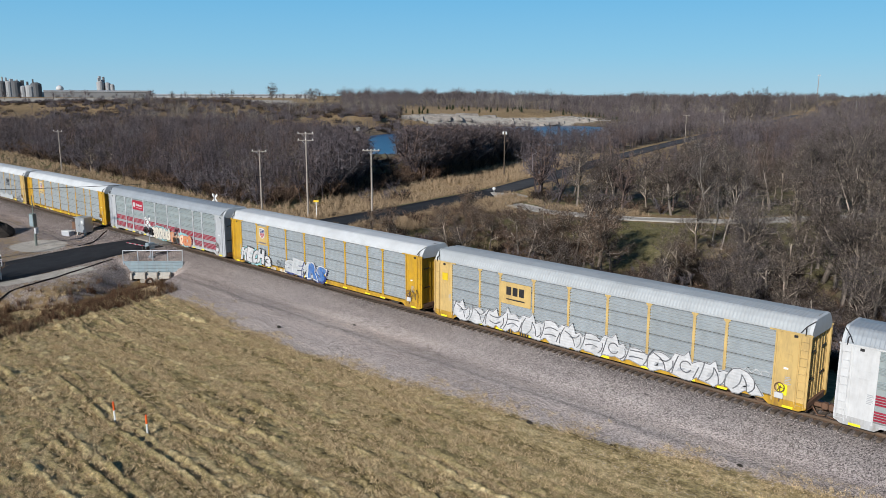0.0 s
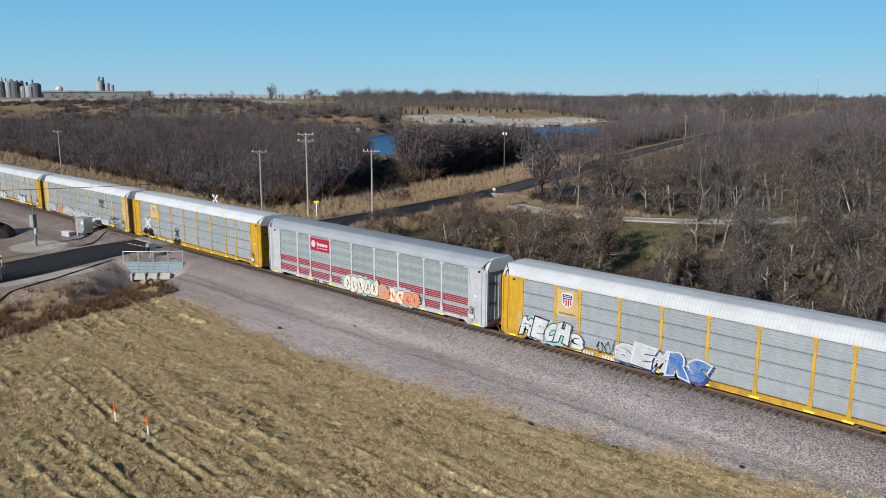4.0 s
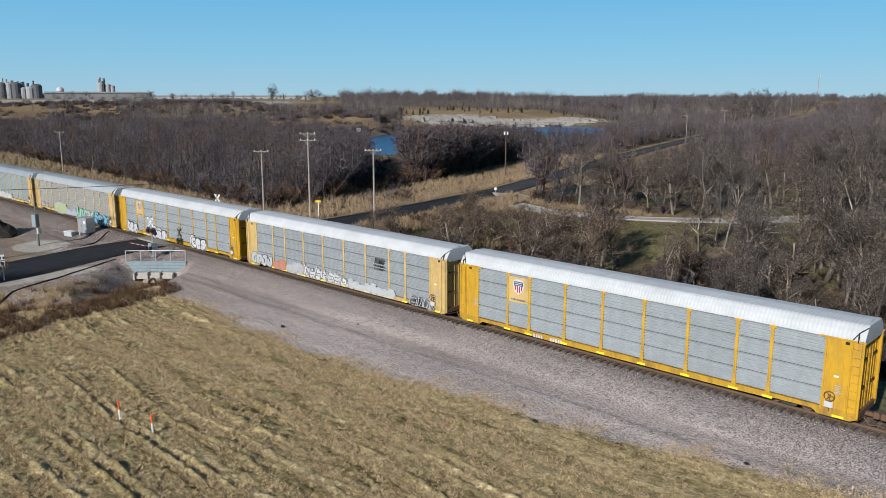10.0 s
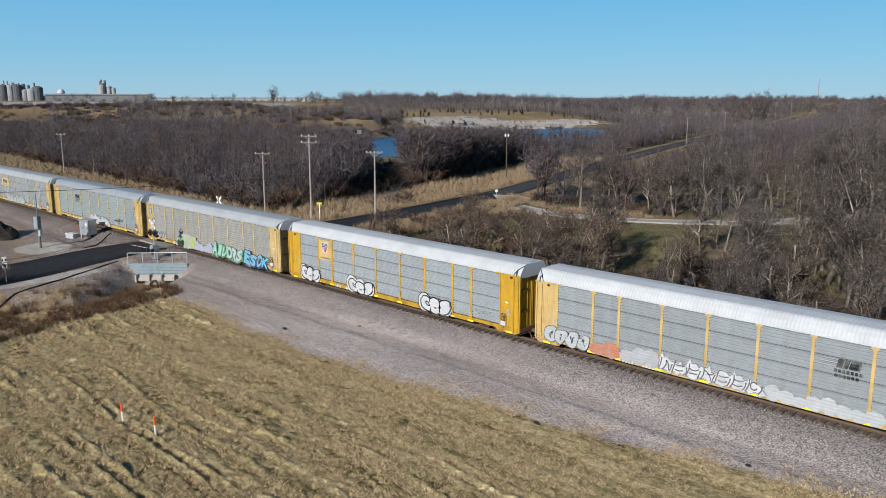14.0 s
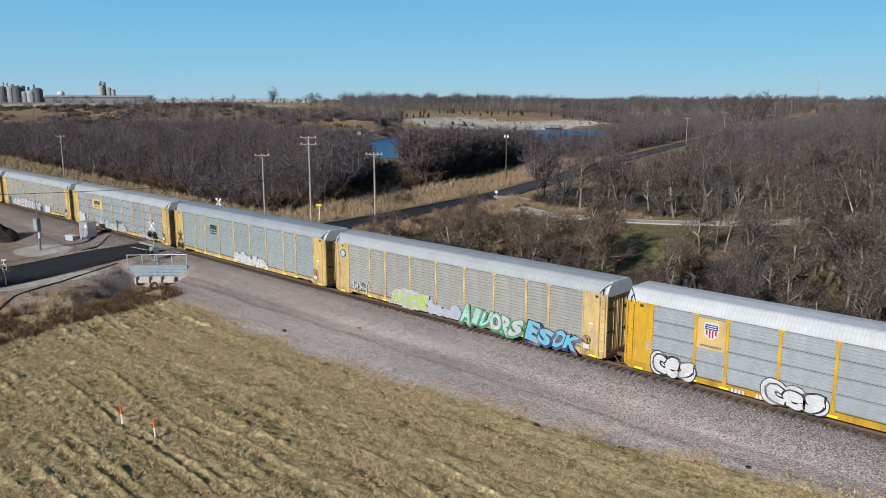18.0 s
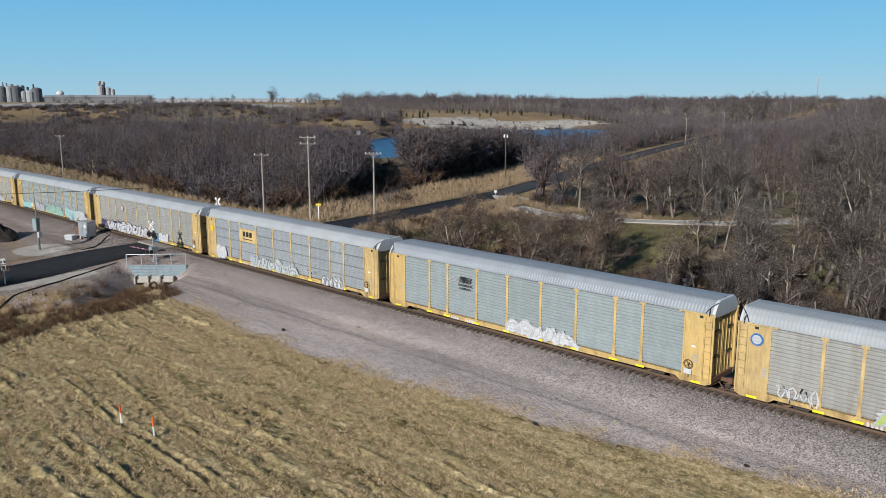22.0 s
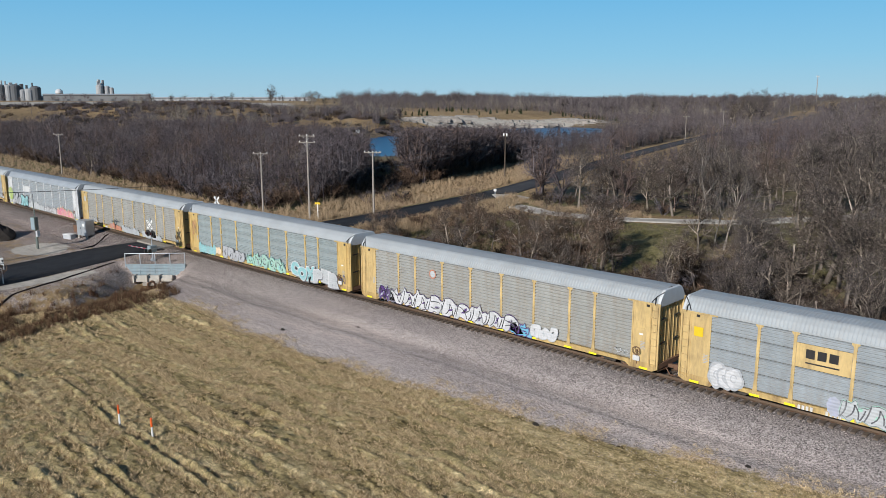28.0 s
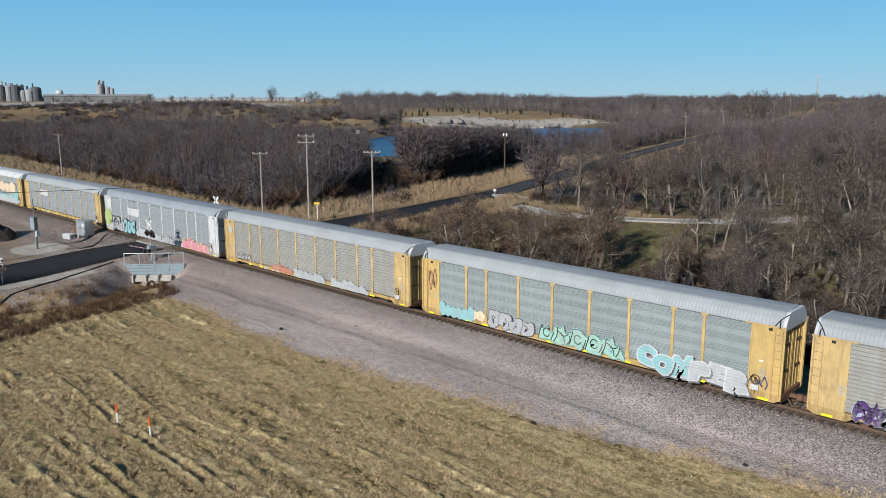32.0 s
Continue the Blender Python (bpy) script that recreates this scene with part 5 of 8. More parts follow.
def bar_plate(car, u0, u1, z0, z1, plate_mat, bar_mat, n=3, under=True):
    """A maker's plate: its bold letters as plain bars."""
    p = plate(car, "sign_plate", u0, u1, z0, z1, plate_mat, label="plate with bold dark lettering as bars")
    s = Shape()
    W, H, y = u1 - u0, z1 - z0, -HALF - 0.046
    for i in range(n):
        a = u0 + W * (0.18 + 0.64 * i / n)
        b = a + W * 0.64 / n * 0.86
        b -= 0.05
        flat(s, [(a, z0 + H * 0.42), (b, z0 + H * 0.42), (b, z0 + H * 0.80), (a, z0 + H * 0.80)], y, 0)
    if under:
        flat(s, [(u0 + W * 0.18, z0 + H * 0.2), (u1 - W * 0.2, z0 + H * 0.2), (u1 - W * 0.2, z0 + H * 0.26), (u0 + W * 0.18, z0 + H * 0.26)], y, 0)
    bars(s, [bar_mat], p)


def horse_mark(car, u0, z0, w=2.3, mat="spray_black"):
    """Slanted dark bars with two rows of small bars below, straight on the ribbed side."""
    s = Shape()
    y = Y_ART + 0.004
    for i in range(5):
        z = z0 + 0.55 + i * 0.09
        flat(s, [(u0 + 0.12 * i, z), (u0 + w * 0.55, z), (u0 + w * 0.55, z + 0.045), (u0 + 0.12 * i, z + 0.045)], y, 1)
    for a, b in ((0.46, 0.62), (0.60, 0.74), (0.72, 0.98)):
        flat(s, [(u0 + w * a, z0 + 0.55), (u0 + w * b - 0.1, z0 + 0.55), (u0 + w * b, z0 + 1.0), (u0 + w * a + 0.1, z0 + 1.0)], y - 0.003 - a * 0.004, 0)
    for r in range(2):
        for i in range(7 - r):
            a = u0 + w * 0.42 + i * 0.2 + 0.05 * r
            flat(s, [(a, z0 + 0.28 - r * 0.26), (a + 0.14, z0 + 0.28 - r * 0.26), (a + 0.14, z0 + 0.44 - r * 0.26), (a, z0 + 0.44 - r * 0.26)], y, 0)
    bars(s, [mat, "spray_grey"], car)


def red_plate(car, u0=7.2, u1=9.9, z0=3.75):
    p = plate(car, "sign_plate", u0, u1, z0, Z_EAVE - 0.14, "sign_red", label="dark red plate with a white round emblem and bars")
    s = Shape()
    y, u, z = -HALF - 0.046, u0 + 0.45, z0 + 0.58
    flat(s, outline_disc(u, z, 0.3, 0.3, 6, 0.04), y, 0)
    part("emblem", s, ["white_paint"], p)
    s = Shape()
    for i in range(7):
        a = u0 + 0.95 + i * 0.22
        flat(s, [(a, z - 0.12), (a + 0.17, z - 0.12), (a + 0.17, z + (0.22 if i == 0 else 0.12)), (a, z + (0.22 if i == 0 else 0.12))], y, 0)
        flat(s, [(a + 0.02, z - 0.36), (a + 0.14, z - 0.36), (a + 0.14, z - 0.27), (a + 0.02, z - 0.27)], y, 0)
    bars(s, ["white_paint"], p)


def round_mark(car, u, z, mat):
    s = Shape()
    flat(s, outline_disc(u, z, 0.36, 0.36, 2, 0.0), -HALF - 0.05, 0)
    flat(s, outline_disc(u, z, 0.26, 0.26, 2, 0.0), -HALF - 0.053, 1)
    part("emblem", s, [mat, "spray_pale"], car, "round painted emblem")


def box_plate(car, u0, u1, z0, z1, mat, label="small painted plate"):
    plate(car, "sign_plate", u0, u1, z0, z1, mat, -HALF - 0.04, label)


CARS = {
    4: dict(label="white and grey ribbed autorack with red stripes", paint="white_paint", panel="panel_teal", roof="roof_galvanised", ribs="groups", sill="silver_paint", mark="black_paint",
            art=[(red_plate, ())]),
    3: dict(label="pale yellow autorack with grey ribbed sides and white graffiti", paint="pale_yellow_paint", panel="panel_clean", roof="roof_silver", sill="yellow_paint", mark="black_paint",
            art=[(bar_plate, (7.2, 9.8, 2.95, 4.5, "pale_yellow_paint", "black_paint", 3)), (wild, (2.7, 25.2, 1.05, 2.6, "white", "dim", 14, 33, "long white angular graffiti with grey lines", "grey")),
                 (box_plate, (1.5, 2.05, 3.65, 4.2, "sign_yellow", "small yellow notice plate")), (tag, (24.6, 26.0, 2.3, 2.7, "white", 4, 0.02)), (box_plate, (26.4, 26.9, 1.5, 2.1, "safety_yellow"))]),
    2: dict(label="yellow autorack with white roof and blue graffiti", paint="yellow_paint", panel="panel_clean", roof="roof_white",
            art=[(shield_plate, ()), (letters, ("SEMRS", 10.0, 15.9, 0.95, 2.25, "pale", "white", None, 5, 0.25, "white and blue lettered graffiti with a dark shade", 0.075, 0.0, "blue", "navy")),
                 (letters, ("MECH", 2.5, 6.4, 1.05, 2.45, "white", "black", "cyan", 12, 0.2, "white lettered graffiti with black rims", 0.085)), (letters, ("3", 6.6, 7.5, 1.0, 2.0, "white", "dim", None, 9, 0.2, "white graffiti numeral", 0.07)), (tag, (8.5, 9.9, 1.0, 2.3, "black", 7, 0.02)), (tag, (26.5, 27.6, 1.3, 2.4, "black", 8, 0.025))]),
    1: dict(label="silver autorack with dark red stripes and colourful graffiti", paint="silver_paint", panel="panel_teal", roof="roof_galvanised", ribs="groups", sill="silver_paint", cap="roof_white", mark="black_paint",
            art=[(red_plate, ()), (blobs, (5, 11.9, 16.3, 0.95, 2.35, "cream", "black", "cyan", 7, "pale bubble graffiti with a cyan cloud")),
                 (blobs, (1, 16.4, 17.7, 0.95, 2.2, "orange", "salmon", None, 8, "orange round graffiti shape")),
                 (blobs, (4, 17.7, 21.0, 0.95, 2.2, "peach", "red", "cyan", 9, "peach and red bubble graffiti", "orange"))]),
    0: dict(label="clean yellow autorack with bright white roof", paint="yellow_paint", panel="panel_clean", roof="roof_white", art=[(shield_plate, ())]),
    -1: dict(label="pale yellow autorack with white roof and faded graffiti", paint="pale_yellow_paint", panel="panel_dull", roof="roof_white",
             art=[(horse_mark, (18.75, 3.1)), (blobs, (4, 1.6, 5.0, 1.0, 2.0, "pale", "dim", None, 2, "faded grey outlined graffiti")), (smear, (5.2, 7.2, 0.95, 2.1, "salmon", 4, 2)), (smear, (7.4, 9.9, 1.0, 2.2, "grey", 14, 3)),
                  (wild, (10.0, 16.2, 1.05, 2.1, "white", "dim", 7, 22, "white interlocking graffiti with dark lines", "pale")), (smear, (16.4, 22.2, 0.95, 1.9, "pale", 6, 8)), (wild, (24.0, 26.4, 0.9, 2.0, "black", "grey", 3, 8, "black angular graffiti"))]),
    -2: dict(label="yellow autorack with white roof and white bubble graffiti", paint="yellow_paint", panel="panel_clean", roof="roof_white",
             art=[(shield_plate, ()), (bubble, ("ces", 2.6, 5.3, 0.85, 2.3, 3)), (bubble, ("ces", 9.3, 12.6, 0.85, 2.3, 8)), (bubble, ("ces", 18.1, 21.4, 0.85, 2.3, 13)), (tag, (23.8, 25.4, 1.7, 2.1, "grey", 3, 0.02))]),
    -3: dict(label="weathered yellow autorack with dirty sides and green and blue graffiti", paint="faded_yellow_paint", panel="panel_dirty", roof="roof_pale", ribs="plain",
             art=[(round_mark, (1.75, 4.2, "spray_blue")), (letters, ("ESOK", 21.7, 25.9, 0.92, 2.2, "sky", "black", None, 4, 0.3, "blue lettered graffiti with black rims", 0.05, -0.05, None, "navy")), (smear, (11.0, 15.4, 0.9, 2.1, "lilac", 4, 5, "faded lilac graffiti")),
                  (letters, ("AUOE", 8.0, 12.0, 1.0, 2.2, "lime", "lilac", "pale", 6, 0.2, "faded lime green lettered graffiti", 0.08)), (letters, ("AIUORS", 15.6, 21.2, 0.9, 2.2, "mint", "green", None, 41, 0.35, "green lettered graffiti with pale fills", 0.05, 0.0, "pale", "green")), (tag, (3.0, 5.2, 1.1, 2.2, "white", 2, 0.04))]),
    -4: dict(label="pale yellow autorack with grey roof and white outlined graffiti", paint="pale_yellow_paint", panel="panel_teal", roof="roof_galvanised", ribs="plain",
             art=[(horse_mark, (7.3, 3.3)), (wild, (12.9, 18.6, 1.05, 2.2, "white", "grey", 5, 17, "white angular graffiti with grey lines", "pale"))]),
    -5: dict(label="weathered yellow autorack with dull sides and white graffiti", paint="faded_yellow_paint", panel="panel_dull", roof="roof_pale",
             art=[(bar_plate, (7.2, 9.9, 3.2, 4.5, "faded_yellow_paint", "black_paint", 3)), (cloud, (2.6, 4.5, 0.95, 2.4, "white", "grey", 23)), (box_plate, (1.5, 2.05, 3.65, 4.2, "sign_yellow", "small yellow notice plate")), (smear, (9.0, 10.2, 1.0, 2.2, "lilac", 5, 2)),
                  (wild, (9.6, 16.6, 1.05, 2.3, "pale", "dim", 6, 12, "grey and green outlined graffiti", "mint")), (tag, (18.0, 19.6, 1.6, 2.0, "white", 5, 0.03)), (wild, (20.4, 23.2, 0.95, 1.9, "white", "dim", 5, 33))]),
    -6: dict(label="weathered yellow autorack with long white and purple graffiti", paint="faded_yellow_paint", panel="panel_dirty", roof="roof_pale", ribs="plain",
             art=[(round_mark, (9.03, 3.95, "spray_salmon")), (wild, (2.9, 4.6, 1.05, 2.4, "purple", "black", 2, 50, "purple angular graffiti", "lilac")), (wild, (4.2, 17.4, 1.0, 2.45, "white", "black", 9, 51, "long white graffiti with purple shades", "purple")),
                  (wild, (16.6, 18.3, 1.0, 2.0, "sky", "purple", 2, 53, "blue and purple graffiti", "purple")), (blobs, (3, 18.5, 20.6, 1.1, 2.0, "white", "pale", None, 15, "small white graffiti")), (tag, (25.0, 26.0, 1.5, 1.9, "white", 6, 0.02))]),
    -7: dict(label="pale yellow autorack with teal-grey sides and green and white graffiti", paint="pale_yellow_paint", panel="panel_teal", roof="roof_pale", ribs="bands",
             art=[(smear, (2.6, 6.0, 0.95, 2.2, "cyan", 27, 6)), (smear, (5.6, 7.0, 1.2, 2.2, "peach", 7, 2)), (blobs, (4, 7.4, 11.4, 0.95, 2.2, "grey", "dim", None, 6, "grey outlined graffiti")),
                  (wild, (11.9, 18.1, 1.05, 2.4, "mint", "black", 5, 14, "mint green graffiti with black rims", "cyan")), (letters, ("COMPER", 19.4, 26.2, 0.95, 2.2, "cyan", "white", None, 15, 0.1, "pale blue lettered graffiti with white rims", 0.09, 0.0, "pale", "dim")),
                  (tag, (26.2, 27.2, 1.4, 2.2, "navy", 9, 0.03)), (tag, (1.4, 2.2, 2.4, 4.6, "salmon", 11, 0.03))]),
    -8: dict(label="weathered yellow autorack with dull brown-grey sides", paint="faded_yellow_paint", panel="panel_dirty", roof="roof_pale", ribs="plain",
             art=[(round_mark, (1.8, 4.1, "spray_pale")), (tag, (2.8, 5.4, 1.2, 2.0, "white", 3, 0.04)), (smear, (9.0, 12.2, 0.95, 1.8, "salmon", 11, 4)), (wild, (12.6, 17.0, 0.95, 1.9, "grey", "pale", 6, 61)), (wild, (18.0, 22.6, 0.95, 1.8, "pale", "grey", 6, 62))]),
    -9: dict(label="white autorack with grey ribbed sides and colourful graffiti", paint="white_paint", panel="panel_dull", roof="roof_galvanised", sill="silver_paint", mark="black_paint", ribs="plain",
             art=[(box_plate, (7.2, 9.9, 3.2, 4.1, "white_paint", "white plate with small lettering")), (smear, (0.8, 2.4, 1.4, 4.4, "lime", 3, 1)), (blobs, (6, 2.8, 9.0, 1.0, 2.6, "grey", "black", None, 24, "black and grey graffiti", "cyan", 0.12)), (smear, (9.2, 15.6, 0.9, 2.1, "pale", 31, 7)),
                  (wild, (15.4, 20.0, 0.9, 2.0, "white", "black", 5, 72)), (wild, (20.4, 26.0, 0.9, 2.2, "pink", "peach", 6, 71, "pink and yellow graffiti", "yellow"))]),
    -10: dict(label="weathered yellow autorack with dull sides", paint="faded_yellow_paint", panel="panel_dull", roof="roof_pale", ribs="plain", art=[(box_plate, (7.2, 9.9, 3.3, 4.1, "white_paint", "white plate with small lettering"))]),
    -11: dict(label="yellow autorack with white roof and cyan graffiti", paint="faded_yellow_paint", panel="panel_clean", roof="roof_white", art=[(smear, (14.0, 26.0, 0.95, 3.0, "cyan", 15, 6)), (smear, (16, 25, 2.6, 4.6, "peach", 18, 4)), (wild, (17, 25, 0.95, 2.2, "pale", "white", 6, 81))]),
}
TRAIN = {k: build_car(k, spec) for k, spec in CARS.items()}


# ---------------------------------------------------------------- plants
def tree_segments(seed, h, wide, limbs, depth, lean=0.0, girth=0.024):
    """Trunk, limbs and twigs of a bare tree: rows of start, end, radii and order."""
    rng = random.Random(seed)
    out = []

    def grow(p, d, length, rad, order):
        n = 4 if order == 0 else (2 if order == 4 else 3)
        step_len = length / n
        for i in range(n):
            d = (d + Vector((rng.gauss(0, 0.13), rng.gauss(0, 0.13), rng.gauss(0.05 if order else 0, 0.10)))).normalized()
            q = p + d * step_len
            r0, r1 = rad * (1 - 0.78 * i / n), rad * (1 - 0.78 * (i + 1) / n)
            out.append((p, q, r0, r1, order))
            if order < depth and (i > 0 or order > 0):
                for _ in range(limbs[order]):
                    side = Vector((rng.gauss(0, 1), rng.gauss(0, 1), rng.gauss(0.15, 0.5)))
                    side = (side - side.dot(d) * d).normalized()
                    a = rng.uniform(0.55, 1.05)
                    nd = (d * math.cos(a) + side * math.sin(a) * wide).normalized()
                    grow(q.lerp(p, rng.random() * 0.6), nd, length * rng.uniform(0.42, 0.68) * (1 - 0.12 * i), max(r1 * rng.uniform(0.6, 0.9), 0.014), order + 1)
            p = q

    grow(Vector((0, 0, -0.2)), Vector((lean, rng.uniform(-0.1, 0.1), 1)).normalized(), h * 0.72, h * girth, 0)
    return out


def segment_mesh(segs, thin, least=0.0):
    """Triangles: three-sided for stout pieces, single slivers for twigs."""
    rng = random.Random(len(segs))
    v, f = [], []
    for p, q, r0, r1, _ in segs:
        d = (q - p)
        if d.length < 1e-5:
            continue
        d = d.normalized()
        a = d.orthogonal().normalized()
        b = d.cross(a)
        o = len(v)
        if r0 > thin:
            for c, r in ((p, r0), (q, max(r1, least))):
                for k in range(3):
                    w = 2.094 * k
                    v.append(c + a * (r * math.cos(w)) + b * (r * math.sin(w)))
            for k in range(3):
                m = (k + 1) % 3
                f += [(o + k, o + m, o + 3 + m), (o + k, o + 3 + m, o + 3 + k)]
        else:
            w = rng.uniform(0, 3.14)
            e = (a * math.cos(w) + b * math.sin(w)) * max(r0, least)
            v += [p - e, p + e, q]
            f.append((o, o + 1, o + 2))
    return np.array([tuple(c) for c in v], np.float32), np.array(f, np.int32)


TREE_KINDS = []


def make_tree_kind(seed, h, wide, limbs, depth, bark, twig, thin=0.03, lean=0.0, girth=0.024):
    segs = tree_segments(seed, h, wide, limbs, depth, lean, girth)
    tv, tf = segment_mesh([s for s in segs if s[4] <= 3], 0.022, 0.017)
    cv, cf = segment_mesh([s for s in segs if s[4] > 3], thin, 0.016)
    TREE_KINDS.append((raw_mesh("trunk", tv, tf, bark), raw_mesh("crown", cv, cf, twig)))


make_tree_kind(1, 12.5, 1.0, (2, 3, 3, 2), 4, "bark", "twigs")
make_tree_kind(2, 10.5, 1.2, (2, 3, 3, 2), 4, "bark", "twigs")
make_tree_kind(3, 14.5, 0.8, (2, 2, 3, 3), 4, "bark_pale", "twigs_grey", girth=0.017)
make_tree_kind(4, 9.0, 1.3, (3, 3, 3, 2), 4, "bark", "twigs_red", lean=0.15)
make_tree_kind(5, 11.0, 1.15, (3, 3, 3, 2), 4, "bark", "twigs")
make_tree_kind(6, 8.0, 1.3, (3, 3, 3, 2), 4, "bark", "twigs_red", lean=-0.2)
make_tree_kind(7, 13.0, 1.05, (3, 3, 3, 3), 4, "bark", "twigs_grey")


def scatter_ok(x, y):
    """Where wood may stand: off the track, roads, lane and water."""
    rx = float(road_x(y))
    if y < 11 or abs(x - rx) < 7 or float(pond_d(x, y)) < 1.14:
        return False
    if -24 < x - rx < 7 and 18 < y < 150:
        return False
    if x < -80 and y < 29 + max(0, -120 - x) * 0.085:
        return False
    for (ax, ay), (bx, by) in zip(LANE, LANE[1:]):
        t = max(0, min(1, ((x - ax) * (bx - ax) + (y - ay) * (by - ay)) / ((bx - ax) ** 2 + (by - ay) ** 2)))
        if math.hypot(x - ax - t * (bx - ax), y - ay - t * (by - ay)) < 4.5:
            return False
    return True


LANE = ((-96, 75), (-86, 64.5), (-76.4, 61), (-63.3, 62.7), (-48.5, 72), (-33.7, 94.7), (-24, 117), (-8, 155))


def meadow(x, y):
    """The open grass on both sides of the lane."""
    ly = float(np.interp(x, [p[0] for p in LANE], [p[1] for p in LANE]))
    return -84 < x < -12 and 13 < y < ly + 6


def in_view(x, y, lo=8, hi=80):
    return lo < math.degrees(math.atan2(-x, y + 42)) < hi


def plant_tree(kind, x, y, scale, turn, label, group):
    trunk, crown = TREE_KINDS[kind]
    z = float(height(x, y))
    t = empty("tree", pose(x, y, z, 0, 0, turn), label, "tree", group)
    t.scale = (scale, scale, scale)
    part("trunk", trunk, None, t)
    part("crown", crown, None, t)


def build_near_trees():
    rng = random.Random(21)
    labels = ["leafless tree with grey-brown bark beside the railway", "broad leafless tree with a dark spreading crown", "tall leafless tree with pale bark", "low leaning tree with reddish bare twigs",
              "leafless tree with a dense dark crown", "low spreading tree with reddish bare twigs", "large leafless tree with a dense grey crown"]
    # single trees that stand out
    for kind, x, y, s, t in ((1, -52.8, 36.7, 1.12, 20), (4, -50.7, 38.7, 1.0, 80), (3, -55.5, 34.5, 1.05, 0), (5, -60.5, 35.5, 1.05, 45), (3, -48.6, 36.0, 0.9, 130), (2, -53.5, 74.0, 0.98, 30), (2, -40.7, 51.3, 0.72, 140), (2, -42.4, 52.2, 0.6, 230),
                             (0, -26.8, 46.1, 1.15, 60), (4, -25.2, 45.0, 1.0, 200), (1, -30.5, 44.5, 0.85, 250), (0, -18, 40, 1.1, 10), (6, -38.5, 87.0, 1.3, 0), (6, -33.0, 84.0, 1.15, 70), (6, -30.0, 92.0, 1.2, 160), (6, -43.0, 91.0, 1.1, 220), (6, -35.0, 96.0, 1.2, 300), (6, -26.0, 86.0, 1.1, 20), (6, -28.5, 49.5, 0.85, 40), (4, -24.0, 50.5, 1.05, 100), (4, -31.5, 52.0, 1.0, 310), (6, -21.0, 46.0, 0.8, 200), (4, -35.5, 45.5, 0.85, 60), (0, -22.5, 38.5, 0.85, 150), (4, -29.5, 37.5, 0.75, 10), (4, -18.5, 33.0, 0.8, 80), (4, -25.5, 30.0, 0.7, 170), (0, -37.0, 31.5, 0.6, 290), (5, -33.5, 39.0, 0.8, 20), (3, -37.5, 37.0, 0.7, 250),
                             (1, -70.2, 74.0, 1.0, 200), (4, -66.0, 77.5, 1.0, 10), (0, -62.0, 79.0, 0.95, 100), (4, -57.5, 80.5, 0.9, 50), (2, -53.0, 84.0, 0.9, 0), (1, -49.0, 88.0, 0.95, 170), (0, -44.5, 94.0, 0.9, 280),
                             (1, -14, 52, 1.1, 290), (4, -12, 33, 1.0, 15), (4, -45.5, 22.5, 0.62, 20), (5, -36.0, 23.0, 0.6, 40)):
        plant_tree(kind, x, y, s, t, labels[kind], "trees of the wood by the lane")
    placed = []
    # clumps and rows
    for cx, cy, sx, sy, count, lo, hi, kinds in ((-55, 35.5, 4.2, 2.6, 10, 0.6, 1.0, (1, 1, 4, 5, 3)), (-26, 42, 5.5, 5.5, 8, 0.6, 1.05, (0, 1, 4, 6, 6)), (-39, 47, 3.0, 2.5, 4, 0.5, 0.8, (4, 1, 2)),
                                                 (-28, 24, 9.0, 4.0, 10, 0.42, 0.66, (4, 1, 1, 6)), (-44, 27, 4.0, 4.0, 5, 0.35, 0.55, (5, 3, 4)), (-69, 30, 5.0, 5.0, 9, 0.5, 0.75, (3, 5, 1)), (-71, 43, 6.5, 5.5, 8, 0.4, 0.7, (3, 5, 5)), (-62, 50, 4.0, 4.0, 3, 0.5, 0.7, (3, 5))):
        for _ in range(count):
            x, y = rng.gauss(cx, sx), max(13.5, rng.gauss(cy, sy))
            if scatter_ok(x, y):
                placed.append((x, y))
                k = rng.choice(kinds)
                plant_tree(k, x, y, rng.uniform(lo, hi), rng.uniform(0, 360), labels[k], "trees of the wood by the lane")
    for _ in range(30):
        x = rng.uniform(-74, -18)
        y = float(np.interp(x, [p[0] for p in LANE], [p[1] for p in LANE])) + rng.uniform(7, 20)
        if scatter_ok(x, y):
            placed.append((x, y))
            k = rng.choice((0, 1, 4, 6, 3))
            plant_tree(k, x, y, rng.uniform(0.65, 0.95), rng.uniform(0, 360), labels[k], "trees of the wood by the lane")
    n = 0
    while n < 80:
        x, y = rng.uniform(-84, 24), rng.uniform(13, 150)
        if not in_view(x, y) or not scatter_ok(x, y) or any((x - a) ** 2 + (y - b) ** 2 < 9 for a, b in placed):
            continue
        if meadow(x, y) and rng.random() < 0.985:
            continue
        if y < 40 and rng.random() < 0.35:
            continue
        if 0 < x - float(road_x(y)) < 10 + 0.2 * max(0, y - 60) and rng.random() < 0.85:
            continue
        placed.append((x, y))
        k = rng.choice((0, 0, 1, 1, 2, 3, 4, 4, 5, 6))
        plant_tree(k, x, y, rng.uniform(0.6, 0.95) * (0.8 if y < 30 else 1.0), rng.uniform(0, 360), labels[k], "trees of the wood by the lane")
        n += 1
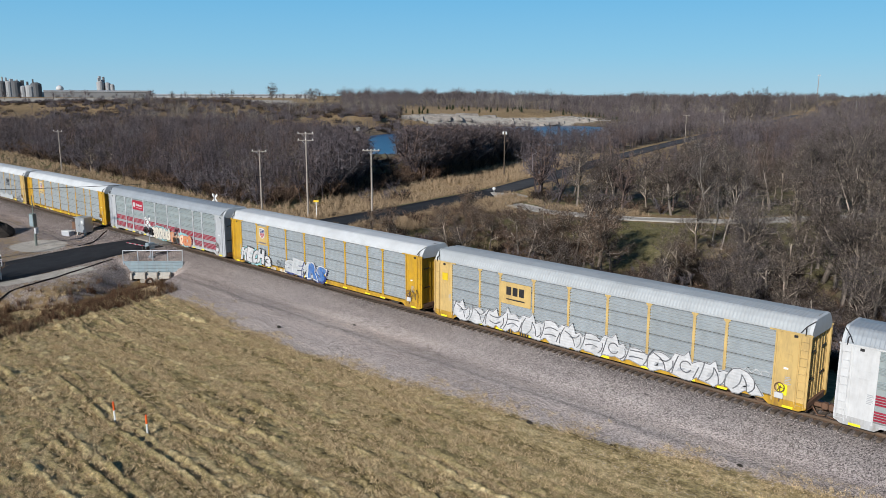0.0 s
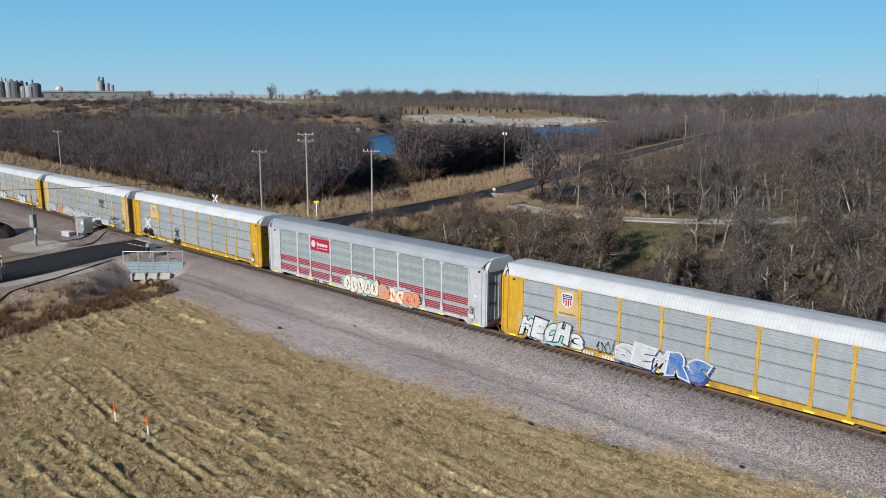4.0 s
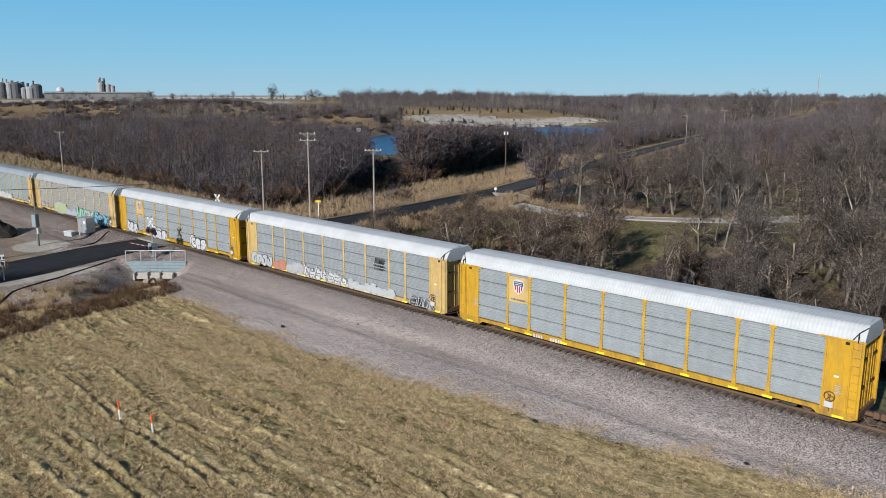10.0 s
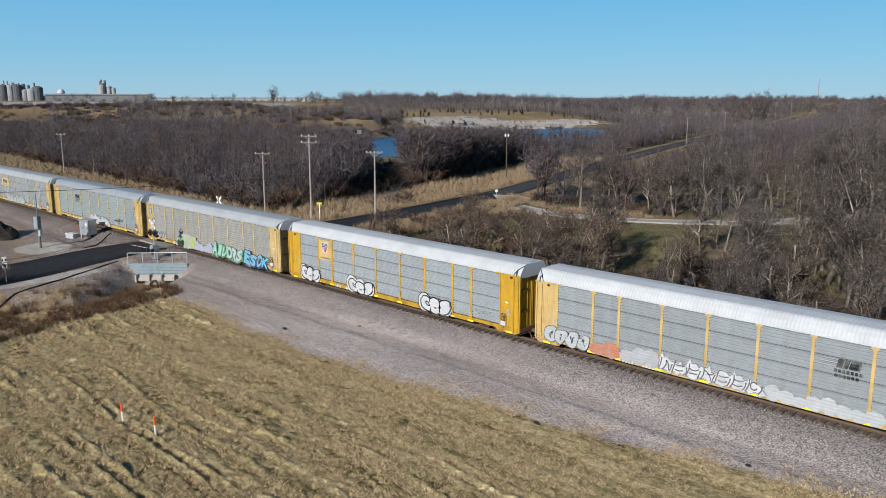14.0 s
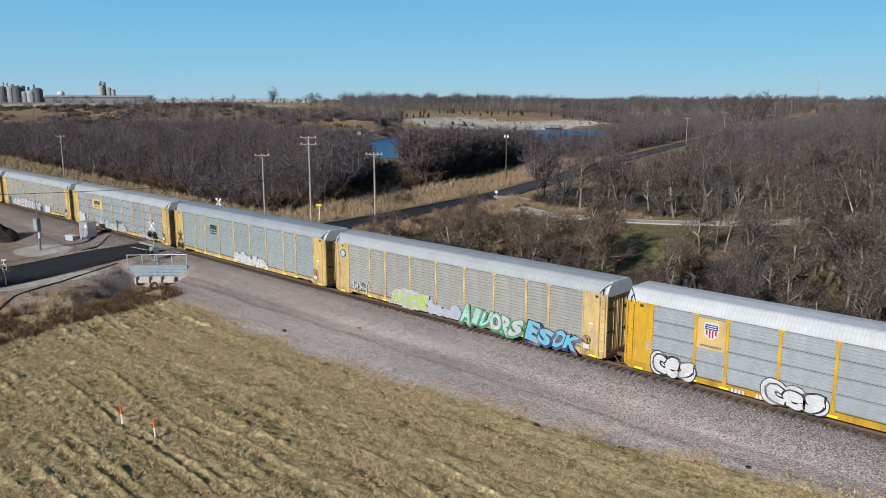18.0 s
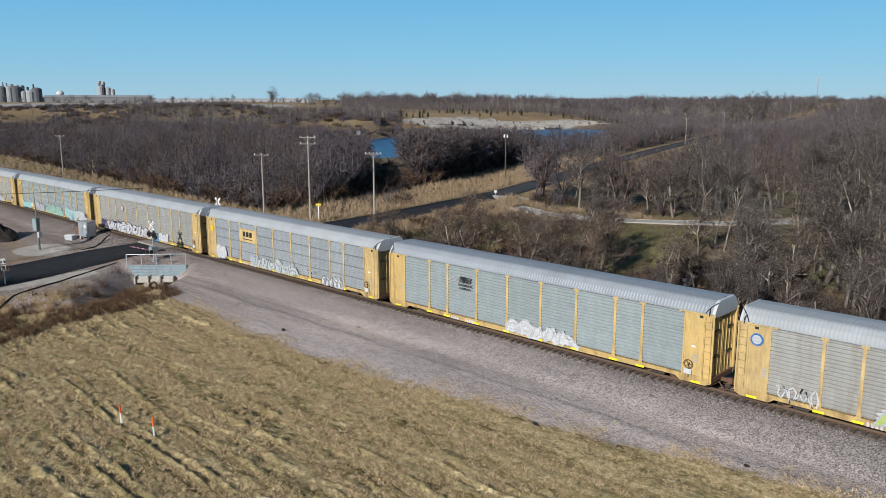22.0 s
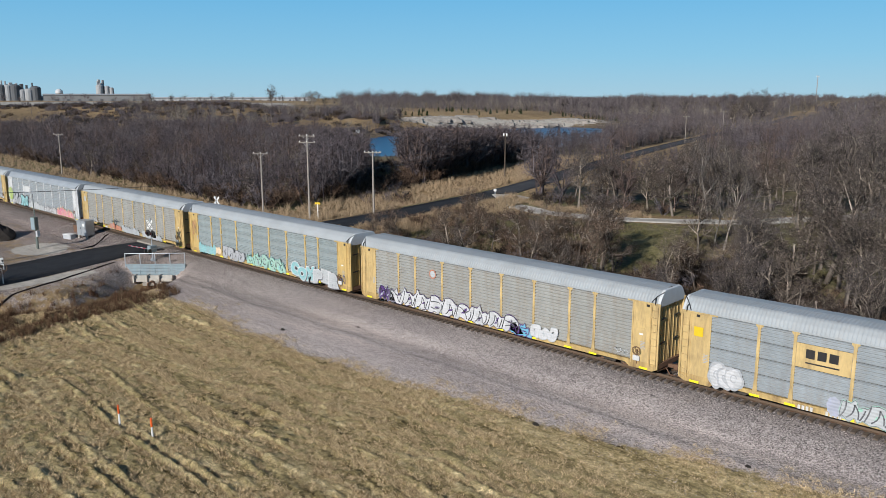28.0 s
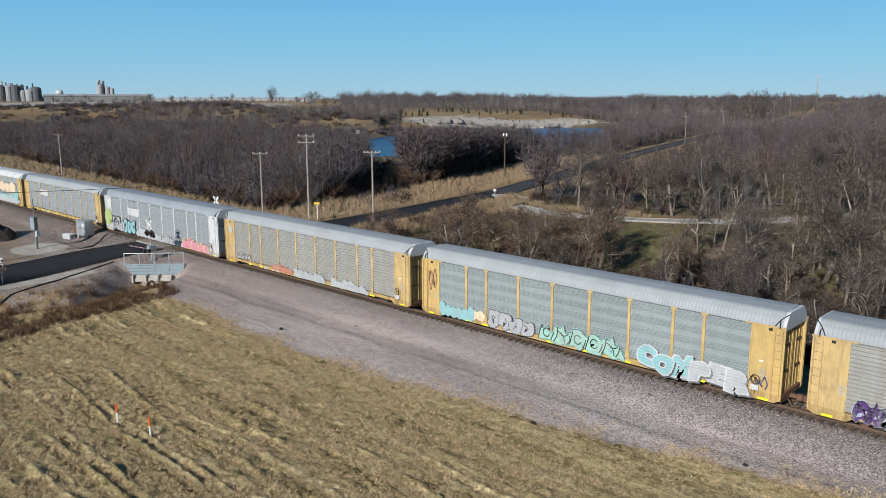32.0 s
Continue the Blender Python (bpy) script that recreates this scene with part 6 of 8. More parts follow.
    for x, y, top in ((-497, 294, 29), (-498, 327, 25), (-511, 343, 27), (-514, 356, 22), (-546, 396, 25), (-512, 270, 23), (-518, 268, 21), (-533, 233, 21), (-559, 269, 20), (-578, 232, 20), (-536, 407, 21),
                      (-181, 402, 24), (-184, 422, 25), (-200, 437, 22), (-191, 398, 19), (-286, 530, 20), (-312, 528, 22), (-227, 620, 21), (-225, 683, 22), (-106, 364, 19)):
        z = float(height(x, y))
        k = 6 if x in (-181, -184, -497) else rng.choice((0, 4, 6))
        plant_tree(k, x, y, (top - z) / (14.0, 0, 15.5, 0, 12.5, 0, 15.0)[k], rng.uniform(0, 360), "lone leafless tree that rises over the skyline", "trees on the skyline")
    n = 0
    while n < 95:
        x = rng.uniform(-260, -96)
        y = rng.uniform(30, 130)
        if 46.2 < math.degrees(math.atan2(-x, y + 42)) < 49.9 and math.hypot(x, y + 42) > 150:
            continue
        if not scatter_ok(x, y) or any((x - a) ** 2 + (y - b) ** 2 < 10 for a, b in placed):
            continue
        placed.append((x, y))
        k = rng.choice((1, 4, 4, 0, 3))
        plant_tree(k, x, y, rng.uniform(0.5, 0.72), rng.uniform(0, 360), labels[k], "trees of the wood behind the track")
        n += 1


build_near_trees()


def thicket_kind(seed, h, twigs, reach, width):
    """A light bare tree or bush for the depth of the wood, as triangles."""
    rng = random.Random(seed)
    segs = []
    for _ in range(5 if h > 4 else 7):
        a = rng.uniform(0, 6.28)
        e = rng.uniform(0.10, 0.45) if h > 4 else rng.uniform(0.3, 0.9)
        tip = Vector((math.cos(a) * h * e, math.sin(a) * h * e, h * rng.uniform(0.6, 0.85)))
        segs.append((Vector((0, 0, -0.3)), tip, 0.012 * h + 0.02, 0.012, 0))
        for _ in range(twigs // 5):
            t = rng.uniform(0.3, 1.0)
            p = tip * t
            d = Vector((rng.gauss(0, 1), rng.gauss(0, 1), rng.gauss(0.7, 0.7))).normalized()
            segs.append((p, p + d * reach * rng.uniform(0.5, 1.2), width, 0.0, 2))
    return segment_mesh(segs, 0.04, width * 0.6)


def wood_tree(seed, h, width):
    """A bare tree for the depth of the wood: forked trunk, bowed limbs, branches and a rounded haze of twigs."""
    rng = random.Random(seed)
    segs = []
    fork = Vector((rng.uniform(-0.5, 0.5), rng.uniform(-0.5, 0.5), h * rng.uniform(0.16, 0.28)))
    segs.append((Vector((0, 0, -0.4)), fork, 0.017 * h, 0.013 * h, 0))
    for i in range(7):
        a = 0.9 * i + rng.uniform(-0.4, 0.4)
        e = rng.uniform(0.10, 0.38)
        out = Vector((math.cos(a), math.sin(a), 0))
        knee = fork + out * h * e * 0.75 + Vector((0, 0, h * rng.uniform(0.18, 0.30)))
        tip = knee + out * h * e * rng.uniform(-0.1, 0.35) + Vector((rng.gauss(0, 0.3), rng.gauss(0, 0.3), h * rng.uniform(0.20, 0.42) * (1.2 - e)))
        segs.append((fork, knee, 0.011 * h, 0.007 * h, 0))
        segs.append((knee, tip, 0.007 * h, 0.015, 0))
        for k in range(9):
            t = rng.uniform(0.25, 2.0)
            p = fork.lerp(knee, t) if t < 1 else knee.lerp(tip, t - 1)
            d = (Vector((rng.gauss(0, 1), rng.gauss(0, 1), rng.gauss(0.35, 0.55))) + out * 0.35).normalized()
            q = p + d * h * rng.uniform(0.07, 0.17)
            segs.append((p, q, width * 1.6, 0.0, 1))
            for _ in range(8):
                w = p.lerp(q, rng.uniform(0.2, 1.0))
                dd = (d * 0.6 + Vector((rng.gauss(0, 0.75), rng.gauss(0, 0.75), rng.gauss(0.15, 0.6)))).normalized()
                segs.append((w, w + dd * rng.uniform(0.4, 1.0) * h * 0.11, width, 0.0, 2))
    return segment_mesh(segs, 0.05, width * 0.6)


def far_tree(seed, h, width, upright=False):
    """A tree of the far woods: stem, limbs and a rounded crown of fine slivers."""
    rng = random.Random(seed)
    segs = [(Vector((0, 0, -0.6)), Vector((rng.gauss(0, 0.3), rng.gauss(0, 0.3), h * 0.55)), 0.012 * h + 0.03, 0.04, 0)]
    for i in range(7):
        a, e = rng.uniform(0, 6.28), rng.uniform(0.05, 0.18 if upright else 0.30)
        p = Vector((0, 0, h * rng.uniform(0.12, 0.45)))
        q = p + Vector((math.cos(a) * h * e, math.sin(a) * h * e, h * rng.uniform(0.25, 0.42)))
        segs.append((p, q, width * 1.5, 0.0, 1))
    for i in range(95):
        a, c = rng.uniform(0, 6.28), rng.uniform(-0.75, 1)
        k = rng.random() ** 0.4
        e = h * (0.20 if upright else 0.34) * math.sqrt(1 - c * c) * k
        w = Vector((math.cos(a) * e, math.sin(a) * e, h * (0.52 + 0.40 * c * k)))
        dd = (w - Vector((0, 0, h * 0.30))).normalized() * 0.9 + Vector((rng.gauss(0, 0.5), rng.gauss(0, 0.5), rng.gauss(0.1, 0.4)))
        segs.append((w, w + dd.normalized() * rng.uniform(0.5, 1.0) * h * 0.13, width, 0.0, 2))
    return segment_mesh(segs, 0.115, width)


def scrub_kind(seed, h, w, n):
    """A low thicket: stems that rise and spread from a broad foot."""
    rng = random.Random(seed)
    segs = []
    for _ in range(n):
        a, r = rng.uniform(0, 6.28), w * 0.5 * math.sqrt(rng.random())
        p = Vector((math.cos(a) * r, math.sin(a) * r, -0.1))
        top = h * math.sqrt(max(0.08, 1 - (r / (w * 0.56)) ** 2)) * rng.uniform(0.6, 1.05)
        q = p + Vector((math.cos(a) * rng.uniform(0, 0.5) + rng.gauss(0, 0.25), math.sin(a) * rng.uniform(0, 0.5) + rng.gauss(0, 0.25), top))
        segs.append((p, q, 0.05, 0.0, 2))
        m = p.lerp(q, 0.5)
        segs.append((m, m + Vector((rng.gauss(0, 0.4), rng.gauss(0, 0.4), rng.uniform(0.3, 0.8))) * 0.8, 0.05, 0.0, 2))
    return segment_mesh(segs, 0.2, 0.05)


def joined(name, mats, kinds, spots, label, category="wood"):
    """Many plants in one mesh: spots are (kind, x, y, scale, turn)."""
    V, F, S, base = [], [], [], 0
    for k, x, y, s, t in spots:
        v, f = kinds[k][0], kinds[k][1]
        c, sn = math.cos(t), math.sin(t)
        w = np.empty_like(v)
        w[:, 0] = (v[:, 0] * c - v[:, 1] * sn) * s + x
        w[:, 1] = (v[:, 0] * sn + v[:, 1] * c) * s + y
        w[:, 2] = v[:, 2] * s
        w[:, 2] += float(height(x, y))
        V.append(w)
        F.append(f + base)
        S.append(np.full(len(f), kinds[k][2] if len(kinds[k]) > 2 else 0))
        base += len(v)
    me = raw_mesh(name, np.concatenate(V), np.concatenate(F), mats, np.concatenate(S))
    return tagged(new(name, me), label, category, kind="stuff")


def crest(r, sink):
    """The tallest a tree may be so that the pit lake shows over it."""
    return 17.1 - r * math.tan(radians(sink)) + 1.4


def build_woods():
    rng = random.Random(77)
    tall_of = (9.5, 8.0, 10.5, 7.5, 9.0, 8.6, 11.0)
    mid = [(*wood_tree(s, h, 0.028), m) for s, h, m in zip((1, 2, 3, 4, 5, 6, 7), tall_of, (0, 0, 2, 1, 0, 2, 1))]
    spots = []

    def put(k, x, y, r, d, s):
        if 31 < d < 46.4 and 120 < r < 330:
            s = min(s * 1.5, crest(r, rng.uniform(1.7, 2.35)) / (tall_of[k] * 0.92))
            if s < 0.3:
                return
        spots.append((k, x, y, s, rng.uniform(0, 6.28)))

    while len(spots) < 1500:
        r, th = 42 + 355 * math.sqrt(rng.random()), radians(rng.uniform(9, 79))
        x, y = -math.sin(th) * r, math.cos(th) * r - 42
        if r < 130 or not scatter_ok(x, y):
            continue
        off = x - float(road_x(y))
        d = math.degrees(th)
        if 46.2 < d < 49.9 and 140 < r < 270:
            continue
        if 0 < off < 9 + 0.10 * max(0, y - 60) and (r < 210 or rng.random() < 0.9):
            continue
        if th < 0.66 and r < 260 and rng.random() < 0.5:
            continue
        put(rng.choice((0, 0, 1, 1, 2, 3, 4, 5, 6)), x, y, r, d, rng.uniform(0.65, 1.1))
    while len(spots) < 1860:
        r, th = rng.uniform(140, 215), radians(rng.uniform(36.5, 53))
        x, y = -math.sin(th) * r, math.cos(th) * r - 42
        if scatter_ok(x, y) and not 46.2 < math.degrees(th) < 49.9:
            put(rng.choice((0, 1, 2, 3, 4)), x, y, r, math.degrees(th), rng.uniform(1.0, 1.4))
    while len(spots) < 2080:
        r, th = rng.uniform(150, 250), radians(rng.uniform(34, 46.2))
        x, y = -math.sin(th) * r, math.cos(th) * r - 42
        if scatter_ok(x, y) and x < float(road_x(y)) - 24:
            put(rng.choice((0, 1, 2, 4)), x, y, r, math.degrees(th), rng.uniform(0.9, 1.2))
    joined("woodland", ["brush_dark", "brush_red", "brush_grey"], mid, spots, "dense leafless winter woodland in brown and grey")
    low = [(*far_tree(s, h, w), m) for s, h, w, m in ((11, 8.5, 0.06, 0), (12, 6.5, 0.06, 2), (13, 9.0, 0.06, 0), (14, 5.5, 0.055, 1))]
    low += [(*far_tree(s, h, 0.11), m) for s, h, m in ((15, 8.5, 0), (16, 7.0, 2), (17, 9.5, 0))]
    low += [(*far_tree(s, h, 0.07, True), 3) for s, h in ((18, 12.0), (19, 14.0), (20, 10.5))]
    spots = []
    while len(spots) < 6600:
        r, th = 330 + 1500 * rng.random() ** 1.6, radians(rng.uniform(9, 79))
        x, y = -math.sin(th) * r, math.cos(th) * r - 42
        d = math.degrees(th)
        if not scatter_ok(x, y):
            continue
        off = x - float(road_x(y))
        if -8 < off < 8 + 0.015 * y and rng.random() < 0.85:
            continue
        if d > 51 and 405 < r and rng.random() < (0.985 if r < 800 else 0.95):
            continue
        if 31 < d <= 51 and float(np.interp(d, (30, 33, 39, 45.5, 51), (590, 575, 530, 500, 455))) - 12 < r < float(np.interp(d, (30, 33, 39, 45.5, 51), (680, 660, 625, 600, 560))) and rng.random() < 0.96:
            continue
        big = rng.uniform(0.6, 1.0) * (0.75 + 0.8 * float(lattice(x, y, 75.0)))
        if r > 750:
            big *= 1.0 + 0.6 * step(0.55, 0.8, float(lattice(x, y, 130.0)))
        spots.append((rng.choice((0, 0, 1, 2, 1)) if r < 750 else rng.choice((4, 4, 5, 6)), x, y, big, rng.uniform(0, 6.28)))
    while len(spots) < 8600:
        r, th = rng.uniform(250, 900), radians(rng.uniform(10, 37))
        x, y = -math.sin(th) * r, math.cos(th) * r - 42
        off = x - float(road_x(y))
        if scatter_ok(x, y) and not -8 < off < 9 + 0.03 * y:
            spots.append((rng.choice((0, 0, 1, 2, 1, 3)), x, y, rng.uniform(0.55, 1.0) * (0.7 + 0.6 * float(lattice(x, y, 60.0))), rng.uniform(0, 6.28)))
    # tall pale-stemmed trees behind the quarry bench
    while len(spots) < 9250:
        r, th = rng.uniform(405, 560), radians(rng.uniform(46, 66))
        x, y = -math.sin(th) * r, math.cos(th) * r - 42
        if scatter_ok(x, y) and float(lattice(x, y, 38.0)) > 0.36:
            spots.append((rng.choice((0, 1, 1, 3, 9)), x, y, rng.uniform(0.5, 1.0), rng.uniform(0, 6.28)))
    while len(spots) < 9520:
        th, e = radians(rng.uniform(24, 41)), rng.uniform(90, 260)
        r = float(np.interp(math.degrees(th), (27, 33, 39, 45.5), (590, 575, 530, 500))) + e
        x, y = -math.sin(th) * r, math.cos(th) * r - 42
        k = rng.choice((7, 8, 9, 0, 1, 2))
        spots.append((k, x, y, rng.uniform(0.6, 1.05) * (0.7 + 0.5 * float(lattice(x, y, 40.0))) * (1.0 if k > 6 else 1.3), rng.uniform(0, 6.28)))
    # the greyer twig colours here carry the haze of distance
    joined("distant_woodland", ["twigs_far_haze", "twigs_red", "twigs_grey", "stem_pale"], low, spots, "distant leafless woods on the rising land")
    # undergrowth
    bush = [(*thicket_kind(s, h, n, 0.9, 0.024), m) for s, h, n, m in ((31, 2.6, 170, 1), (32, 2.0, 150, 0), (33, 3.2, 190, 2), (34, 1.6, 130, 1))]
    bush += [(*scrub_kind(s, h, w, 90), m) for s, h, w, m in ((41, 2.6, 3.4, 0), (42, 3.4, 3.0, 2), (43, 1.8, 3.6, 1))]
    spots = []
    while len(spots) < 520:
        x, y = rng.uniform(-110, 22), rng.uniform(10, 75)
        if not in_view(x, y) or not scatter_ok(x, y):
            continue
        low = meadow(x, y)
        if low and (y > 44 or (y > 30 and rng.random() < 0.8)) and rng.random() < 0.93:
            continue
        spots.append((rng.choice((0, 1, 1, 2, 2, 3)), x, y, rng.uniform(0.35, 0.75) if low else rng.uniform(0.6, 1.2), rng.uniform(0, 6.28)))
    while len(spots) < 1000:
        x, y = rng.uniform(-72, -6), 13.5 + 24 * rng.random() ** 1.4
        if x < -46 and rng.random() < 0.45:
            continue
        if scatter_ok(x, y):
            spots.append((rng.choice((0, 1, 2, 2, 3, 4, 6, 6)), x, y, rng.uniform(0.35, 0.85), rng.uniform(0, 6.28)))
    while len(spots) < 1750:
        x, y = rng.uniform(-66, -10), 13 + 34 * rng.random() ** 1.1
        if x < -44 and y > 30 and rng.random() < 0.7:
            continue
        if scatter_ok(x, y):
            spots.append((rng.choice((1, 1, 1, 1, 3, 4, 4)), x, y, rng.uniform(0.45, 1.0), rng.uniform(0, 6.28)))
    while len(spots) < 1850:
        x, y = rng.uniform(-83, -56), rng.uniform(27, 50)
        if scatter_ok(x, y):
            spots.append((rng.choice((0, 0, 3, 6)), x, y, rng.uniform(0.5, 1.0), rng.uniform(0, 6.28)))
    while len(spots) < 2390:
        x = rng.uniform(-300, -98)
        y = 30 + max(0, -120 - x) * 0.085 + rng.random() ** 2 * 22
        if scatter_ok(x, y):
            spots.append((rng.randrange(4), x, y, rng.uniform(0.9, 1.7), rng.uniform(0, 6.28)))
    while len(spots) < 2810:
        y = rng.uniform(45, 165)
        x = float(road_x(y)) - rng.uniform(23, 34)
        spots.append((rng.choice((0, 0, 3, 1)), x, y, rng.uniform(0.7, 1.5), rng.uniform(0, 6.28)))
    while len(spots) < 2950:
        t, r = radians(rng.uniform(46, 50)), rng.uniform(135, 235)
        x, y = -math.sin(t) * r, math.cos(t) * r - 42
        spots.append((rng.choice((1, 2, 3)), x, y, rng.uniform(0.5, 0.85), rng.uniform(0, 6.28)))
    while len(spots) < 4560:
        t, r = radians(47 + 29 * rng.random() ** 1.5), rng.uniform(430, 640)
        x, y = -math.sin(t) * r, math.cos(t) * r - 42
        if float(lattice(x, y, 26.0)) < 0.40 and rng.random() < 0.9:
            continue
        spots.append((rng.choice((4, 4, 5, 5, 6)), x, y, rng.uniform(0.6, 1.8), rng.uniform(0, 6.28)))
    while len(spots) < 5060:
        t, r = radians(rng.uniform(52, 77)), rng.gauss(572, 7)
        x, y = -math.sin(t) * r, math.cos(t) * r - 42
        spots.append((rng.choice((4, 5, 6)), x, y, rng.uniform(0.4, 1.1), rng.uniform(0, 6.28)))
    for x, y, s2 in ((-80.4, -20.9, 0.9), (-81.0, -21.6, 1.0), (-79.4, -22.0, 0.7)):
        spots.append((0, x, y, s2, x))
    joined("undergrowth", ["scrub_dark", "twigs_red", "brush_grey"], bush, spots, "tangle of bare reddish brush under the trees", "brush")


build_woods()


def tuft(seed, h, n, spread, w, lie=0.28):
    rng = random.Random(seed)
    v, f = [], []
    for i in range(n):
        a, r = rng.uniform(0, 6.28), spread * math.sqrt(rng.random())
        p = Vector((math.cos(a) * r, math.sin(a) * r, -0.03))
        hh = h * rng.uniform(0.6, 1.1)
        q = p + Vector((rng.gauss(0, lie) * hh, rng.gauss(0, lie) * hh, hh))
        e = Vector((math.cos(a + 1.3), math.sin(a + 1.3), 0)) * w
        o = len(v)
        v += [p - e, p + e, q]
        f.append((o, o + 1, o + 2))
    return np.array([tuple(c) for c in v], np.float32), np.array(f, np.int32), 0


def build_grasses():
    rng = random.Random(5)
    tall = [tuft(s, h, 26, 0.5, 0.03) for s, h in ((1, 1.3), (2, 1.0), (3, 1.6))]
    spots = []
    while len(spots) < 9000:
        q = rng.random()
        if q < 0.6:
            x = -78 - 240 * rng.random() ** 1.5
            y = rng.uniform(5, 30 + max(0, -120 - x) * 0.09)
        elif q < 0.9:
            y = rng.uniform(18, 165)
            x = float(road_x(y)) - rng.uniform(4.5, 24)
        else:
            y = rng.uniform(12, 70)
            x = float(road_x(y)) + rng.uniform(4.5, 9)
        if abs(x - float(road_x(y))) < 4.6:
            continue
        spots.append((rng.randrange(3), x, y, rng.uniform(0.45, 0.95), rng.uniform(0, 6.28)))
    while len(spots) < 10200:
        x, y = rng.uniform(-84, -58), rng.uniform(34, 70)
        lane_y = float(np.interp(x, [p[0] for p in LANE], [p[1] for p in LANE]))
        if abs(y - lane_y) < 3.6 or (y < lane_y and x > -72 and rng.random() < 0.8) or float(lattice(x, y, 5.0)) < 0.35 or abs(x - float(road_x(y))) < 5:
            continue
        spots.append((rng.randrange(3), x, y, rng.uniform(0.4, 0.8), rng.uniform(0, 6.28)))
    joined("tall_grass", ["straw"], tall, spots, "tall dead straw-coloured grass along track and road", "grass")
    green = [tuft(s, h, 22, 0.5, 0.02, 0.5) for s, h in ((21, 0.30), (22, 0.22), (23, 0.42))]
    spots = []
    while len(spots) < 6000:
        x, y = rng.uniform(-80, -12), rng.uniform(14, 110)
        if meadow(x, y) and scatter_ok(x, y):
            spots.append((rng.randrange(3), x, y, rng.uniform(0.7, 1.3), rng.uniform(0, 6.28)))
    joined("meadow_grass", ["meadow_grass"], green, spots, "short olive-green grass of the clearing by the lane", "grass")
    weeds = [tuft(s, h, 30, 0.45, 0.02) for s, h in ((4, 1.2), (5, 0.9), (6, 1.5))]
    weeds += [(v, f, 1) for v, f, _ in weeds]
    spots = []
    while len(spots) < 4300:
        x, y = rng.uniform(-95, -57), rng.uniform(-36, -9)
        d = float(ditch_distance(x, y))
        bank = x > -71.5 - 0.5 * max(0, -16 - y)
        south = max(0.0, -18 - y)
        if d > (7.5 + 0.6 * south if bank else 4.2) or abs(x - float(road_x(y))) < 6.5 or (not bank and rng.random() < 0.9) or rng.random() < d / (12 + 1.4 * south if bank else 6) or (bank and d > 3.5 and float(lattice(x, y, 2.2)) < 0.35):
            continue
        spots.append((rng.randrange(3) + (3 if rng.random() < (0.45 if d > 4 else 0.15) else 0), x, y, rng.uniform(0.35, 0.85) * (0.7 if d > 4 else 1), rng.uniform(0, 6.28)))
    joined("ditch_weeds", ["weed_brown", "weed_straw"], weeds, spots, "dark reddish-brown dead weeds in the ditch", "weeds")
    short = [tuft(s, h, 12, w, 0.017, 0.85) for s, h, w in ((7, 0.12, 0.17), (8, 0.15, 0.20), (9, 0.09, 0.22), (10, 0.13, 0.15))]
    spots = []
    while len(spots) < 56000:
        ridge = rng.random() < 0.3
        x, y = rng.uniform(-75, -2), rng.uniform(-36, -5.5)
        if ridge:
            y = rng.choice(RIDGES) - 0.055 * (x + 40) + rng.gauss(0, 0.13) + 0.22 * math.sin(x * 0.35)
        if y > float(field_edge(x)) + 0.5 - rng.random() ** 3 * 2.2 + 1.2 * (rng.random() < 0.06) or float(ditch_distance(x, y)) < 3:
            continue
        if math.degrees(math.atan2(-x, y + 42)) > 77 or y < -36:
            continue
        if x > -24 and y > -15 and rng.random() < 0.45:
            continue
        if not ridge and float(lattice(x * 0.7, y, 0.55)) + 0.5 * float(lattice(x, y, 2.3)) < 0.52:
            continue
        spots.append((rng.randrange(4), x, y, rng.uniform(0.7, 1.4) * (1.35 if ridge else 0.95), rng.uniform(0, 6.28)))
    while len(spots) < 57800:
        x = rng.uniform(-70, -2)
        y = float(field_edge(x)) + rng.gauss(-0.2, 0.9)
        if float(lattice(x, y, 2.7)) < 0.42:
            continue
        spots.append((rng.choice((1, 3)), x, y, rng.uniform(0.9, 1.6), rng.uniform(0, 6.28)))
    joined("field_grass", ["straw_short"], short, spots, "short mown straw-coloured grass left in rows", "grass")


build_grasses()


def build_stones():
    rng = random.Random(15)
    V, F = [], []
    octa = np.array([(1, 0, 0), (-1, 0, 0), (0, 1, 0), (0, -1, 0), (0, 0, 0.7), (0, 0, -0.6)], np.float32)
    of = np.array([(0, 2, 4), (2, 1, 4), (1, 3, 4), (3, 0, 4), (2, 0, 5), (1, 2, 5), (3, 1, 5), (0, 3, 5)], np.int32)
    n = 26000
    x = -110 + 108 * np.random.rand(n)
    y = np.where(np.random.rand(n) < 0.55, -5.2 + 3.9 * np.random.rand(n), -11.5 + 10 * np.random.rand(n))
    x[:1500], y[:1500] = -4 - 80 * np.random.rand(1500), -1.9 + 0.5 * np.random.rand(1500)
    z = height(x, y)
    s = 0.018 + 0.026 * np.random.rand(n)
    ok = np.abs(x - road_x(y)) > 4.6
    for i in np.nonzero(ok)[0]:
        w = octa * s[i] * (0.7 + 0.6 * np.random.rand(6, 1)) + (x[i], y[i], z[i] + 0.01)
        F.append(of + len(V) * 6)
        V.append(w)
    me = raw_mesh("loose_stones", np.concatenate(V), np.concatenate(F), "pebble")
    tagged(new("loose_stones", me), "loose pinkish-grey crushed stones along the track", "gravel", kind="stuff")


build_stones()


# ---------------------------------------------------------------- poles and wires
def ground_z(x, y):
    return float(height(x, y))


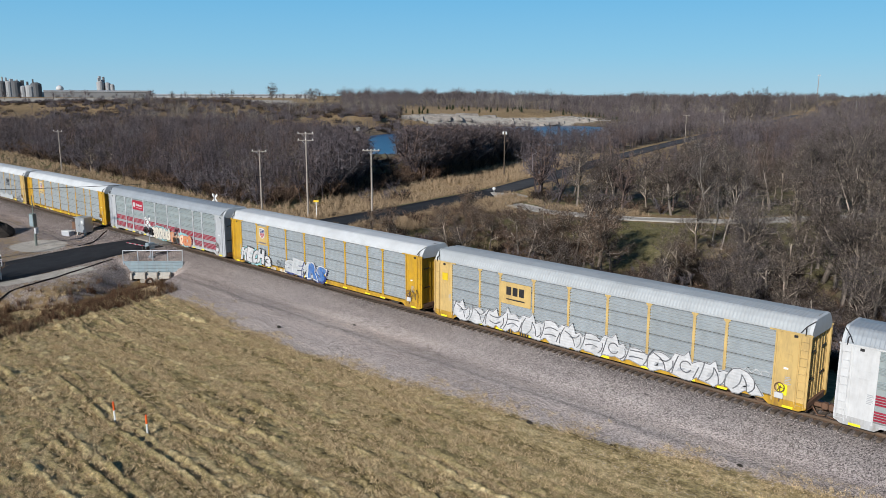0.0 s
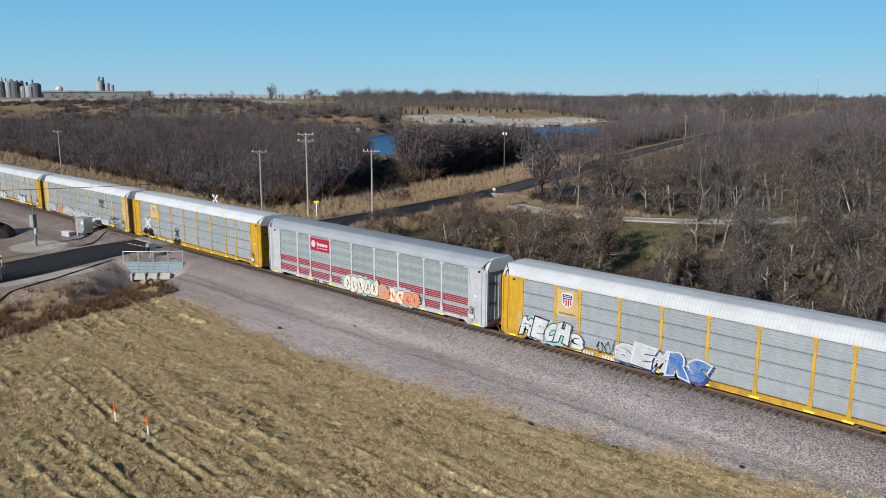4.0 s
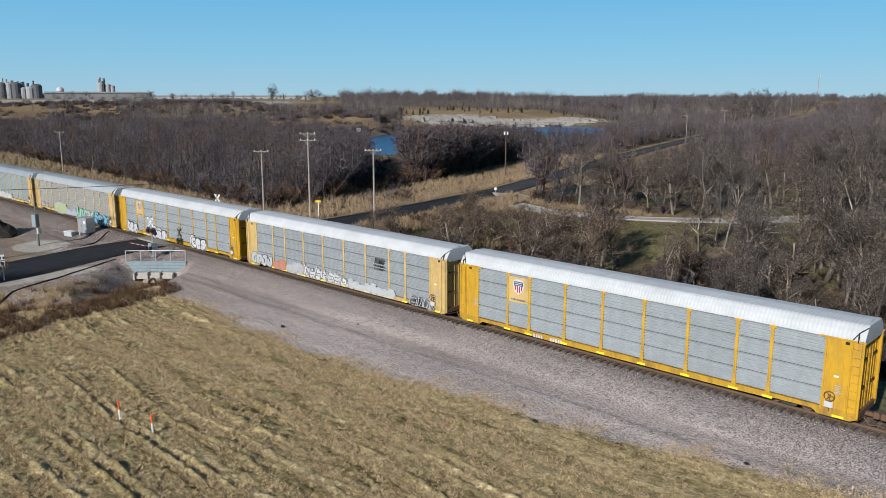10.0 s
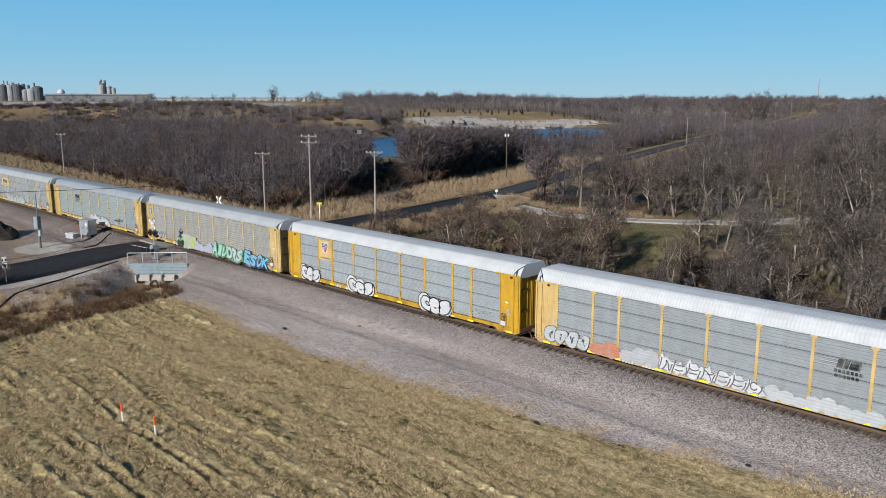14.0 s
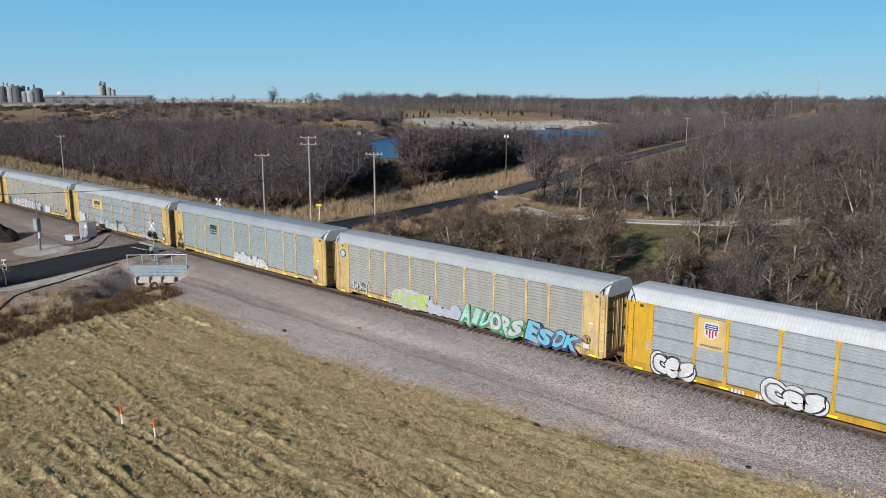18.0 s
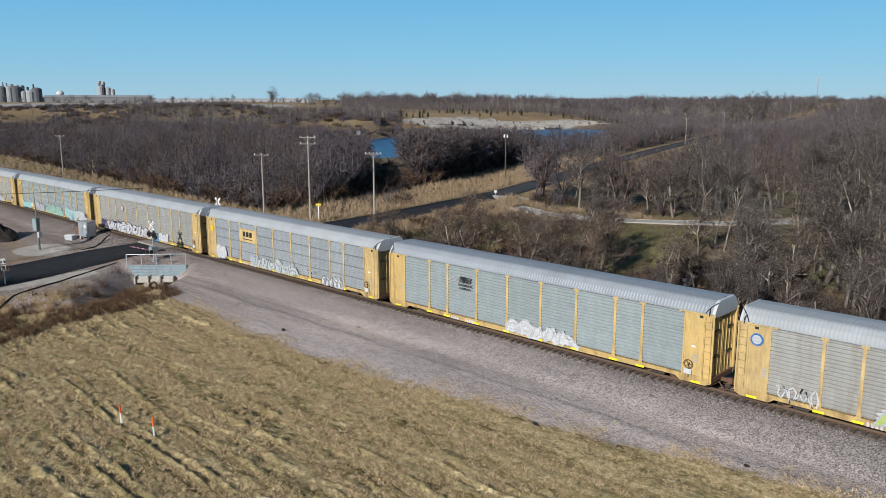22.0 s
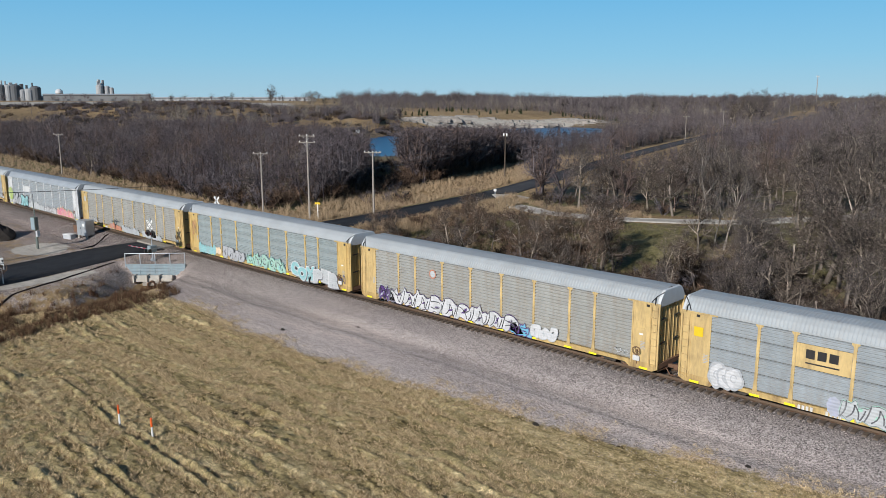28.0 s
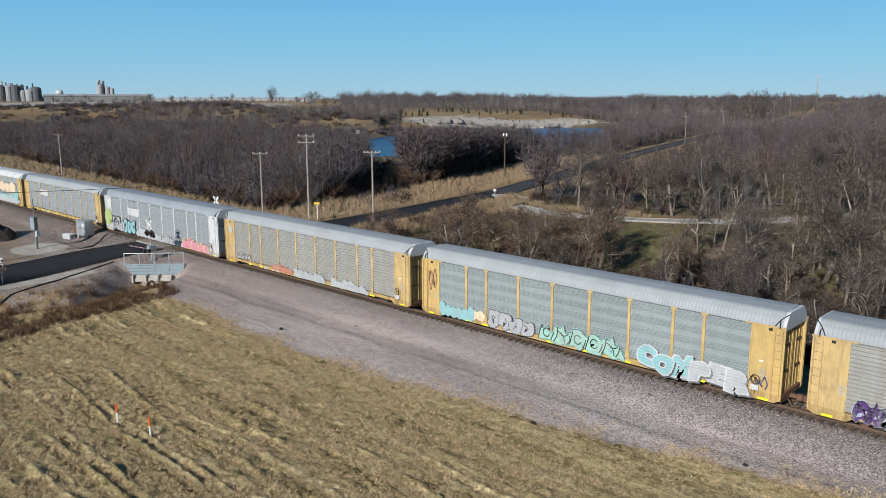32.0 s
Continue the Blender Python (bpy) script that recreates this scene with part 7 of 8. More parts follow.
def utility_pole(x, y, top, arms=1, lean=0.0, turn=0.0, mat="pole_wood", bells=3, label="weathered wooden utility pole with a crossarm"):
    z = ground_z(x, y)
    p = empty("utility_pole", pose(x, y, z, 0, lean, turn), label, "utility pole", "utility poles")
    h = top - z
    part("post", Shape().tube((0, 0, -0.3), (0, 0, h), 0.17, 0.11, 10), mat, p)
    for i in range(arms):
        za = h - 0.22 - i * 0.95
        arm = part("crossarm", Shape().box(-1.25, 1.25, -0.20, -0.10, za - 0.06, za + 0.06, bev=0.01), mat, p)
        s = Shape()
        for b in range(bells):
            u = -1.1 + 2.2 * b / max(1, bells - 1)
            s = Shape().lathe([(0.03, za + 0.06), (0.03, za + 0.12), (0.06, za + 0.14), (0.05, za + 0.24), (0.02, za + 0.26)], 8, cx=u, cy=-0.15)
            part("insulator", s, "marker_white", arm)
        part("brace", Shape().tube((-0.6, -0.13, za - 0.05), (0, -0.13, za - 0.6), 0.015, n=5).tube((0.6, -0.13, za - 0.05), (0, -0.13, za - 0.6), 0.015, n=5), "galvanised", arm)
    return p


utility_pole(-82.75, 29.7, 9.8, 1, 0, 35, bells=5, label="wooden utility pole with a crossarm full of white insulators")
utility_pole(-93.2, 26.2, 11.9, 2, 0, 35, label="tall wooden utility pole with two crossarms")
utility_pole(-103.6, 25.0, 8.9, 1, 0, 35)
utility_pole(-201.6, 31.3, 8.6, 1, 0, 35)
utility_pole(-92.45, -21.24, 11.6, 1, 0, 10, bells=4, label="tall wooden utility pole beside the road near the crossing")
utility_pole(-115.4, 99.3, 8.9, 0, 0, 35, mat="dark_wood", label="dark wooden pole with two pale lamp heads")
lamp = empty("pole_lamp", pose(-115.4, 99.3, 8.6), "pair of pale lamp heads on a dark pole", "lamp")
for sd in (-0.45, 0.45):
    part("lamp_head", Shape().lathe([(0.05, 0.45), (0.14, 0.35), (0.2, 0.0), (0.12, -0.25), (0.04, -0.3)], 10, cx=sd), "marker_white", lamp)
part("bracket", Shape().tube((-0.5, 0, 0.42), (0.5, 0, 0.42), 0.03, n=6), "galvanised", lamp)
for x, y, zt in ((-147, 253, 9.8), (-170.7, 341, 10.6), (-197, 438, 12.6), (-231, 565, 14.5), (-255, 663, 17.0), (-293, 808, 19.5), (-325, 940, 20.5)):
    utility_pole(x, y, zt, 1 if y < 500 else 1, 0, 20, bells=2, label="distant wooden utility pole with a crossarm")


def wire(name, p, q, sag, r, label):
    cu = bpy.data.curves.new(name, "CURVE")
    cu.dimensions, cu.bevel_depth, cu.bevel_resolution = "3D", r, 1
    sp = cu.splines.new("POLY")
    sp.points.add(24)
    p, q = Vector(p), Vector(q)
    for i in range(25):
        t = i / 24
        c = p.lerp(q, t)
        sp.points[i].co = (c.x, c.y, c.z - 4 * sag * t * (1 - t), 1)
    ob = bpy.data.objects.new(name, cu)
    me = bpy.data.meshes.new_from_object(ob)
    bpy.data.objects.remove(ob)
    me.materials.clear()
    me.materials.append(MATS["black_paint"])
    return tagged(new(name, me), label, "cable")


wire("overhead_cable", (-92.45, -21.1, 7.4), (-82.6, 29.6, 7.45), 0.6, 0.03, "black overhead cable slung across the track")
wire("overhead_cable", (-82.6, 29.6, 7.45), (-115.4, 99.3, 7.4), 1.0, 0.025, "black overhead cable along the road")
wire("overhead_cable", (-93.2, 26.2, 8.0), (-103.6, 25.0, 8.2), 0.1, 0.012, "thin black cable between poles")
wire("guy_wire", (-103.6, 25.0, 8.0), (-98.5, 31.0, -1.2), 0.0, 0.015, "thin steel guy wire of a pole")

# ---------------------------------------------------------------- crossing equipment


def crossbuck(x, y, sign_z, turn, lamps, label):
    z = ground_z(x, y)
    c = empty("crossing_signal", pose(x, y, z, 0, 0, turn), label, "crossing signal", "crossing signals")
    h = sign_z - z
    part("mast", Shape().tube((0, 0, -0.1), (0, 0, h + 0.5), 0.065, n=10), "galvanised", c)
    part("base", Shape().lathe([(0.26, -0.1), (0.26, 0.12), (0.10, 0.3), (0.08, 0.75)], 12), "galvanised", c)
    for a in (45, -45):
        m = pose(0, -0.08 - (0.03 if a > 0 else 0), h, 0, a, 0)
        b = part("blade", Shape().box(-0.62, 0.62, -0.012, 0.012, -0.115, 0.115), "marker_white", c, "white crossbuck blade", at=m)
        t = Shape()
        for i in range(7):
            u = -0.5 + i * 0.14 + (0.02 if i > 3 else 0)
            if abs(u + 0.04) > 0.1:
                t.box(u, u + 0.08, -0.016, -0.013, -0.06, 0.06)
        part("lettering", t, "black_paint", b)
    if lamps:
        for dz, dirs in ((-0.95, (-1, 1)),):
            part("lamp_bar", Shape().tube((-0.5, -0.1, h + dz), (0.5, -0.1, h + dz), 0.03, n=6), "black_paint", c)
            for d in dirs:
                for face in (-1, 1):
                    l = part("lamp", Shape().tube((d * 0.42, -0.1, h + dz), (d * 0.42, -0.1 + face * 0.22, h + dz), 0.15, 0.17, 14), "black_paint", c)
                    part("hood", Shape().tube((d * 0.42, -0.1, h + dz), (d * 0.42, -0.1 + face * 0.03, h + dz), 0.36, n=18), "black_paint", l)
                    part("lens", Shape().tube((d * 0.42, -0.1 + face * 0.20, h + dz), (d * 0.42, -0.1 + face * 0.225, h + dz), 0.13, n=14), "lamp_glass", l)
        part("second_lamp", Shape().tube((0.1, 0.0, h - 1.2), (0.55, 0.1, h - 1.3), 0.16, n=12), "black_paint", c)
        part("bell", Shape().lathe([(0.1, h + 0.5), (0.13, h + 0.56), (0.05, h + 0.66)], 10), "galvanised", c)
        g = part("gate_mechanism", Shape().box(-0.28, 0.28, -0.42, 0.42, 0.95, 1.65, bev=0.05), "sheet_blue_grey", c)
        part("counterweight", Shape().box(-0.42, -0.30, -0.75, -0.35, 0.75, 1.35, bev=0.03).box(0.30, 0.42, -0.75, -0.35, 0.75, 1.35, bev=0.03), "dark_steel", g)
        arm = part("gate_arm", Shape().box(-4.9, -0.45, 0.30, 0.33, 1.02, 1.09), "silver_paint", g, "white gate arm with red bands, lowered")
        for k in range(5):
            part("band", Shape().box(-4.85 + 0.9 * k, -4.45 + 0.9 * k, 0.294, 0.336, 1.012, 1.098), "stripe_red", arm)
        part("arm_support", Shape().box(-0.36, -0.30, -0.5, 1.3, 1.25, 1.37).box(0.30, 0.36, -0.5, 1.3, 1.25, 1.37), "galvanised", g)
    return c


crossbuck(-79.3, -5.0, 3.85, 8, True, "railway crossing signal with white crossbuck and black lamps beside the road")
crossbuck(-83.6, 5.4, 5.05, 188, False, "railway crossing signal with white crossbuck beyond the track")


def cabinet():
    x, y = -100.3, -3.6
    z = ground_z(x, y)
    c = empty("signal_cabinet", pose(x, y, z, 0, 0, 15), "grey steel signal cabinet on concrete feet beside the track", "cabinet")
    part("housing", Shape().box(-0.9, 0.9, -0.6, 0.6, 0.25, 2.1, bev=0.03), "galvanised", c)
    part("roof", Shape().extrude([(-1.0, 2.1), (1.0, 2.1), (0.95, 2.2), (-0.95, 2.2)], "y", -0.72, 0.72), "galvanised", c)
    for u in (-0.45, 0.45):
        d = part("door", Shape().box(u - 0.4, u + 0.4, -0.63, -0.603, 0.4, 1.98, bev=0.008), "galvanised", c)
        part("handle", Shape().box(u + 0.28, u + 0.32, -0.67, -0.632, 1.1, 1.3), "black_paint", d)
    part("notice", Shape().box(0.25, 0.6, -0.64, -0.632, 1.45, 1.8), "marker_white", c, "small white notice")
    for u in (-0.7, 0.7):
        for w in (-0.45, 0.45):
            part("foot", Shape().box(u - 0.12, u + 0.12, w - 0.12, w + 0.12, -0.1, 0.25), "concrete", c)
    b = empty("battery_box", pose(-102.4, -4.9, ground_z(-102.4, -4.9), 0, 0, 15), "low white battery box by the signal cabinet", "box")
    part("housing", Shape().box(-0.75, 0.75, -0.4, 0.4, -0.05, 0.55, bev=0.03), "silver_paint", b)
    part("lid", Shape().box(-0.79, 0.79, -0.44, 0.44, 0.552, 0.63, bev=0.02), "marker_white", b)
    k = empty("relay_box", pose(-104.2, -3.0, ground_z(-104.2, -3.0), 0, 0, 10), "small brown relay box beside the signal cabinet", "box")
    part("housing", Shape().box(-0.5, 0.5, -0.4, 0.4, -0.1, 0.9, bev=0.03), "rust_steel", k)
    part("lid", Shape().box(-0.54, 0.54, -0.44, 0.44, 0.902, 0.97), "dark_steel", k)


cabinet()


def signal_mast():
    x, y = -98.2, -10.2
    z = ground_z(x, y)
    m = empty("signal_mast", pose(x, y, z, 0, 0, 20), "tall slim grey mast with an equipment box on a gravel pad", "mast")
    part("pole", Shape().tube((0, 0, -0.2), (0, 0, 6.0), 0.10, 0.05, 10), "mast_green", m)
    b = part("equipment_box", Shape().box(-0.35, 0.35, -0.35, 0.15, 2.3, 3.9, bev=0.03), "mast_green", m)
    part("door", Shape().box(-0.30, 0.30, -0.38, -0.352, 2.4, 3.8), "sheet_blue_grey", b)
    part("sleeve", Shape().tube((0, 0, 0), (0, 0, 1.5), 0.15, n=10), "mast_green", m)
    part("side_box", Shape().box(0.12, 0.42, -0.2, 0.2, 1.5, 2.2, bev=0.02), "silver_paint", m)
    part("antenna", Shape().tube((0, 0, 6.0), (0, 0, 6.6), 0.02, n=5), "black_paint", m)


signal_mast()


def headwall():
    """Sheet-steel wall with a pipe railing over a concrete culvert head."""
    ax, ay, bx, by = -79.25, -8.13, -74.95, -3.59
    L = math.hypot(bx - ax, by - ay)
    turn = math.degrees(math.atan2(by - ay, bx - ax))
    w = empty("culvert_headwall", pose(ax, ay, 0.0, 0, 0, turn), "blue-grey sheet-steel headwall with pipe railing above the ditch", "retaining wall")
    for i in range(4):
        u0, u1 = L * i / 4 + 0.01, L * (i + 1) / 4 - 0.01
        s = Shape()
        z = -1.25
        line = []
        while z < 0.0:
            line += [(-0.02, z), (-0.02, z + 0.12), (-0.07, z + 0.16), (-0.07, z + 0.27)]
            z += 0.31
        a = 0.55 if i == 0 else 0.0
        line = [(o, q) for o, q in line if q <= 0.02]
        vs = [(u0 + (a * min(1, -q / 1.25) * 1.6 if i == 0 else 0), o, q) for o, q in line] + [(u1, o, q) for o, q in line] + [(u0 + (a * min(1, -q / 1.25) * 1.6 if i == 0 else 0), o + 0.06, q) for o, q in line] + [(u1, o + 0.06, q) for o, q in line]
        n = len(line)
        fs = [(k, k + 1, n + k + 1, n + k) for k in range(n - 1)] + [(2 * n + k, 2 * n + k + 1, 3 * n + k + 1, 3 * n + k) for k in range(n - 1)]
        fs += [(k, k + 1, 2 * n + k + 1, 2 * n + k) for k in range(n - 1)] + [(n + k, n + k + 1, 3 * n + k + 1, 3 * n + k) for k in range(n - 1)] + [(0, n, 3 * n, 2 * n), (n - 1, 2 * n - 1, 4 * n - 1, 3 * n - 1)]
        s.add(vs, fs)
        part("sheet", s, "sheet_blue_grey", w)
    for i in range(5):
        u = 0.04 + (L - 0.08) * i / 4
        part("post", Shape().box(u - 0.04, u + 0.04, 0.05, 0.13, -1.0, 1.12), "galvanised", w)
    part("top_rail", Shape().tube((0, 0.09, 1.1), (L, 0.09, 1.1), 0.04, n=8), "galvanised", w)
    c = empty("concrete_culvert_head", pose(ax, ay, 0.0, 0, 0, turn), "pale concrete culvert head with a pipe mouth below the steel wall", "culvert")
    for i, (u0, u1) in enumerate(((1.1, 2.35), (2.45, 3.6), (3.7, 4.95))):
        part("block", Shape().extrude([(-0.75, -1.75), (-0.15, -1.75), (-0.15, -1.18), (-0.4, -1.15), (-0.75, -1.45)], "x", u0, u1), "concrete", c)
        part("buttress", Shape().box(u0 - 0.10, u0 + 0.06, -0.95, -0.1, -1.85, -1.08, bev=0.02), "concrete", c)
    part("slab", Shape().box(2.0, 4.0, -1.0, -0.2, -2.15, -1.76, bev=0.03), "dirty_concrete", c)
    s = Shape()
    n = 16
    vs = []
    for r in (0.40, 0.34):
        for yy in (-1.25, 0.2):
            vs += [(2.95 + r * math.cos(6.2832 * k / n), yy, -2.0 + r * math.sin(6.2832 * k / n)) for k in range(n)]
    fs = []
    for k in range(n):
        m = (k + 1) % n
        fs += [(k, m, n + m, n + k), (2 * n + k, 2 * n + m, 3 * n + m, 3 * n + k), (k, m, 2 * n + m, 2 * n + k)]
    s.add(vs, fs)
    part("pipe", s, "rust_steel", c)


headwall()


def road_sign(x, y, z1, turn, name, mat, w, h, label, shape="rect", post="galvanised"):
    z = ground_z(x, y)
    s = empty(name, pose(x, y, z, 0, 0, turn), label, "sign")
    H = z1 - z
    part("post", Shape().box(-0.05, 0.05, -0.05, 0.05, -0.2, H), post, s)
    if shape == "rect":
        f = part("face", Shape().box(-w / 2, w / 2, -0.075, -0.052, H - h, H, bev=0.004), mat, s)
    return s, H


g, H = road_sign(-91.9, 26.75, 2.0, 35, "yellow_sign", "sign_yellow", 0.8, 0.3, "small yellow sign board on a white post", post="marker_white")
g, H = road_sign(-80.6, -19.4, 2.2, 74, "road_sign", "marker_white", 0.42, 1.2, "tall white road sign with black symbols beside the road")
t = Shape().box(-0.2, 0.2, -0.081, -0.077, H - 0.62, H - 0.55).box(-0.2, -0.08, -0.081, -0.077, H - 0.45, H - 0.2).box(0.05, 0.2, -0.081, -0.077, H - 0.45, H - 0.2).box(-0.2, 0.1, -0.081, -0.077, H - 1.15, H - 1.05).tube((0.0, -0.077, H - 0.85), (0.0, -0.081, H - 0.85), 0.16, n=18)
part("symbol", t, "black_paint", g)
for x, y, h in ((-97.0, 73.5, 1.0), (-112.0, 124.5, 1.3)):
    p = empty("road_marker", pose(x + 3.2, y - 3.6, ground_z(x + 3.2, y - 3.6)), "short white roadside marker", "marker")
    part("post", Shape().box(-0.06, 0.06, -0.06, 0.06, -0.2, h * 0.6), "galvanised", p)
    part("head", Shape().lathe([(0.05, h * 0.55), (0.30, h * 0.7), (0.32, h), (0.1, h + 0.12)], 10), "marker_white", p)
for x, y in ((-40.8, -25.86), (-37.75, -25.45)):
    z = ground_z(x, y)
    p = empty("marker_post", pose(x, y, z, 1.5, 1, 0), "round white marker post with an orange top in the mown grass", "marker post", "marker posts")
    part("shaft", Shape().tube((0, 0, -0.2), (0, 0, 0.68), 0.052, n=12), "marker_white", p)
    part("top", Shape().lathe([(0.055, 0.682), (0.055, 1.16), (0.03, 1.2)], 12), "marker_orange", p)
    part("base", Shape().lathe([(0.075, -0.1), (0.075, 0.06), (0.056, 0.09)], 12), "far_dark", p)
rng = random.Random(2)
for x, y, s in ((-49.0, -9.4, 0.26), (-45.3, -4.9, 0.2), (-24.1, -10.1, 0.22), (-13.5, -7.2, 0.18)):
    sh = Shape()
    ring = [(s * rng.uniform(0.7, 1.2) * math.cos(a), s * rng.uniform(0.4, 0.7) * math.sin(a)) for a in np.linspace(0, 5.7, 9)]
    sh.add([(u, w, 0) for u, w in ring] + [(u * 0.6, w * 0.6, s * 0.5) for u, w in ring], [tuple(range(9, 18))] + [(i, (i + 1) % 9, 9 + (i + 1) % 9, 9 + i) for i in range(9)])
    o = part("clod", sh, "dark_ground", at=pose(x, y, ground_z(x, y)))
    tagged(o, "dark clod of earth lying on the gravel", "clod", "clods on the gravel")


# a dark blob beside the track, built as a rough near-black mound
def dark_heap():
    s = Shape()
    n, m = 18, 6
    vs = []
    rng = random.Random(6)
    for k in range(m + 1):
        f = k / m
        for i in range(n):
            a = 6.2832 * i / n
            r = (1 - f ** 1.6) * (3.4 + 0.5 * math.sin(3 * a) + rng.uniform(-0.5, 0.5))
            vs.append((r * math.cos(a), r * 0.8 * math.sin(a), -0.3 + 2.9 * f + rng.uniform(-0.3, 0.3)))
    fs = [(k * n + i, k * n + (i + 1) % n, (k + 1) * n + (i + 1) % n, (k + 1) * n + i) for k in range(m) for i in range(n)]
    s.add(vs, fs)
    o = part("earth_mound", s, "dark_ground", at=pose(-110.3, -11.6, ground_z(-110.3, -11.6)))
    tagged(o, "dark mound beside the track", "mound")


dark_heap()


def erosion_sock(line, label):
    """A low uneven dark tube, added to draw a dark line on the ground."""
    s = Shape()
    rng = random.Random(len(line))
    pts = []
    for (ax, ay), (bx, by) in zip(line, line[1:]):
        n = max(2, int(math.hypot(bx - ax, by - ay) / 0.8))
        pts += [(ax + (bx - ax) * k / n + rng.uniform(-0.06, 0.06), ay + (by - ay) * k / n + rng.uniform(-0.06, 0.06)) for k in range(n)]
    pts.append(line[-1])
    vs = []
    for k, p in enumerate(pts):
        a, b = pts[max(0, k - 1)], pts[min(len(pts) - 1, k + 1)]
        L = math.hypot(b[0] - a[0], b[1] - a[1])
        nx, ny = -(b[1] - a[1]) / L, (b[0] - a[0]) / L
        r, z = rng.uniform(0.05, 0.11), ground_z(*p) + 0.03
        vs += [(p[0] + nx * r * math.cos(0.8976 * e), p[1] + ny * r * math.cos(0.8976 * e), z + r * math.sin(0.8976 * e)) for e in range(7)]
    n = len(pts)
    s.add(vs, [(k * 7 + e, k * 7 + (e + 1) % 7, k * 7 + 7 + (e + 1) % 7, k * 7 + 7 + e) for k in range(n - 1) for e in range(7)] + [tuple(range(7)), tuple(range(7 * n - 7, 7 * n))])
    tagged(part("erosion_sock", s, "dark_ground"), label, "erosion barrier", "erosion barriers by the road")


erosion_sock(((-76.0, -21.5), (-77.2, -18.4), (-79.2, -13.0), (-80.5, -8.6)), "long low dark tube along the road edge")
erosion_sock(((-93.2, -7.2), (-95.2, -4.6), (-97.6, -1.9)), "low dark tube between the road and the track")

# ---------------------------------------------------------------- the distance


def silo_group(x, y, items, label):
    z = ground_z(x, y) - 1
    g = empty("cement_works", pose(x, y, z), label, "industrial plant")
    for u, w, r, h, mat in items:
        part("silo", Shape().lathe([(r, 0), (r, h), (r * 0.75, h + r * 0.25), (r * 0.2, h + r * 0.4)], 14, cx=u, cy=w), mat, g)
    return g


ux, uy = 0.30, 0.95            # along the horizon there
rng = random.Random(12)
its = []
for i in range(13):
    d = -64 + i * 9.5
    its.append((ux * d * -1 * -1, uy * d, rng.uniform(4.5, 8.0), rng.uniform(16, 25), rng.choice(("far_concrete", "far_concrete", "far_dark"))))
plant_ob = silo_group(-1336, 366, its, "grey cement works with many silos on the skyline")
for d, h, r in ((-56, 30, 2.2), (-50, 33, 1.2), (-40, 27, 2.6), (-27, 25, 1.6), (-16, 28, 1.6), (4, 32, 1.0), (9, 31, 1.2), (16, 29, 2.4), (24, 28, 1.6), (31, 27, 2.2), (38, 25, 1.5), (46, 29, 1.0), (50, 24, 2.6)):
    part("tower", Shape().box(ux * d - r, ux * d + r, uy * d - r, uy * d + r, 0, h, bev=0.3), rng.choice(("far_dark", "far_dark", "far_wall", "far_concrete")), plant_ob)
for d0, h0, d1, h1 in ((-52, 20, -30, 26), (-20, 14, 6, 27), (10, 26, 34, 22), (28, 14, 52, 22)):
    part("conveyor", Shape().tube((ux * d0 - 2, uy * d0, h0), (ux * d1 - 2, uy * d1, h1), 1.1, n=4), "far_dark", plant_ob)
part("hall", Shape().box(-25, 5, -90, 62, 0, 9, bev=0.5), "far_concrete", plant_ob)
s2 = silo_group(-1288, 505, [(0, -5, 5.5, 26, "far_concrete"), (2, 6, 5, 24, "far_concrete"), (-6, 0, 5, 28, "far_concrete"), (6, 12, 3.5, 22, "far_concrete")], "pale silo cluster on the skyline")
for u, w, r, z1 in ((-6, -3, 1.8, 36), (-5, 3, 1.6, 35), (0, -7, 1.4, 33), (-2, 1, 1.2, 34)):
    part("headhouse", Shape().box(u - r, u + r, w - r, w + r, 22, z1, bev=0.2), "far_concrete", s2)
wt = empty("water_tower", pose(-1687, 585, ground_z(-1687, 585) + 2.0), "round white water tower on the skyline", "water tower")
part("tank", Shape().lathe([(0.5, 7), (5, 9), (7.5, 13), (7.0, 17), (4, 20), (0.5, 21)], 18), "far_roof", wt)
part("stem", Shape().lathe([(3.0, -5), (1.6, 2), (1.5, 8)], 12), "far_roof", wt)


def long_hall(x0, y0, x1, y1, depth, h, name, label, wall, roofm):
    L = math.hypot(x1 - x0, y1 - y0)
    z = min(ground_z(x0, y0), ground_z(x1, y1)) - 1
    g = empty(name, pose(x0, y0, z, 0, 0, math.degrees(math.atan2(y1 - y0, x1 - x0))), label, "warehouse")
    part("wall", Shape().box(0, L, -depth, 0, 0, h), wall, g)
    part("roof", Shape().extrude([(-depth - 1, h + 0.01), (1, h + 0.01), (1, h + 0.8), (-depth / 2, h + 2.2), (-depth - 1, h + 0.8)], "x", -1, L + 1), roofm, g)
    n = int(L / 14)
    for i in range(n):
        part("door", Shape().box(6 + i * 14, 10 + i * 14, 0.02, 0.25, 0.5, 4.5), "far_dark", g)
    return g


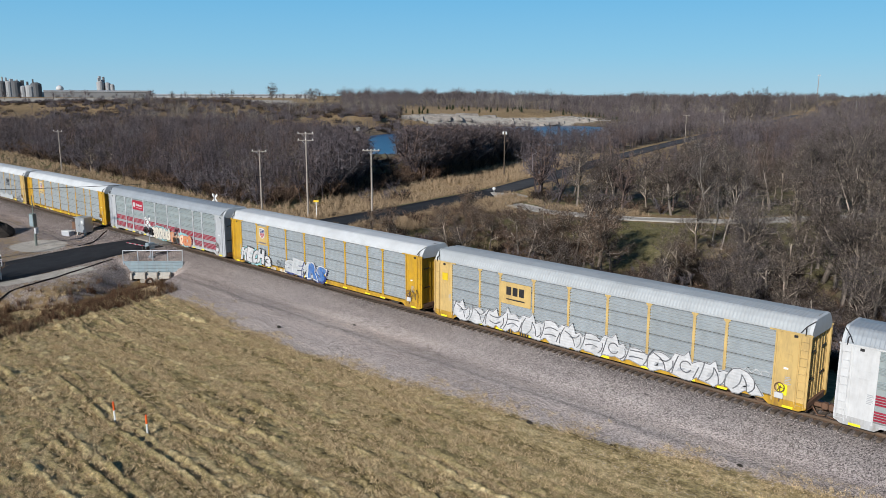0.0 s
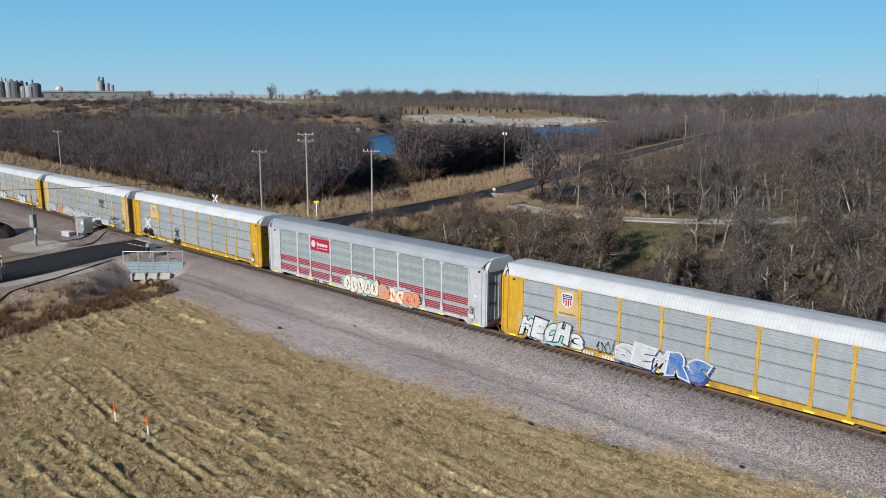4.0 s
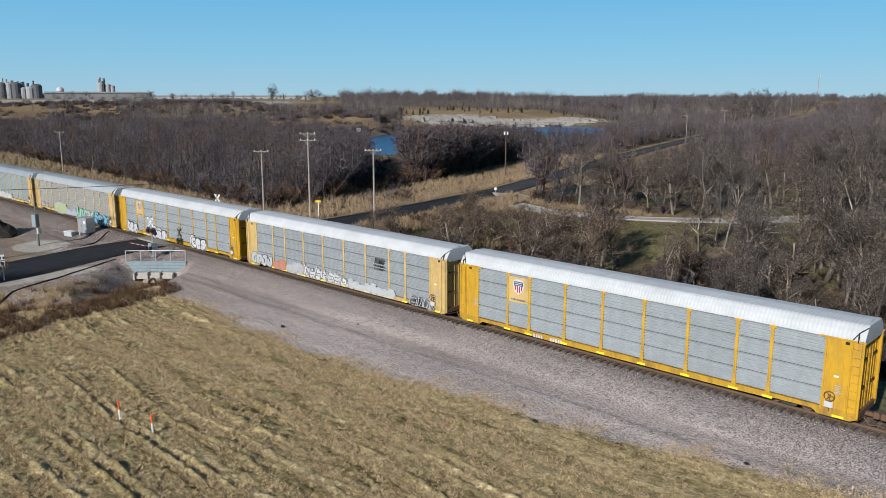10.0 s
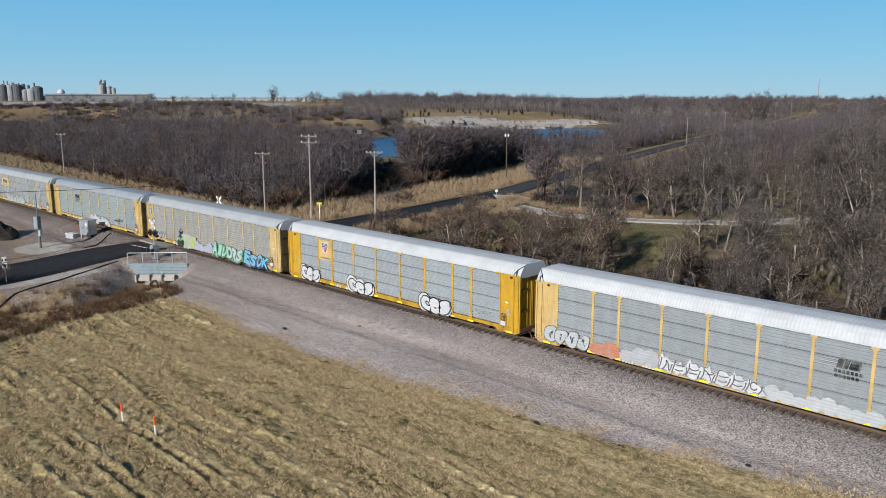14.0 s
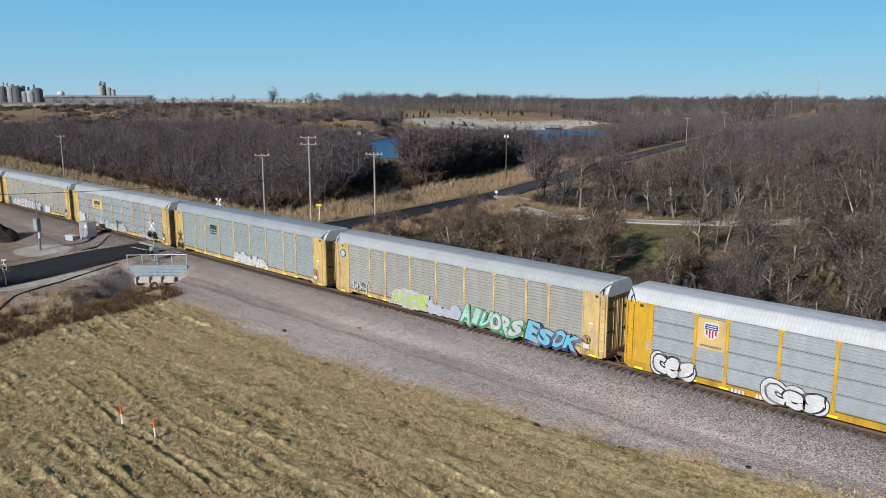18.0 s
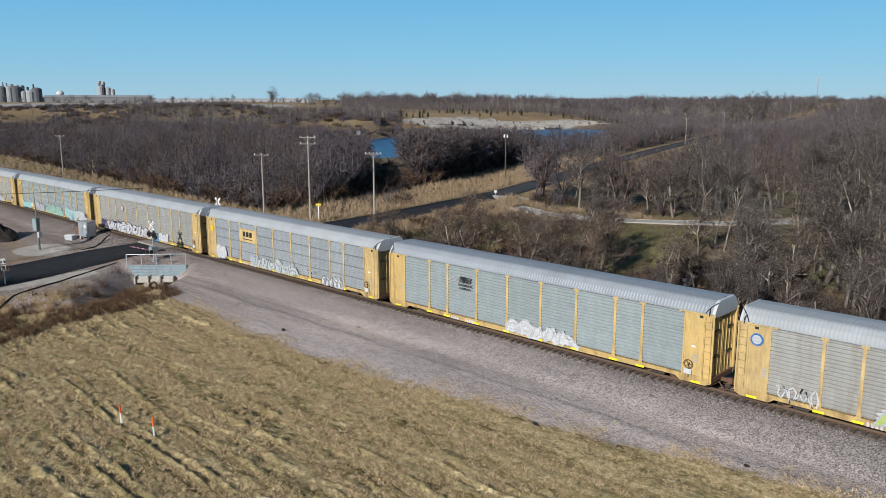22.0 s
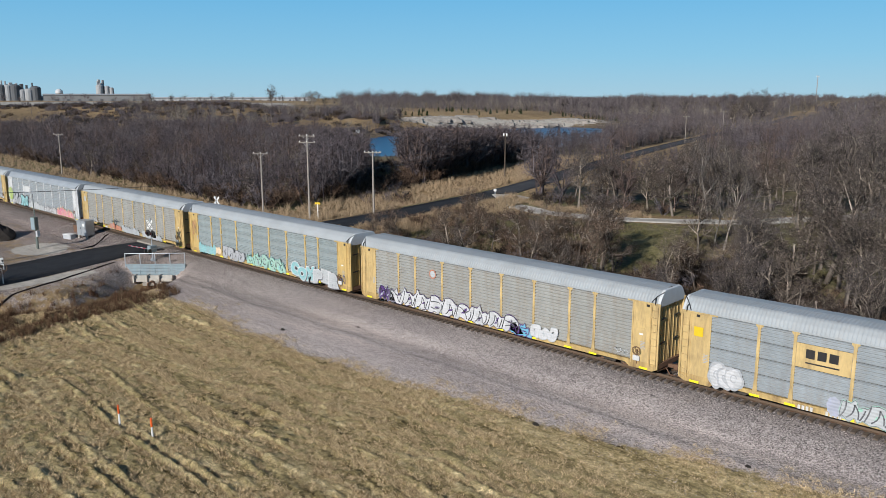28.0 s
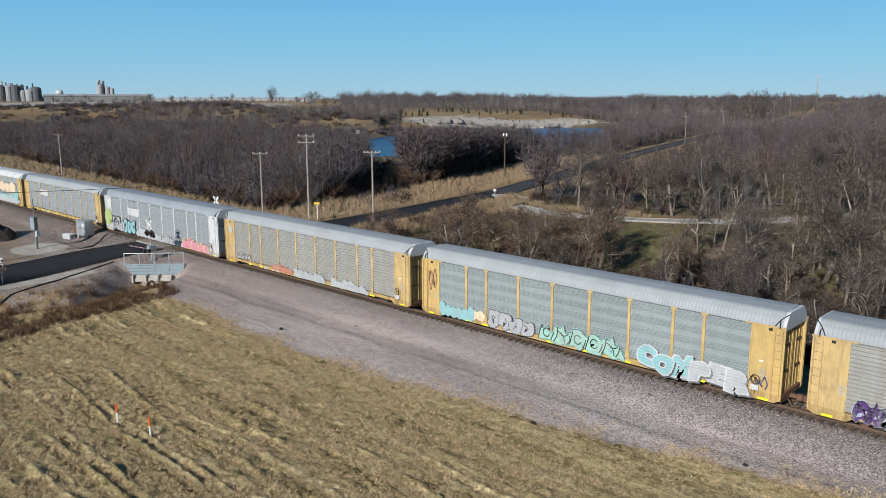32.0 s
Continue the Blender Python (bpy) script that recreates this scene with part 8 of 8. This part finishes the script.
long_hall(-1078, 483, -1131, 357, 40, 9.5, "warehouse", "long low grey warehouse on the bluff", "far_wall", "far_concrete")
long_hall(-1195, 864, -1290, 560, 60, 7.0, "warehouse", "very long pale industrial hall on the horizon", "far_roof", "far_roof")
rt = empty("radio_tower", pose(-503, 1476, ground_z(-503, 1476)), "slim lattice radio tower on the horizon", "radio tower")
for a in range(3):
    part("leg", Shape().tube((0.9 * math.cos(a * 2.094), 0.9 * math.sin(a * 2.094), -1), (0.35 * math.cos(a * 2.094), 0.35 * math.sin(a * 2.094), 46), 0.34, n=5), "far_concrete", rt)
lat = Shape()
for i in range(18):
    r0, r1 = 0.9 - 0.03 * i, 0.9 - 0.03 * (i + 1)
    for a in range(3):
        lat.tube((r0 * math.cos(a * 2.094), r0 * math.sin(a * 2.094), i * 2.1), (r1 * math.cos(a * 2.094 + 2.094), r1 * math.sin(a * 2.094 + 2.094), i * 2.1 + 2.1), 0.07, n=4)
part("lattice", lat, "far_concrete", rt)
for a in range(3):
    part("antenna", Shape().box(2.2 * math.cos(a * 2.094) - 0.35, 2.2 * math.cos(a * 2.094) + 0.35, 2.2 * math.sin(a * 2.094) - 0.35, 2.2 * math.sin(a * 2.094) + 0.35, 42.5, 45.5, bev=0.1).tube((0, 0, 44), (2.2 * math.cos(a * 2.094), 2.2 * math.sin(a * 2.094), 44), 0.2, n=5), "far_roof", rt)
rng = random.Random(3)
for i in range(7):
    x, y = -300 + i * 7.5, 880 + i * 5
    utility_pole(x, y, ground_z(x, y) + rng.uniform(7, 11), 0, label="tall pale pole of a far substation", mat="far_concrete")


def dock():
    x, y = -303.0, 216.0
    d = empty("pump_house", pose(x, y, -3.6, 0, 0, 40), "small wooden pump platform on posts at the water's edge", "platform")
    part("deck", Shape().box(-3.5, 3.5, -1.6, 1.6, 3.0, 3.3), "dark_wood", d)
    for u in (-3.2, 0, 3.2):
        for w in (-1.4, 1.4):
            part("post", Shape().tube((u, w, -1.5), (u, w, 3.0), 0.2, n=6), "dark_wood", d)
    part("cabin", Shape().box(-3.4, -1.6, -1.0, 1.0, 3.3, 4.7, bev=0.05), "far_concrete", d)
    part("cabin_roof", Shape().extrude([(-3.6, 4.7), (-1.4, 4.7), (-1.5, 4.85), (-2.5, 5.05), (-3.5, 4.85)], "y", -1.2, 1.2), "far_concrete", d)
    part("railing", Shape().tube((-1.2, -1.5, 4.2), (3.4, -1.5, 4.2), 0.06, n=5).tube((3.4, -1.5, 3.3), (3.4, -1.5, 4.2), 0.06, n=5).tube((1.0, -1.5, 3.3), (1.0, -1.5, 4.2), 0.06, n=5), "dark_wood", d)


dock()


def ledge():
    """Broken pale quarry ledges beyond the water."""
    rng = random.Random(19)
    q = empty("quarry_ledge", Matrix(), "pale broken limestone ledge of the old quarry", "rock face", kind="structure")
    for i in range(130):
        t = radians(32.0 + 15.0 * i / 130 + rng.uniform(-0.3, 0.3))
        r = float(np.interp(math.degrees(t), (30, 33, 39, 45.5, 50), (590, 575, 530, 500, 455))) + (4, 10, 22)[i % 3] + rng.uniform(-2, 2)
        x, y = -math.sin(t) * r, math.cos(t) * r - 42
        z = ground_z(x, y)
        w, h = rng.uniform(4, 11), rng.uniform(0.5, 1.3)
        s = Shape()
        ring = [(-w / 2, -1), (-w * rng.uniform(0.4, 0.47), h * rng.uniform(0.5, 1)), (-w * 0.1, h * rng.uniform(0.8, 1.1)), (w * 0.15, h * rng.uniform(0.7, 1)), (w * rng.uniform(0.36, 0.46), h * rng.uniform(0.5, 1)), (w / 2, -1)]
        s.extrude(ring, "y", -rng.uniform(1, 3), rng.uniform(1, 3))
        part("rock", s, "quarry_stone", q, at=pose(x, y, z - 0.4, 0, 0, math.degrees(t) + rng.uniform(-20, 20)))


ledge()


def cedars():
    rng = random.Random(23)
    kinds = []
    for s in range(3):
        v, f = [], []
        for k in range(150):
            h = rng.random() ** 1.3
            a, r = rng.uniform(0, 6.28), (1 - h) * 1.1 + 0.1
            p = Vector((math.cos(a) * r * rng.uniform(0.3, 1), math.sin(a) * r * rng.uniform(0.3, 1), 0.2 + h * 3.6))
            for _ in range(2):
                e, g2 = Vector((rng.gauss(0, 0.3), rng.gauss(0, 0.3), rng.gauss(0.1, 0.2))), Vector((rng.gauss(0, 0.3), rng.gauss(0, 0.3), rng.gauss(0.2, 0.2)))
                o = len(v)
                v += [p, p + e, p + g2]
                f.append((o, o + 1, o + 2))
        kinds.append((np.array([tuple(c) for c in v], np.float32), np.array(f, np.int32), 0))
    spots = []
    while len(spots) < 60:
        t = radians(rng.uniform(31, 47))
        r = float(np.interp(math.degrees(t), (30, 33, 39, 45.5, 50), (590, 575, 530, 500, 455))) + rng.uniform(35, 120)
        x, y = -math.sin(t) * r, math.cos(t) * r - 42
        spots.append((rng.randrange(3), x, y, rng.uniform(0.5, 1.05), rng.uniform(0, 6)))
    joined("cedar_scrub", ["cedar"], kinds, spots, "dark green cedar scrub on the far slope", "bushes")


cedars()


# ---------------------------------------------------------------- the lorry whose shadow passes
def lorry():
    t = empty("box_lorry", pose(0, -39.6, -0.55), "plain white box lorry on the service lane", "lorry")
    part("box", Shape().box(-9.0, -1.8, -1.15, 1.15, 0.75, 3.28, bev=0.04), "white_paint", t)
    cab = part("cab", Shape().extrude([(-1.75, 0.55), (-0.1, 0.55), (0.0, 1.25), (-0.35, 1.45), (-0.75, 2.35), (-1.75, 2.45)], "y", -1.0, 1.0), "white_paint", t)
    part("windscreen", Shape().extrude([(-0.36, 1.50), (-0.335, 1.50), (-0.70, 2.30), (-0.725, 2.30)], "y", -0.85, 0.85), "window_dark", cab)
    for sd in (-1.02, 1.0):
        part("side_window", Shape().extrude([(-1.5, 1.5), (-0.55, 1.5), (-0.85, 2.2), (-1.5, 2.25)], "y", sd, sd + 0.02), "window_dark", cab)
        part("mirror", Shape().box(-0.5, -0.42, sd * 1.12 - 0.1, sd * 1.12 + 0.1, 1.5, 1.95), "black_paint", cab)
    part("chassis", Shape().box(-8.9, -0.2, -0.45, 0.45, 0.45, 0.72), "dark_steel", t)
    for x in (-7.2, -0.95):
        for y in (-0.95, 0.95):
            w = part("wheel", Shape().tube((0, -0.13, 0), (0, 0.13, 0), 0.42, n=18), "black_paint", t, at=pose(x, y, 0.43))
            part("hub", Shape().tube((0, -0.14, 0), (0, 0.14, 0), 0.2, n=10), "galvanised", w)
    return t


LORRY = lorry()
# ---------------------------------------------------------------- movement
TRAIN_ROWS = [(t, -126.21 + 8.7596 * t + 0.0040374 * t * t) for t in range(0, 33, 2)]


def motions():
    for k, car in TRAIN.items():
        walk(car, [(t, pose(x + k * PITCH, 0, 0)) for t, x in TRAIN_ROWS])
    ts, xs = [r[0] for r in TRAIN_ROWS], [r[1] for r in TRAIN_ROWS]
    turns = []
    for i in range(446):
        t = 32.0 * i / 445
        turns.append((t, math.degrees((float(np.interp(t, ts, xs)) + 126.21) / 0.42)))
    for w in WHEELS:
        u = w.matrix_basis.translation.x
        walk(w, [(t, pose(u, 0, 0.59, 0, a, 0)) for t, a in turns])
    walk(LORRY, [(0.0, pose(-64.4, -39.5, -0.55)), (32.0, pose(-64.4 + 11.0 * 32, -39.5, -0.55))])


motions()
